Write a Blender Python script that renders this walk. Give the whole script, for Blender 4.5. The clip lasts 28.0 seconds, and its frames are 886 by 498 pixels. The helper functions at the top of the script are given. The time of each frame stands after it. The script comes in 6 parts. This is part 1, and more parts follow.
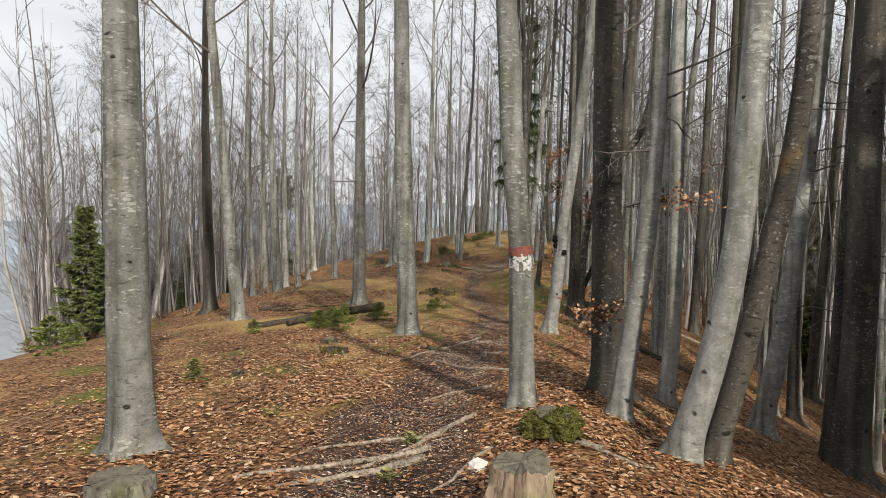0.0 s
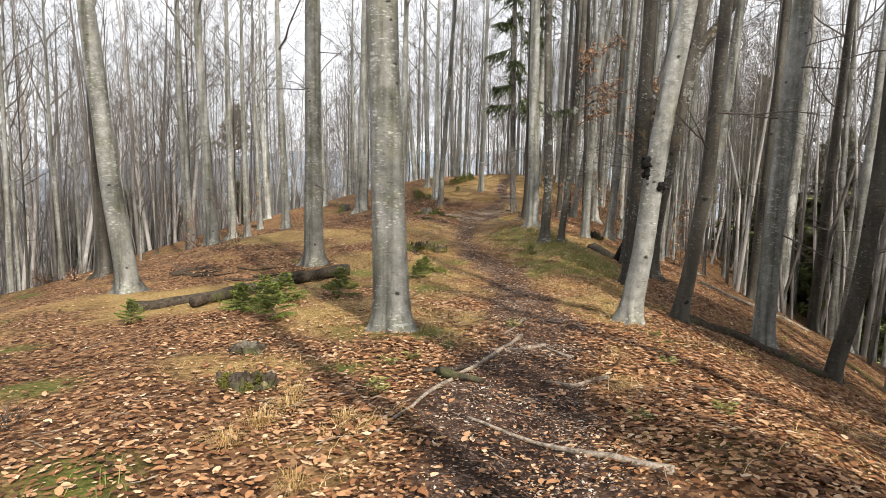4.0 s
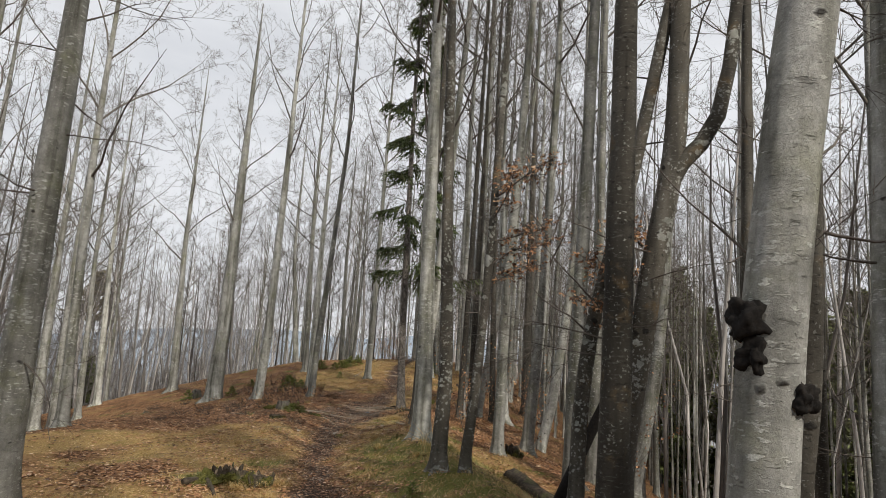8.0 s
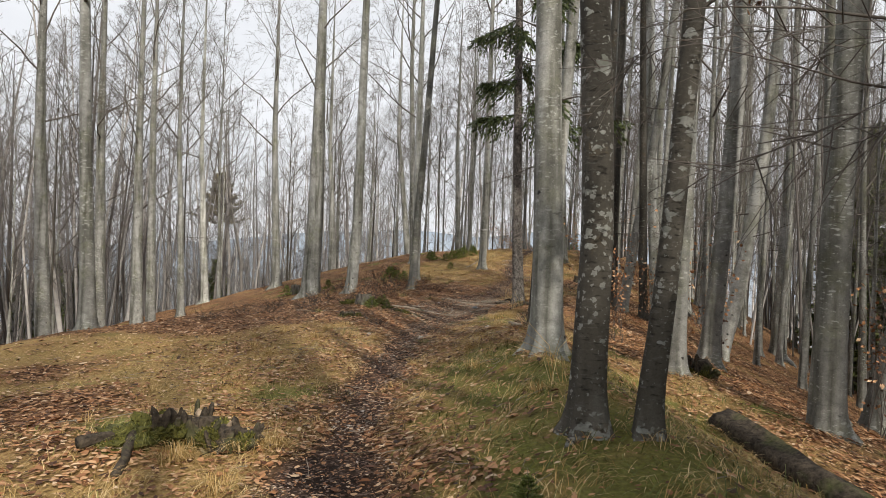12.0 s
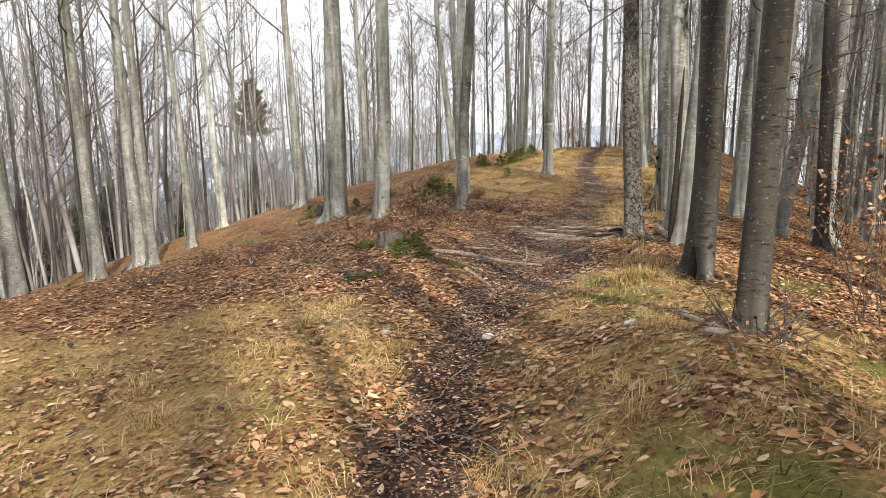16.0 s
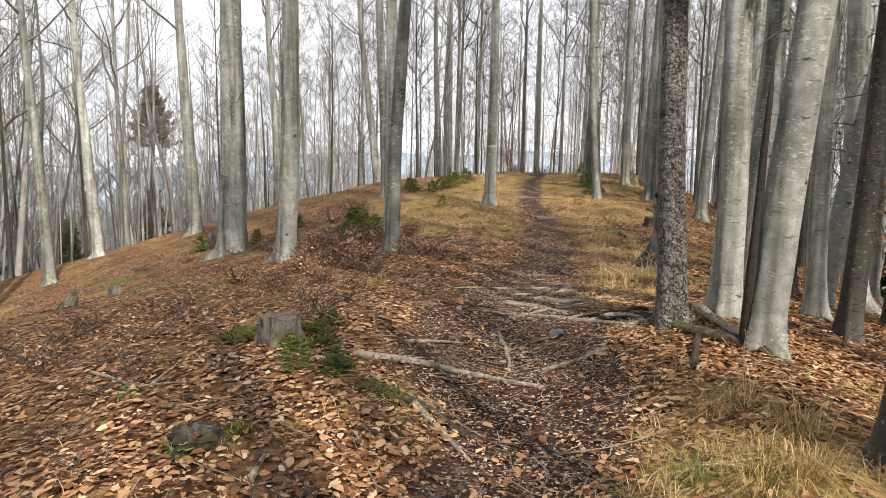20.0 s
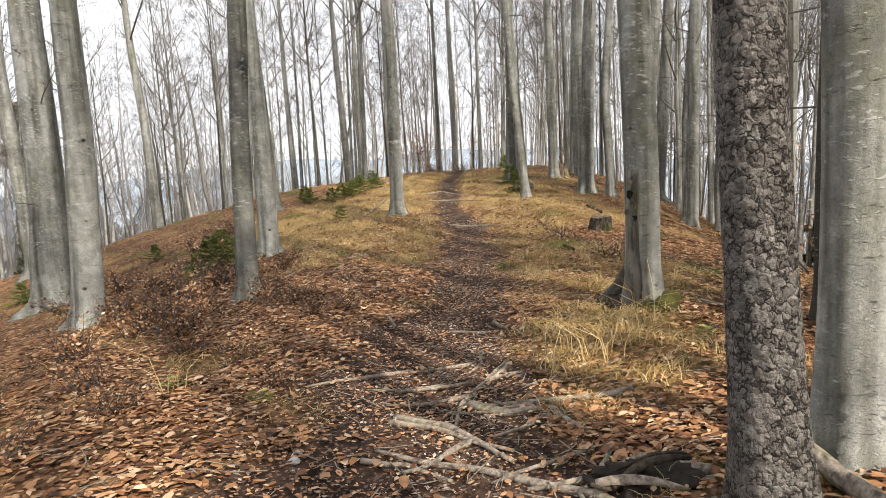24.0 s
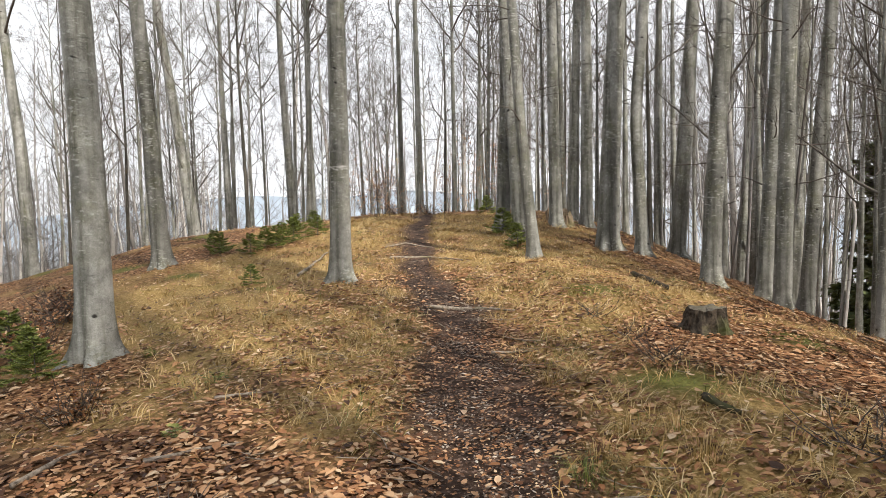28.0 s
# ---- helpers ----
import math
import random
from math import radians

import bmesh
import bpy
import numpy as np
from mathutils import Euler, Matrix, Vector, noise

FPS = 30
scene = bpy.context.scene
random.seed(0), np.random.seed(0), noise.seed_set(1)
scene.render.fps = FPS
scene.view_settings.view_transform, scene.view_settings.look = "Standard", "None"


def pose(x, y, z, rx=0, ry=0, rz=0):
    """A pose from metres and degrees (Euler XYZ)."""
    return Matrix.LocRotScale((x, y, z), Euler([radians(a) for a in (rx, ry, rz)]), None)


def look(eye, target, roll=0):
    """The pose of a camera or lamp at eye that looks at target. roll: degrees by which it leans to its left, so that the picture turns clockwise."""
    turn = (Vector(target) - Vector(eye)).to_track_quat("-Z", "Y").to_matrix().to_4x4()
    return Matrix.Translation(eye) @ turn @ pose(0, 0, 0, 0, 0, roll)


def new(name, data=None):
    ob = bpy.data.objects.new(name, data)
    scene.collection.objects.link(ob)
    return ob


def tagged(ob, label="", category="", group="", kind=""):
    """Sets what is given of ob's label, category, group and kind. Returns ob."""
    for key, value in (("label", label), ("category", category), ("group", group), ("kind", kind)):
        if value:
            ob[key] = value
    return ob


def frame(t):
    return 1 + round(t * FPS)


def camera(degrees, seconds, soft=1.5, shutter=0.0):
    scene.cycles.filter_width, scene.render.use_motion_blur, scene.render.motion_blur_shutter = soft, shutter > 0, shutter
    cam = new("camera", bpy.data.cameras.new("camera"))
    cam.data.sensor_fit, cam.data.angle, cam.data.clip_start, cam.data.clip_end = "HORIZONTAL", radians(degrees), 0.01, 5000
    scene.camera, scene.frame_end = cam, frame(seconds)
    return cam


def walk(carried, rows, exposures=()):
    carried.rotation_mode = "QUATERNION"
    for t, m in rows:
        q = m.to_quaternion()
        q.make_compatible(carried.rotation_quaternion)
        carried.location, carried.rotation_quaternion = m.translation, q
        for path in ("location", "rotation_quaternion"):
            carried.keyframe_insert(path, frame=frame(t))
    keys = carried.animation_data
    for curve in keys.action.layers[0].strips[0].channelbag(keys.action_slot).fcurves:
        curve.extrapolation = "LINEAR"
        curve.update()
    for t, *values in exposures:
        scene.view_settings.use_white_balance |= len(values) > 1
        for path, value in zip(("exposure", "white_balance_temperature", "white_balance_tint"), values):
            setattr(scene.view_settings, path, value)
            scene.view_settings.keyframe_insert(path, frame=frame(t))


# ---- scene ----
cam = camera(70.3, 28.0, soft=0.7)
METRES, EYE, TILT, LEAN, TURN = 33.0, 1.45, -3.0, -1.2, 0.0
ROWS = [
    (0.0, 0.0, 0.0, 0.0, -0.0, 0.0, 0.0),
    (0.5, -0.004, 0.0196, -0.0001, -0.37, -0.6, -0.95),
    (1.0, -0.0067, 0.0386, -0.0008, 0.18, -1.29, -1.5),
    (1.5, -0.0086, 0.0584, -0.0021, 0.94, -1.71, -1.32),
    (2.0, -0.0074, 0.0809, -0.0044, 1.16, -2.01, -1.32),
    (2.5, -0.0108, 0.104, -0.0046, 1.79, -2.6, -1.63),
    (4.5, -0.0155, 0.1852, -0.0091, -7.6, -5.0, 0.8),
    (5.0, -0.0127, 0.2082, -0.0115, -12.88, -3.97, 1.7),
    (5.5, -0.009, 0.2295, -0.0066, -15.58, -3.02, 1.58),
    (6.0, -0.0024, 0.2493, 0.0002, -16.44, -1.42, 1.21),
    (6.5, 0.0029, 0.2672, 0.0031, -11.36, 3.83, 1.18),
    (7.0, 0.0085, 0.2874, 0.0016, -7.91, 10.73, -0.25),
    (7.5, 0.0143, 0.3068, -0.0006, -10.94, 12.85, -1.2),
    (8.0, 0.0214, 0.323, -0.0021, -12.14, 12.29, -1.92),
    (8.5, 0.0303, 0.3425, -0.0055, -12.18, 11.44, -1.96),
    (9.0, 0.0369, 0.3625, -0.0055, -11.49, 10.83, -1.51),
    (9.5, 0.0431, 0.382, -0.0053, -9.95, 10.25, -0.83),
    (10.0, 0.0444, 0.4006, -0.0033, -8.28, 9.53, 0.07),
    (10.5, 0.0486, 0.4193, -0.0042, -6.44, 8.18, 0.74),
    (11.0, 0.0476, 0.4391, -0.0067, -4.42, 5.97, 0.43),
    (11.5, 0.0494, 0.4543, -0.0077, -2.37, 3.78, -0.68),
    (12.0, 0.0488, 0.4704, -0.0082, -0.86, 2.74, -0.87),
    (12.5, 0.0463, 0.4891, -0.009, -1.09, 2.29, -0.72),
    (13.0, 0.0421, 0.511, -0.0099, -1.24, 1.14, -0.8),
    (13.5, 0.0393, 0.5288, -0.0089, 0.11, -1.37, -0.62),
    (15.5, 0.0441, 0.5984, -0.0002, 3.11, -5.81, 1.48),
    (16.0, 0.0428, 0.616, 0.0011, 3.4, -6.11, 1.74),
    (16.5, 0.0414, 0.6331, 0.0035, 2.48, -6.16, 2.04),
    (17.0, 0.0439, 0.6531, 0.0028, -0.47, -6.36, 2.15),
    (17.5, 0.0453, 0.6716, 0.0061, -3.51, -6.05, 2.0),
    (18.0, 0.0476, 0.6887, 0.0073, -5.4, -5.07, 1.86),
    (18.5, 0.0469, 0.7052, 0.0089, -6.47, -4.52, 1.68),
    (19.0, 0.0427, 0.7124, 0.0095, -6.86, -4.27, 1.67),
    (19.5, 0.037, 0.7131, 0.0103, -5.87, -4.14, 1.31),
    (20.0, 0.0352, 0.7145, 0.009, -3.74, -4.46, 0.41),
    (20.5, 0.0326, 0.7122, 0.0083, -2.23, -5.54, -0.63),
    (22.5, 0.0432, 0.7536, 0.0083, -4.5, -8.82, 0.86),
    (23.0, 0.0476, 0.7716, 0.0111, -7.42, -6.91, 2.2),
    (23.5, 0.0547, 0.7921, 0.0117, -9.37, -5.49, 3.54),
    (24.0, 0.0608, 0.8113, 0.0132, -10.53, -4.66, 4.56),
    (24.5, 0.069, 0.8321, 0.0137, -11.31, -4.48, 5.0),
    (25.0, 0.0744, 0.8504, 0.0159, -11.65, -4.39, 5.24),
    (25.5, 0.0778, 0.8701, 0.0172, -11.2, -4.25, 5.07),
    (26.0, 0.0778, 0.8906, 0.0188, -9.07, -3.65, 5.03),
    (26.5, 0.079, 0.9078, 0.0193, -7.98, -3.13, 5.09),
    (27.0, 0.0775, 0.9254, 0.0208, -8.99, -2.54, 5.01),
    (27.5, 0.079, 0.9414, 0.0198, -12.05, -1.81, 4.31),
    (28.0, 0.0841, 0.9615, 0.0211, -14.33, -1.15, 3.13),
]
walk(cam, [(t, pose(0, 0, EYE, TILT, LEAN, TURN) @ pose(METRES * x, METRES * y, METRES * z, 90 + pitch, roll, yaw)) for t, x, y, z, yaw, pitch, roll in ROWS],
     [(0.0, 0.07), (2.5, 0.26), (4.5, 0.66), (5.0, 0.78), (6.0, 0.68), (7.5, 0.02), (9.0, -0.12), (11.0, 0.02), (13.0, 0.24), (16.0, 0.72), (18.0, 0.71), (20.0, 0.61), (23.0, 0.88), (24.0, 0.73), (26.0, 0.69), (28.0, 0.62)])

# ---- light: a bright, thinly clouded sky and a veiled sun behind the walker's right shoulder ----
SUN_WAY = Vector((0.385, -0.923, 0.80)).normalized()

world = bpy.data.worlds.new("sky")
scene.world = world
world.use_nodes = True
wn, wl = world.node_tree.nodes, world.node_tree.links
wn.clear()
sky = wn.new("ShaderNodeTexSky")
sky.sky_type, sky.sun_disc = "NISHITA", False
sky.sun_elevation = math.asin(SUN_WAY.z)
sky.sun_rotation = math.atan2(SUN_WAY.x, SUN_WAY.y)
sky.air_density, sky.dust_density = 1.0, 2.0
coord, cloud_map = wn.new("ShaderNodeTexCoord"), wn.new("ShaderNodeMapping")
cloud_map.inputs["Scale"].default_value = (1.6, 1.6, 5.0)
clouds, ramp = wn.new("ShaderNodeTexNoise"), wn.new("ShaderNodeValToRGB")
clouds.inputs["Scale"].default_value, clouds.inputs["Detail"].default_value = 2.2, 7.0
ramp.color_ramp.elements[0].position, ramp.color_ramp.elements[1].position = 0.30, 0.62
ramp.color_ramp.elements[0].color, ramp.color_ramp.elements[1].color = (0.82, 0.82, 0.82, 1), (1, 1, 1, 1)
veil = wn.new("ShaderNodeMix")
veil.data_type = "RGBA"
veil.inputs["B"].default_value = (15.6, 15.9, 16.6, 1)
glow = wn.new("ShaderNodeBackground")
glow.inputs["Strength"].default_value = 0.055
out = wn.new("ShaderNodeOutputWorld")
wl.new(coord.outputs["Generated"], cloud_map.inputs["Vector"])
wl.new(cloud_map.outputs["Vector"], clouds.inputs["Vector"])
wl.new(clouds.outputs["Fac"], ramp.inputs["Fac"])
wl.new(ramp.outputs["Color"], veil.inputs["Factor"])
wl.new(sky.outputs["Color"], veil.inputs["A"])
wl.new(veil.outputs["Result"], glow.inputs["Color"])
wl.new(glow.outputs["Background"], out.inputs["Surface"])

sun = new("sun", bpy.data.lights.new("sun", "SUN"))
sun.data.energy, sun.data.angle, sun.data.color = 5.0, radians(1.6), (1.0, 0.93, 0.82)
sun.matrix_world = look(SUN_WAY * 60, (0, 0, 0))

# ---- materials ----
class Nodes:
    """A node material under construction."""

    def __init__(self, name, rough=0.8, spec=0.3):
        self.mat = bpy.data.materials.new(name)
        self.mat.use_nodes = True
        self.tree = self.mat.node_tree
        self.bsdf = self.tree.nodes["Principled BSDF"]
        self.bsdf.inputs["Roughness"].default_value = rough
        self.bsdf.inputs["Specular IOR Level"].default_value = spec
        self.co = self.tree.nodes.new("ShaderNodeTexCoord").outputs["Object"]

    def put(self, value, socket):
        if isinstance(value, (int, float)):
            socket.default_value = value
        elif isinstance(value, tuple):
            socket.default_value = (*value, 1) if len(value) == 3 and socket.type == "RGBA" else value
        else:
            self.tree.links.new(value, socket)

    def scaled(self, sx, sy, sz, co=None):
        n = self.tree.nodes.new("ShaderNodeMapping")
        n.inputs["Scale"].default_value = (sx, sy, sz)
        self.tree.links.new(co or self.co, n.inputs["Vector"])
        return n.outputs["Vector"]

    def noise(self, scale, detail=4.0, rough=0.6, co=None, warp=0.0):
        n = self.tree.nodes.new("ShaderNodeTexNoise")
        n.inputs["Scale"].default_value, n.inputs["Detail"].default_value = scale, detail
        n.inputs["Roughness"].default_value, n.inputs["Distortion"].default_value = rough, warp
        self.tree.links.new(co or self.co, n.inputs["Vector"])
        return n.outputs["Fac"]

    def cells(self, scale, co=None, feature="F1", out="Distance"):
        n = self.tree.nodes.new("ShaderNodeTexVoronoi")
        n.feature = feature
        n.inputs["Scale"].default_value = scale
        self.tree.links.new(co or self.co, n.inputs["Vector"])
        return n.outputs[out]

    def warped(self, co, scale, amount):
        """Coordinates shaken by noise."""
        n, v = self.tree.nodes.new("ShaderNodeTexNoise"), self.tree.nodes.new("ShaderNodeVectorMath")
        n.inputs["Scale"].default_value, n.inputs["Detail"].default_value = scale, 3.0
        v.operation = "MULTIPLY_ADD"
        v.inputs[1].default_value = (amount, amount, amount)
        self.tree.links.new(co, n.inputs["Vector"])
        self.tree.links.new(n.outputs["Color"], v.inputs[0])
        self.tree.links.new(co, v.inputs[2])
        return v.outputs[0]

    def ramp(self, value, *stops):
        n = self.tree.nodes.new("ShaderNodeValToRGB")
        e = n.color_ramp.elements
        while len(e) < len(stops):
            e.new(0.5)
        for k, (p, c) in zip(e, stops):
            k.position = p
            k.color = (c, c, c, 1) if isinstance(c, (int, float)) else (*c, 1)
        self.tree.links.new(value, n.inputs["Fac"])
        return n.outputs["Color"]

    def mix(self, fac, a, b, kind="MIX"):
        n = self.tree.nodes.new("ShaderNodeMix")
        n.data_type, n.blend_type = "RGBA", kind
        self.put(fac, n.inputs["Factor"]), self.put(a, n.inputs["A"]), self.put(b, n.inputs["B"])
        return n.outputs["Result"]

    def math(self, op, a, b=0.0):
        n = self.tree.nodes.new("ShaderNodeMath")
        n.operation, n.use_clamp = op, False
        self.put(a, n.inputs[0]), self.put(b, n.inputs[1])
        return n.outputs[0]

    def height_of(self, co=None):
        n = self.tree.nodes.new("ShaderNodeSeparateXYZ")
        self.tree.links.new(co or self.co, n.inputs[0])
        return n.outputs["Z"]

    def chance(self, island=False):
        if island:
            return self.tree.nodes.new("ShaderNodeNewGeometry").outputs["Random Per Island"]
        return self.tree.nodes.new("ShaderNodeObjectInfo").outputs["Random"]

    def cover(self, name):
        n = self.tree.nodes.new("ShaderNodeAttribute")
        n.attribute_name = name
        return n.outputs["Fac"]

    def done(self, colour, bump=None, depth=0.01, strength=0.6):
        self.put(colour, self.bsdf.inputs["Base Color"])
        if bump is not None:
            n = self.tree.nodes.new("ShaderNodeBump")
            n.inputs["Distance"].default_value, n.inputs["Strength"].default_value = depth, strength
            self.tree.links.new(bump, n.inputs["Height"])
            self.tree.links.new(n.outputs["Normal"], self.bsdf.inputs["Normal"])
        return self.mat


def lichen_spots(m, scale, least, most, seed_scale=1.0, flat=1.0):
    """Roundish, ragged spots of many sizes, as a mask."""
    co = m.warped(m.scaled(1 / flat, 1 / flat, flat), scale * 2.6, 1.0 / scale)
    grow = m.ramp(m.noise(1.6 * seed_scale, 4, 0.6), (0.44, 0.0), (0.70, 1.0))
    size = m.math("MULTIPLY", m.cells(scale, co, "F1", "Color"), m.math("ADD", m.math("MULTIPLY", grow, most - least), least))
    return m.ramp(m.math("SUBTRACT", size, m.cells(scale, co)), (0.0, 0.0), (0.05, 1.0))


def beech_bark(name="beech_bark", lift=1.0):
    """Smooth grey bark: broad weather stains, dark streaks down the stem, level rows of pale lichen dashes, eye-shaped scars."""
    m = Nodes(name, 0.72, 0.22)
    own = m.chance()
    broad = m.noise(1.5, 5, 0.6, m.scaled(1, 1, 0.55))
    tone = m.ramp(broad, (0.30, (0.135 * lift, 0.134 * lift, 0.125 * lift)), (0.48, (0.23 * lift, 0.229 * lift, 0.215 * lift)), (0.66, (0.33 * lift, 0.329 * lift, 0.314 * lift)))
    streak = m.ramp(m.noise(6.5, 4, 0.55, m.scaled(1, 1, 0.07)), (0.34, (0.30, 0.295, 0.25)), (0.47, (0.80, 0.80, 0.76)), (0.60, (1.12, 1.12, 1.12)))
    tone = m.mix(0.9, tone, streak, "MULTIPLY")
    tone = m.mix(1.0, tone, m.ramp(own, (0.0, (0.76, 0.75, 0.73)), (0.4, (0.93, 0.93, 0.92)), (1.0, (1.10, 1.10, 1.09))), "MULTIPLY")
    moss = m.math("MULTIPLY", m.ramp(m.noise(2.3, 5, 0.65), (0.50, 0.0), (0.66, 1.0)), 0.42)
    tone = m.mix(moss, tone, (0.13, 0.135, 0.065))
    grow = m.ramp(m.noise(1.7, 4, 0.6), (0.40, 0.15), (0.62, 1.0))
    spots = lichen_spots(m, 19.0, 0.14, 0.95, 1.0, 1.6)
    tone = m.mix(m.math("MULTIPLY", spots, 0.55), tone, (0.46, 0.47, 0.44))
    dashes = m.ramp(m.noise(17.0, 4, 0.6, m.warped(m.scaled(0.75, 0.75, 2.3), 12.0, 0.08)), (0.615, 0.0), (0.65, 1.0))
    tone = m.mix(m.math("MULTIPLY", m.math("MULTIPLY", dashes, grow), 0.75), tone, (0.54, 0.54, 0.50))
    level = m.ramp(m.noise(12.0, 5, 0.7, m.warped(m.scaled(0.8, 0.8, 3.4), 6.0, 0.12)), (0.33, 1.0), (0.39, 0.0))
    tone = m.mix(m.math("MULTIPLY", level, 0.40), tone, (0.06, 0.056, 0.048))
    tone = m.mix(0.6, tone, m.ramp(m.noise(8.0, 6, 0.72), (0.32, 0.42), (0.66, 1.38)), "MULTIPLY")
    knot = m.ramp(m.cells(2.9, m.warped(m.scaled(1, 1, 1.6), 9.0, 0.10)), (0.055, 1.0), (0.10, 0.0))
    tone = m.mix(m.math("MULTIPLY", knot, 0.92), tone, (0.02, 0.018, 0.016))
    fine = m.noise(75, 5, 0.75)
    tone = m.mix(0.5, tone, m.ramp(fine, (0.3, 0.45), (0.7, 1.35)), "MULTIPLY")
    bump = m.math("ADD", m.math("MULTIPLY", level, -0.5), m.math("ADD", m.math("MULTIPLY", fine, 0.6), m.math("ADD", m.math("MULTIPLY", dashes, 0.35), m.math("ADD", m.math("MULTIPLY", spots, 0.25), m.math("MULTIPLY", knot, 0.9)))))
    return m.done(tone, bump, 0.013, 1.0)


def dark_bark(name, most, alpha, lift=1.0, patch=15.0):
    m = Nodes(name, 0.78, 0.22)
    broad = m.noise(1.6, 4, 0.55, m.scaled(1, 1, 0.35))
    tone = m.ramp(broad, (0.30, (0.024 * lift, 0.021 * lift, 0.016 * lift)), (0.52, (0.052 * lift, 0.047 * lift, 0.038 * lift)), (0.74, (0.105 * lift, 0.098 * lift, 0.084 * lift)))
    band = m.ramp(m.noise(5.0, 3, 0.5, m.scaled(1, 1, 0.08)), (0.40, 0.55), (0.60, 1.25))
    tone = m.mix(0.8, tone, band, "MULTIPLY")
    rust = m.ramp(m.noise(2.1, 5, 0.65), (0.58, 0.0), (0.70, 0.6))
    tone = m.mix(rust, tone, (0.15, 0.10, 0.045))
    ring = m.ramp(m.noise(15.0, 4, 0.6, m.scaled(0.8, 0.8, 3.6)), (0.58, 0.0), (0.66, 1.0))
    tone = m.mix(m.math("MULTIPLY", ring, 0.22), tone, (0.23, 0.23, 0.21))
    spots = lichen_spots(m, patch, 0.10, most, 1.0, 1.25)
    tone = m.mix(m.math("MULTIPLY", spots, alpha), tone, m.ramp(m.noise(6.0, 3), (0.35, (0.22, 0.23, 0.20)), (0.65, (0.47, 0.48, 0.45))))
    small = lichen_spots(m, 26.0, 0.25, most * 0.9, 1.7)
    tone = m.mix(m.math("MULTIPLY", small, alpha * 0.75), tone, (0.40, 0.41, 0.38))
    dash = m.ramp(m.noise(13.0, 5, 0.7, m.scaled(1.0, 1.0, 3.4)), (0.35, 1.0), (0.42, 0.0))
    tone = m.mix(m.math("MULTIPLY", dash, 0.6), tone, (0.018, 0.016, 0.013))
    knot = m.ramp(m.cells(2.4, m.warped(m.scaled(1, 1, 1.35), 9.0, 0.10)), (0.07, 1.0), (0.11, 0.0))
    tone = m.mix(m.math("MULTIPLY", knot, 0.9), tone, (0.012, 0.011, 0.01))
    fine = m.noise(60, 5, 0.75)
    tone = m.mix(0.4, tone, m.ramp(fine, (0.3, 0.45), (0.7, 1.35)), "MULTIPLY")
    bump = m.math("ADD", m.math("MULTIPLY", dash, -0.8), m.math("ADD", m.math("MULTIPLY", fine, 0.6), m.math("ADD", m.math("MULTIPLY", spots, 0.3), m.math("MULTIPLY", knot, 0.8))))
    return m.done(tone, bump, 0.012, 0.9)


def spruce_bark():
    m = Nodes("spruce_bark", 0.85, 0.2)
    co = m.warped(m.scaled(1, 1, 0.85), 34.0, 0.05)
    plate, edge, dome = m.cells(36, co, "F1", "Color"), m.cells(36, co, "DISTANCE_TO_EDGE"), m.cells(36, co)
    tone = m.ramp(m.noise(8, 5, 0.65), (0.3, (0.13, 0.114, 0.100)), (0.7, (0.34, 0.308, 0.277)))
    tone = m.mix(0.6, tone, m.ramp(plate, (0.15, 0.5), (0.85, 1.4)), "MULTIPLY")
    tone = m.mix(0.7, tone, m.ramp(m.noise(70, 5, 0.75), (0.3, 0.4), (0.7, 1.4)), "MULTIPLY")
    tone = m.mix(m.math("MULTIPLY", m.ramp(m.noise(9, 5), (0.56, 0.0), (0.66, 1.0)), 0.4), tone, (0.42, 0.42, 0.38))
    wide = m.math("ADD", m.math("MULTIPLY", m.ramp(m.noise(24, 3, 0.6), (0.44, 0.0), (0.66, 1.0)), 0.22), 0.005)
    gap = m.ramp(m.math("DIVIDE", edge, wide), (0.4, 1.0), (1.0, 0.0))
    tone = m.mix(m.math("MULTIPLY", gap, 0.8), tone, (0.020, 0.016, 0.013))
    bump = m.math("ADD", m.math("MULTIPLY", gap, -0.8), m.math("ADD", m.math("MULTIPLY", m.noise(48, 5, 0.75), 1.2), m.math("ADD", m.math("MULTIPLY", dome, -1.6), m.math("MULTIPLY", plate, 1.2))))
    return m.done(tone, bump, 0.03, 1.0)


def twig_bark(name, lo, hi):
    m = Nodes(name, 0.8, 0.2)
    return m.done(m.ramp(m.noise(3.0, 4), (0.3, lo), (0.7, hi)))


def soil_cover():
    """Leaf litter, straw-coloured grass, moss and the trodden path, laid by the attributes of the ground."""
    m = Nodes("forest_floor", 0.9, 0.15)
    leaf = m.cells(24, m.warped(m.co, 20.0, 0.03), "F1", "Color")
    litter = m.ramp(leaf, (0.15, (0.030, 0.013, 0.006)), (0.4, (0.115, 0.053, 0.023)), (0.62, (0.22, 0.118, 0.057)), (0.85, (0.33, 0.195, 0.103)))
    litter = m.mix(0.6, litter, m.ramp(m.noise(1.1, 5, 0.65), (0.34, 0.45), (0.62, 1.15)), "MULTIPLY")
    grass = m.ramp(m.noise(38, 5, 0.75, m.scaled(1, 0.55, 1)), (0.3, (0.12, 0.074, 0.026)), (0.5, (0.28, 0.185, 0.070)), (0.7, (0.45, 0.32, 0.15)))
    grass = m.mix(m.ramp(m.noise(1.7, 4), (0.52, 0.0), (0.68, 0.25)), grass, (0.17, 0.17, 0.04))
    moss = m.ramp(m.noise(30, 4, 0.7), (0.3, (0.035, 0.048, 0.010)), (0.7, (0.14, 0.16, 0.03)))
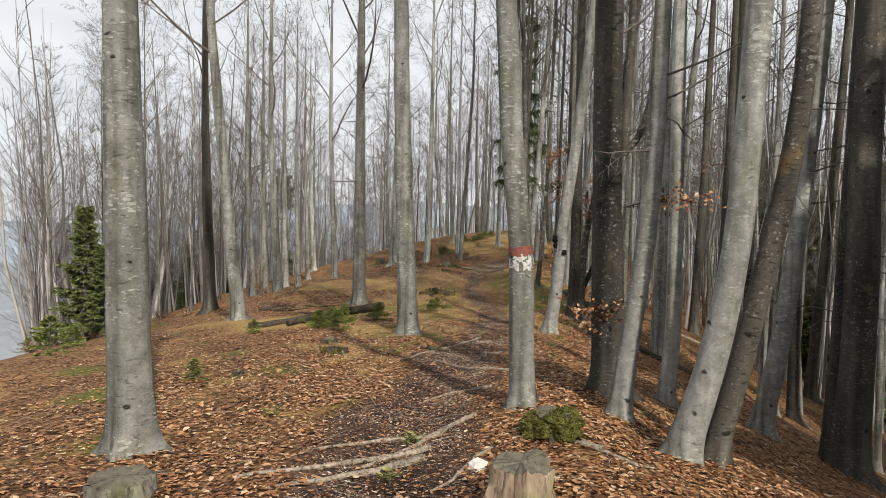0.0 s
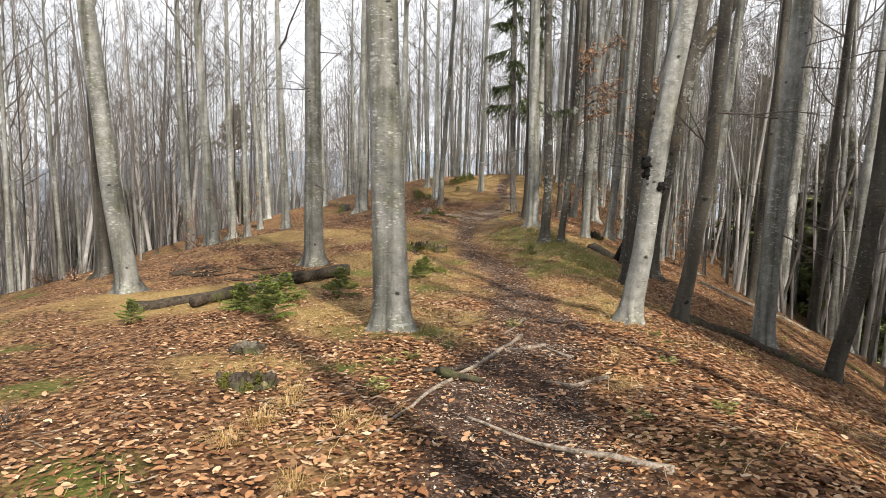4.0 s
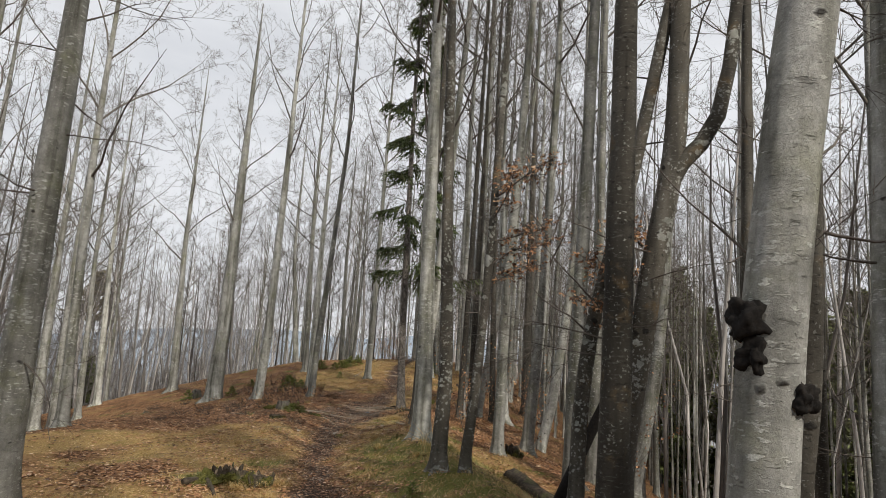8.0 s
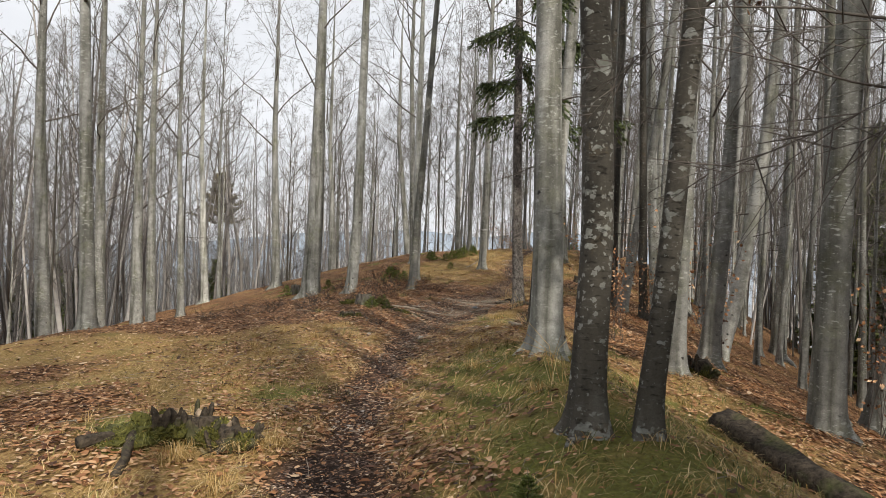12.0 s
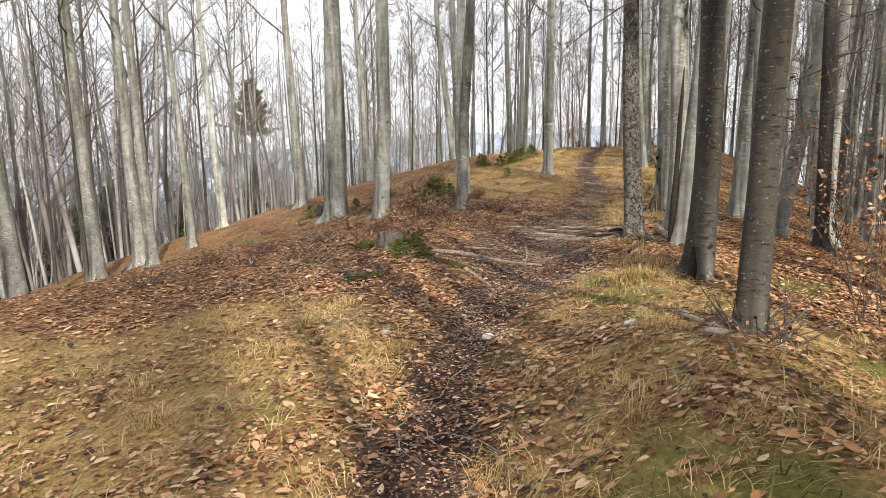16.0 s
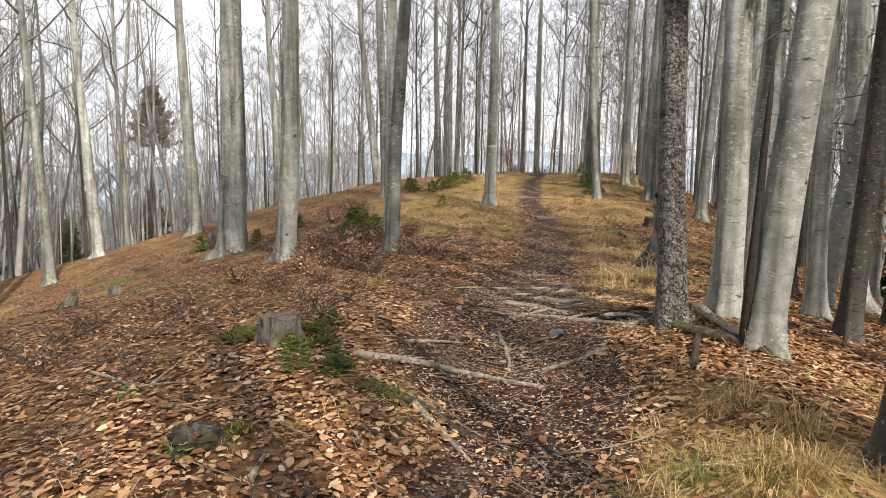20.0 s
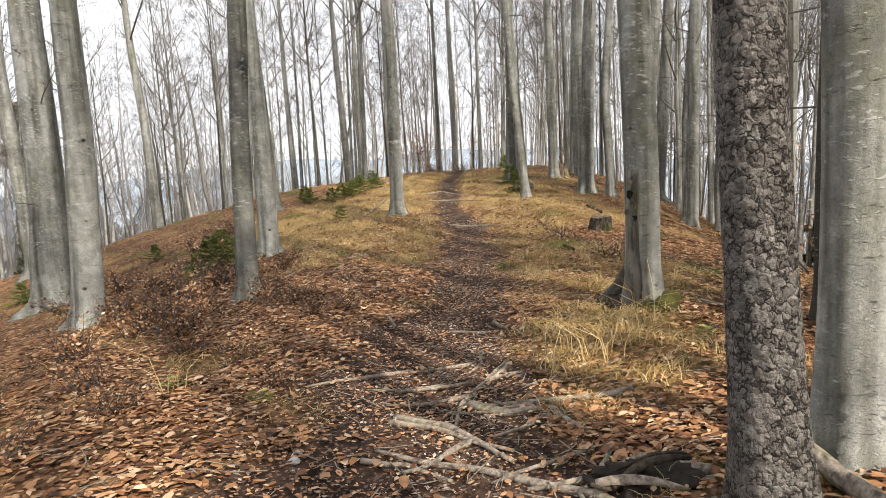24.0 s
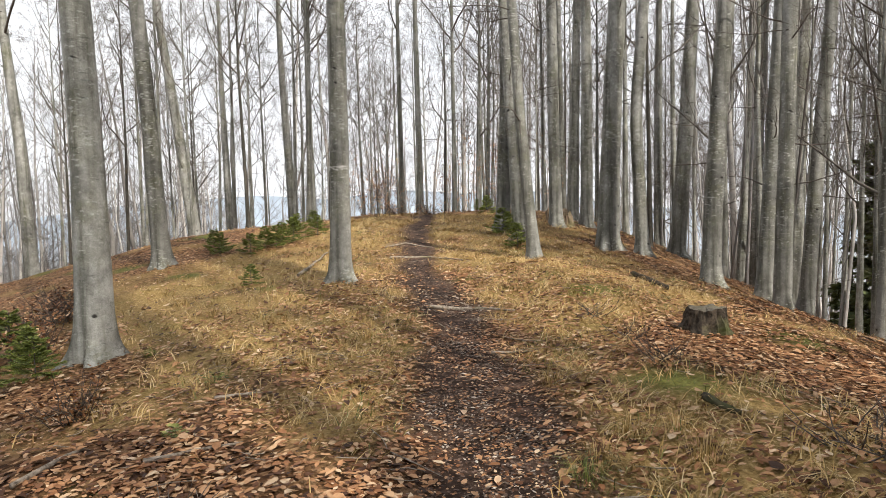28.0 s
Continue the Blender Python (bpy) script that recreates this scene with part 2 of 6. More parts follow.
    earth = m.ramp(m.noise(7, 6, 0.7), (0.32, (0.011, 0.0065, 0.0045)), (0.52, (0.044, 0.026, 0.018)), (0.72, (0.135, 0.084, 0.058)))
    grit = m.ramp(m.cells(60, None, "F1", "Color"), (0.70, 0.0), (0.78, 1.0))
    earth = m.mix(0.85, earth, m.ramp(m.noise(1.3, 4, 0.6), (0.36, 0.45), (0.60, 1.4)), "MULTIPLY")
    earth = m.mix(m.math("MULTIPLY", grit, 0.45), earth, (0.28, 0.20, 0.16))
    tone = m.mix(m.cover("grass"), litter, grass)
    tone = m.mix(m.cover("moss"), tone, moss)
    tone = m.mix(m.cover("path"), tone, earth)
    # haze painted in: far ground blends to blue-grey
    tone = m.mix(m.cover("valley_haze"), tone, m.ramp(m.noise(0.05, 5, 0.6), (0.3, (0.19, 0.21, 0.23)), (0.7, (0.27, 0.29, 0.31))))
    bump = m.math("ADD", m.cells(17), m.math("MULTIPLY", m.noise(50, 5, 0.7), 0.8))
    return m.done(tone, bump, 0.02, 0.8)


def dry_leaf():
    m = Nodes("withered_leaf", 0.6, 0.3)
    tone = m.ramp(m.chance(True), (0.0, (0.030, 0.012, 0.005)), (0.2, (0.125, 0.050, 0.020)), (0.45, (0.25, 0.112, 0.046)),
                  (0.68, (0.39, 0.205, 0.097)), (0.88, (0.46, 0.28, 0.152)), (1.0, (0.60, 0.45, 0.30)))
    tone = m.mix(0.5, tone, m.ramp(m.noise(45, 3), (0.3, 0.7), (0.7, 1.18)), "MULTIPLY")
    return m.done(tone)


def straw():
    m = Nodes("withered_grass", 0.6, 0.3)
    tone = m.ramp(m.chance(True), (0.0, (0.115, 0.078, 0.020)), (0.15, (0.26, 0.165, 0.046)), (0.42, (0.37, 0.24, 0.083)), (0.75, (0.49, 0.34, 0.148)), (1.0, (0.64, 0.50, 0.28)))
    return m.done(tone)


def green_blade():
    m = Nodes("green_grass", 0.55, 0.3)
    return m.done(m.ramp(m.chance(True), (0.0, (0.055, 0.068, 0.016)), (0.6, (0.13, 0.15, 0.034)), (1.0, (0.29, 0.27, 0.09))))


def needle():
    m = Nodes("spruce_needle", 0.55, 0.3)
    return m.done(m.ramp(m.chance(True), (0.0, (0.028, 0.042, 0.014)), (0.6, (0.07, 0.098, 0.032)), (1.0, (0.14, 0.165, 0.055))))


def fir_needle():
    m = Nodes("fir_needle", 0.55, 0.3)
    return m.done(m.ramp(m.chance(True), (0.0, (0.055, 0.068, 0.022)), (0.6, (0.12, 0.145, 0.05)), (1.0, (0.22, 0.235, 0.09))))


def pine_needle():
    m = Nodes("pine_needle", 0.6, 0.3)
    return m.done(m.ramp(m.chance(True), (0.0, (0.10, 0.085, 0.055)), (0.6, (0.19, 0.165, 0.10)), (1.0, (0.28, 0.25, 0.16))))


def young_needle():
    m = Nodes("young_spruce_needle", 0.55, 0.3)
    return m.done(m.ramp(m.chance(True), (0.0, (0.05, 0.07, 0.014)), (0.5, (0.14, 0.175, 0.035)), (1.0, (0.26, 0.28, 0.07))))


def wood(name, lo, hi, moss=0.0, upright=0.25):
    m = Nodes(name, 0.85, 0.2)
    grain = m.noise(9 if upright < 1 else 22, 5, 0.65, m.scaled(1, 1, upright))
    tone = m.ramp(grain, (0.3, lo), (0.7, hi))
    split = m.ramp(m.noise(30, 4, 0.6, m.scaled(1, 1, 0.12 if upright < 1 else 1.0)), (0.36, 0.35), (0.48, 1.0))
    tone = m.mix(0.8, tone, split, "MULTIPLY")
    tone = m.mix(m.ramp(m.noise(2.4, 4), (0.55 - 0.3 * moss, 0.0), (0.68 - 0.3 * moss, min(1.0, 0.2 + moss))), tone, (0.115, 0.15, 0.028))
    return m.done(tone, m.math("ADD", grain, m.math("MULTIPLY", m.noise(50, 4), 0.5)), 0.012, 0.8)


def plain(name, lo, hi, scale, rough=0.8):
    m = Nodes(name, rough, 0.25)
    g = m.noise(scale, 5, 0.65)
    return m.done(m.ramp(g, (0.3, lo), (0.7, hi)), g, 0.01, 0.6)


# the pale copy of the beech bark has sunlit brightness put into its colour
BEECH, PALE, STAINED, SPRUCE = beech_bark(), beech_bark("sun_paled_beech_bark", 1.45), dark_bark("stained_beech_bark", 0.6, 0.4, 1.35), spruce_bark()
SPOTTED = dark_bark("lichen_spotted_beech_bark", 1.15, 0.6, 1.6, 9.0)
# darker copy of the stained bark, with shade on two stems in its colour
SHADE_DARK = dark_bark("shade_dark_beech_bark", 0.6, 0.4)
TWIG = twig_bark("beech_twig", (0.062, 0.053, 0.045), (0.17, 0.152, 0.13))
# greys of the far stems and twigs are raised to paint in haze
FAR_WOOD = Nodes("hazed_beech_wood", 0.8, 0.2)
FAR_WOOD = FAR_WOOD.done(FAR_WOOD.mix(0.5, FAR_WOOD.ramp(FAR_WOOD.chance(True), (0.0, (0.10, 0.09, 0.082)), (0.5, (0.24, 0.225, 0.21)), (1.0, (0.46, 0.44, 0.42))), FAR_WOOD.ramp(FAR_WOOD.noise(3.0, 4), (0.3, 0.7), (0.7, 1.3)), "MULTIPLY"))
FAR_TWIG = twig_bark("hazed_beech_twig", (0.105, 0.096, 0.092), (0.22, 0.207, 0.2))
DEAD_TWIG = twig_bark("dead_twig", (0.045, 0.037, 0.030), (0.14, 0.12, 0.105))
YOUNG, FIR_GREEN, PINE_GREEN = young_needle(), fir_needle(), pine_needle()
FLOOR, LEAF, STRAW, BLADE, NEEDLE = soil_cover(), dry_leaf(), straw(), green_blade(), needle()
ROOT = wood("root_wood", (0.10, 0.078, 0.058), (0.44, 0.37, 0.30), 0.05, 1.0)
LOG = wood("rotting_wood", (0.016, 0.013, 0.010), (0.10, 0.078, 0.056), 0.08, 1.0)
CUT = wood("weathered_cut_wood", (0.075, 0.065, 0.05), (0.17, 0.15, 0.115), 0.15)
STUMP = wood("stump_wood", (0.12, 0.085, 0.055), (0.36, 0.28, 0.20), 0.2)
GREY_STUMP = wood("grey_stump_wood", (0.035, 0.030, 0.025), (0.25, 0.225, 0.195), 0.15)
MOSS = plain("moss", (0.026, 0.028, 0.007), (0.115, 0.108, 0.022), 60)
MOSS_TIP = Nodes("moss_tip", 0.7, 0.2)
MOSS_TIP = MOSS_TIP.done(MOSS_TIP.ramp(MOSS_TIP.chance(True), (0.0, (0.030, 0.032, 0.008)), (0.6, (0.10, 0.098, 0.020)), (1.0, (0.21, 0.185, 0.048))))
STONE = plain("limestone", (0.42, 0.40, 0.36), (0.70, 0.68, 0.63), 9)
PEBBLE = Nodes("path_pebbles", 0.8, 0.25)
PEBBLE = PEBBLE.done(PEBBLE.ramp(PEBBLE.chance(True), (0.0, (0.06, 0.038, 0.028)), (0.5, (0.20, 0.14, 0.105)), (0.85, (0.38, 0.30, 0.24)), (1.0, (0.68, 0.62, 0.55))))
# near black for rotten wood and for lumps that stand for shade in hollows
ROT_SHADE = plain("black_rot_and_shade", (0.008, 0.006, 0.005), (0.040, 0.030, 0.022), 30)
CHAR = plain("black_burl_bark", (0.003, 0.003, 0.003), (0.016, 0.013, 0.011), 40, 0.95)
DARK_STONE = plain("slate_stone", (0.07, 0.08, 0.09), (0.22, 0.24, 0.26), 12)
RED, WHITE = plain("red_trail_paint", (0.13, 0.045, 0.035), (0.25, 0.085, 0.065), 26), plain("white_trail_paint", (0.26, 0.26, 0.245), (0.60, 0.59, 0.56), 24)
# pale blue-grey paints the haze of distance onto the hills
HILL = plain("haze_painted_hill", (0.24, 0.29, 0.35), (0.30, 0.35, 0.41), 0.02)

# ---- the ground ----
# the ridge: knots along its length (y), then a smooth curve through them
RIDGE_Y = (-30, -8, 0, 3, 6, 9, 12, 15, 18, 21, 25, 29, 33, 37, 41, 45, 49, 56, 70, 95, 140)
PATH_X = (-0.2, -0.3, -0.3, -0.5, -0.35, 0.35, 1.0, 1.3, 1.15, 1.0, 1.25, 2.1, 3.2, 4.4, 5.0, 5.7, 6.6, 9, 14, 23, 39)
PATH_Z = (0.7, 0.3, 0.1, -0.18, -0.42, -0.5, -0.64, -0.81, -0.92, -0.86, -0.82, -0.76, -0.7, -0.56, -0.27, 0.2, 0.57, 0.5, -0.2, -1.4, -4)
LEFT_W = (8, 8, 8, 8, 8, 8, 8, 8, 7.5, 7, 6.5, 6, 5, 4.6, 5, 5.5, 6, 6, 6, 6, 6)
RIGHT_W = (2.8, 2.8, 2.9, 3.0, 2.75, 2.1, 1.7, 1.8, 3.8, 4.3, 4.2, 4.1, 4, 4, 4.2, 4.4, 4.6, 5, 5, 5, 5)
BANK = (0, 0, 0.05, 0.1, 0.15, 0.1, 0.0, 0.05, 0.35, 0.45, 0.3, 0.2, 0.15, 0.12, 0.15, 0.1, 0, 0, 0, 0, 0)


def along(y, knots):
    """A knot list read at y, with rounded corners."""
    y = np.asarray(y, float)
    k = [np.interp(y + s, RIDGE_Y, knots) for s in (-1.2, -0.6, 0.0, 0.6, 1.2)]
    return (k[0] + 2 * k[1] + 3 * k[2] + 2 * k[3] + k[4]) / 9


def soft(v, r):
    return 0.5 * (v + np.sqrt(v * v + r * r))


def ripple(x, y):
    """Uneven ground at three sizes."""
    return (0.05 * np.sin(0.9 * x + 0.4 * y + 1.0) * np.sin(0.7 * y - 0.5 * x)
            + 0.03 * np.sin(2.3 * x - 1.1 * y + 0.6) * np.sin(1.9 * y + 0.8 * x + 2.0)
            + 0.012 * np.sin(6.1 * x + 2.0 * y) * np.sin(5.3 * y - 1.7 * x + 0.3))


def height(x, y):
    """The ground: a ridge with a worn path on it, a gentle left flank, a steep right flank."""
    x, y = np.asarray(x, float), np.asarray(y, float)
    u = x - along(y, PATH_X)
    left, right = soft(-u - along(y, LEFT_W), 1.6), soft(u - along(y, RIGHT_W), 1.2)
    z = along(y, PATH_Z) - 0.05 * soft(-u, 0.8) + along(y, BANK) * np.exp(-((u - 1.7) / 0.9) ** 2)
    z = z - 0.22 * left - 0.12 * soft(left - 16.0, 6.0) - 0.40 * right - 0.12 * soft(right - 4.0, 2.0)
    z = z - 0.05 * np.exp(-(u / 0.45) ** 2)
    z = z + 0.16 * np.exp(-((x - 0.1) / 1.5) ** 2 - ((y - 28.4) / 2.2) ** 2)
    far = np.maximum(np.abs(u) - 130.0, 0.0)
    z = z + np.where(u < 0, 0.335, 0.51) * far * (1 - np.exp(-far / 60.0))
    return z + ripple(x, y) * (1 - 0.6 * np.exp(-(u / 0.8) ** 2))


def wave(x, y, s, k=0.0):
    """Smooth noise of about unit range, s metres across."""
    x, y = np.asarray(x) / s, np.asarray(y) / s
    return (np.sin(2.1 * x + 1.3 * y + k) + np.sin(-1.7 * x + 2.4 * y + 1.9 * k + 1.0) + np.sin(3.3 * x - 0.9 * y + 2.3 * k) * 0.7
            + np.sin(1.1 * x + 4.1 * y + 0.7 * k + 2.0) * 0.7 + np.sin(5.2 * x + 3.7 * y + k) * 0.45) / 2.4


# the middle and the half width of the bare earth
WORN_Y = (-8, 4.5, 6.7, 9.6, 10.5, 12, 15.2, 18, 20, 22, 24.2, 26, 27, 28.5, 31, 32.2, 33.3, 35.5, 37, 38.5, 41.3, 45, 60)
WORN_X = (-0.5, -0.6, -0.1, 0.25, 0.45, 1.0, 1.30, 1.25, 1.0, 1.05, 1.2, 1.55, 1.85, 2.05, 2.5, 2.85, 3.45, 4.0, 4.3, 4.6, 4.85, 5.6, 10.0)
WORN_W = (0.75, 0.75, 0.7, 0.60, 0.60, 0.54, 0.50, 0.36, 0.30, 0.30, 0.26, 0.32, 0.75, 0.95, 0.80, 0.65, 0.52, 0.50, 0.46, 0.44, 0.38, 0.30, 0.25)


def trodden(x, y):
    """How far the path is worn bare, 0 to 1."""
    u = np.asarray(x) - np.interp(y, WORN_Y, WORN_X)
    wide = np.interp(y, WORN_Y, WORN_W)
    edge = np.abs(u + 0.10 * wave(x, y, 0.8)) - wide * (1 + 0.28 * wave(x, y, 1.1, 2.0))
    return np.clip(0.5 - edge / 0.3, 0, 1)


GRASS_SPOTS = ((2.9, 39.0, 1.8, 2.6), (3.2, 42.5, 2.0, 2.5), (1.6, 40.0, 1.0, 2.0), (4.9, 35.6, 0.8, 1.3), (6.0, 39.0, 1.6, 3.0), (5.0, 33.6, 1.0, 1.3), (4.2, 31.2, 0.7, 0.9), (6.8, 41.0, 2.0, 3.5),
               (-0.2, 25.0, 1.5, 1.2), (2.2, 24.8, 0.9, 1.7), (3.0, 25.8, 0.6, 1.0), (-0.5, 22.6, 2.8, 2.6), (2.8, 21.5, 2.2, 3.6), (-0.4, 18.0, 2.2, 3.5), (2.6, 17.5, 1.4, 3.0),
               (-1.2, 13.2, 1.7, 1.6), (-3.0, 15.4, 3.0, 1.9), (2.6, 18.6, 1.5, 3.0), (-0.4, 17.0, 1.6, 3.2), (-0.8, 22.4, 2.4, 2.8), (2.7, 23.0, 1.5, 3.0),
               (3.6, 30.6, 1.0, 1.1), (5.2, 35.0, 1.4, 2.6), (2.9, 38.6, 2.0, 3.0), (6.6, 40.0, 2.2, 3.6), (6.0, 45.5, 3.6, 4.0), (1.7, 41.0, 2.0, 3.0), (-4, 24.5, 2.5, 2.0), (2.0, 14.5, 0.9, 2.0), (-0.6, 24.4, 2.2, 1.6), (2.7, 24.6, 1.5, 2.2), (-1.9, 11.0, 1.1, 0.9), (5.0, 33.6, 1.2, 1.6), (2.6, 36.0, 1.2, 1.2), (2.6, 27.0, 0.8, 0.7))


LITTER_SPOTS = ((-1.5, 10.8, 1.3, 1.6), (-3.2, 12.6, 1.4, 1.3), (-1.6, 21.0, 1.0, 0.9), (-1.4, 15.2, 0.7, 0.8), (-3.4, 28.0, 2.4, 2.6), (2.1, 35.4, 1.0, 1.0), (6.5, 36.0, 0.9, 1.5), (1.8, 33.5, 1.2, 1.8))
MOSS_SPOTS = ((2.7, 19.0, 1.2, 1.5), (3.4, 20.9, 0.9, 1.5), (3.0, 17.0, 0.9, 1.3), (2.1, 21.9, 0.7, 1.1), (-2.5, 14.6, 0.7, 0.5), (-1.6, 15.9, 0.6, 0.5), (-0.1, 17.7, 0.6, 0.7), (-0.15, 28.8, 0.35, 0.3), (0.5, 28.6, 0.3, 0.3), (0.76, 27.9, 0.25, 0.3), (0.21, 26.9, 0.22, 0.2), (-0.4, 12.2, 0.5, 0.4), (-1.1, 10.9, 0.3, 0.2), (0.3, 21.6, 0.5, 0.5), (2.4, 20.6, 1.0, 1.0), (1.9, 17.2, 0.6, 1.0), (2.9, 17.8, 0.8, 1.0))


def grassy(x, y):
    """How far grass covers the litter, 0 to 1."""
    g = 0.0
    for cx, cy, rx, ry in GRASS_SPOTS:
        g = np.maximum(g, 1.4 - ((x - cx) / rx) ** 2 - ((y - cy) / ry) ** 2)
    for cx, cy, rx, ry in LITTER_SPOTS:
        g = g - np.clip(1.2 - ((x - cx) / rx) ** 2 - ((y - cy) / ry) ** 2, 0, 0.9)
    return np.clip(g + 0.55 * wave(x, y, 0.9, 3.0) + 0.25 * wave(x, y, 0.3, 8.0) - 0.15, 0, 1) * (1 - trodden(x, y))


def mossy(x, y):
    m = 1.6 * wave(x, y, 1.0, 7.0) - 1.15
    for cx, cy, rx, ry in MOSS_SPOTS:
        m = np.maximum(m, 1.0 - ((x - cx) / rx) ** 2 - ((y - cy) / ry) ** 2 + 0.4 * wave(x, y, 0.25, 2.0))
    return np.clip(m, 0, 0.8) * (1 - trodden(x, y))


def spread(lo, hi, near_lo, near_hi, fine, grow):
    """Grid lines: fine between near_lo and near_hi, then ever wider."""
    mid = np.arange(near_lo, near_hi + fine, fine)
    below, above, step = [near_lo], [mid[-1]], fine
    while below[-1] > lo or above[-1] < hi:
        step *= grow
        if below[-1] > lo:
            below.append(below[-1] - step)
        if above[-1] < hi:
            above.append(above[-1] + step)
    return np.concatenate((below[:0:-1], mid, above[1:]))


def link_mesh(name, verts, faces, material, smooth=True):
    me = bpy.data.meshes.new(name)
    me.from_pydata(verts, [], faces)
    me.materials.append(material)
    if smooth:
        me.polygons.foreach_set("use_smooth", [True] * len(me.polygons))
    me.update()
    return me


gx, gy = spread(-1500, 1500, -9, 12, 0.15, 1.12), spread(-900, 1600, -3, 50, 0.15, 1.12)
GX, GY = np.meshgrid(gx, gy)
GZ = height(GX, GY)
nx, ny = len(gx), len(gy)
idx = np.arange(nx * ny).reshape(ny, nx)
quads = np.stack((idx[:-1, :-1], idx[:-1, 1:], idx[1:, 1:], idx[1:, :-1]), -1).reshape(-1, 4)
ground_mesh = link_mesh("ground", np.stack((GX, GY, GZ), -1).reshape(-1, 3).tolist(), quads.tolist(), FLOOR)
# the first mask grows with distance and carries the painted haze
for attr, field in (("valley_haze", np.clip((np.hypot(GX - 5, GY - 30) - 110) / 60, 0, 1)), ("path", trodden(GX, GY)), ("grass", grassy(GX, GY)), ("moss", mossy(GX, GY))):
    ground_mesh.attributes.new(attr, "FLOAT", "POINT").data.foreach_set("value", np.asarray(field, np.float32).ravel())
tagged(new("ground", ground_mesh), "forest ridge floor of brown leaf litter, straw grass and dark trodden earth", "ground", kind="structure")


def zat(x, y):
    return float(height(x, y))


# ---- building blocks ----
class Shape:
    """Verts and faces gathered for one mesh."""

    def __init__(self):
        self.v, self.f = [], []

    def tube(self, pts, radii, sides, cap=False, bulge=None):
        """A tube of rings along pts; bulge(i, k) scales ring i at its k-th corner."""
        start, side = len(self.v), None
        for i, p in enumerate(pts):
            way = (pts[min(i + 1, len(pts) - 1)] - pts[max(i - 1, 0)]).normalized()
            if side is None:
                side = way.orthogonal().normalized()
            side = (side - way * side.dot(way)).normalized()
            other = way.cross(side)
            for k in range(sides):
                a = 2 * math.pi * k / sides
                r = radii[i] * (bulge(i, k) if bulge else 1.0)
                self.v.append(p + side * (r * math.cos(a)) + other * (r * math.sin(a)))
        for i in range(len(pts) - 1):
            a, b = start + i * sides, start + (i + 1) * sides
            for k in range(sides):
                j = (k + 1) % sides
                self.f.append((a + k, a + j, b + j, b + k))
        if cap:
            self.f.append(tuple(range(start + (len(pts) - 1) * sides, start + len(pts) * sides)))
            self.f.append(tuple(range(start + sides - 1, start - 1, -1)))

    def mesh(self, name, material, smooth=True):
        return link_mesh(name, [tuple(p) for p in self.v], self.f, material, smooth)


def part(name, mesh, parent, label="", m=None):
    ob = new(name, mesh)
    ob.parent = parent
    if m is not None:
        ob.matrix_basis = m
    if label:
        ob["label"] = label
    if name in ("moss_coat", "branchwork", "needles", "scrub", "foliage"):
        ob["kind"] = "stuff"
    return ob


def base(name, x, y, z=None, turn=0.0):
    """The Empty at a thing's foot."""
    ob = new(name)
    ob.empty_display_size = 0.2
    ob.matrix_basis = pose(x, y, zat(x, y) if z is None else z, 0, 0, turn)
    return ob


def wander(rng, start, way, length, steps, bend, rise=0.0):
    """Points of a twig that strays a little at each step and lifts or droops by rise."""
    pts, p, w = [start.copy()], start.copy(), way.normalized()
    for _ in range(steps):
        w = (w + Vector((rng.uniform(-bend, bend), rng.uniform(-bend, bend), rng.uniform(-bend, bend) + rise))).normalized()
        p = p + w * (length / steps)
        pts.append(p.copy())
    return pts


def twigs(sh, rng, pts, r, depth, count, spread_out, rise=0.06, sides=3, thin=0.0034):
    """Side twigs off a limb, in turns to its left and right, down to depth."""
    length = sum((b - a).length for a, b in zip(pts, pts[1:]))
    for n in range(count):
        s = 0.22 + 0.76 * (n + rng.random()) / count
        i = min(int(s * (len(pts) - 1)), len(pts) - 2)
        p = pts[i].lerp(pts[i + 1], s * (len(pts) - 1) - i)
        way = (pts[i + 1] - pts[i]).normalized()
        out = way.cross(Vector((rng.uniform(-1, 1), rng.uniform(-1, 1), rng.uniform(-0.4, 1)))).normalized() * spread_out
        sub = wander(rng, p, way + out, length * (0.62 - 0.38 * s) * rng.uniform(0.7, 1.25), 3 if depth else 1, 0.22, rise)
        rr = max(thin, r * (1 - 0.75 * s) * 0.45)
        sh.tube(sub, [rr * (1 - 0.75 * k / (len(sub) - 1)) for k in range(len(sub))], sides)
        if depth:
            twigs(sh, rng, sub, rr, depth - 1, count + 1, spread_out, rise, sides, thin)


def crown_mesh(name, seed, limbs, length, reach, depth, count):
    """The bare crown of a beech round its straight upper stem, which starts at the origin."""
    rng, sh = random.Random(seed), Shape()
    for n in range(limbs):
        s = (n + rng.random()) / limbs
        a = n * 2.4 + rng.uniform(-0.5, 0.5)
        lift = 0.75 + 1.2 * s + rng.uniform(-0.35, 0.6)
        way = Vector((math.cos(a), math.sin(a), lift))
        r = 0.036 * (1 - 0.72 * s)
        pts = wander(rng, Vector((0, 0, s * length * 0.95 - 0.4)), way, reach * (1 - 0.55 * s) * rng.uniform(0.7, 1.2), 7, 0.22, 0.07)
        sh.tube(pts, [r * (1 - 0.85 * k / 7) for k in range(8)], 4)
        twigs(sh, rng, pts, r, depth, count, 1.0, 0.03, 3, 0.0045)
    return sh.mesh(name, TWIG)


def dead_branch_mesh(seed, reach):
    """One thin dead side branch, along x."""
    rng, sh = random.Random(seed), Shape()
    pts = wander(rng, Vector((0, 0, 0)), Vector((1, 0, 0.12)), reach, 6, 0.2, 0.0)
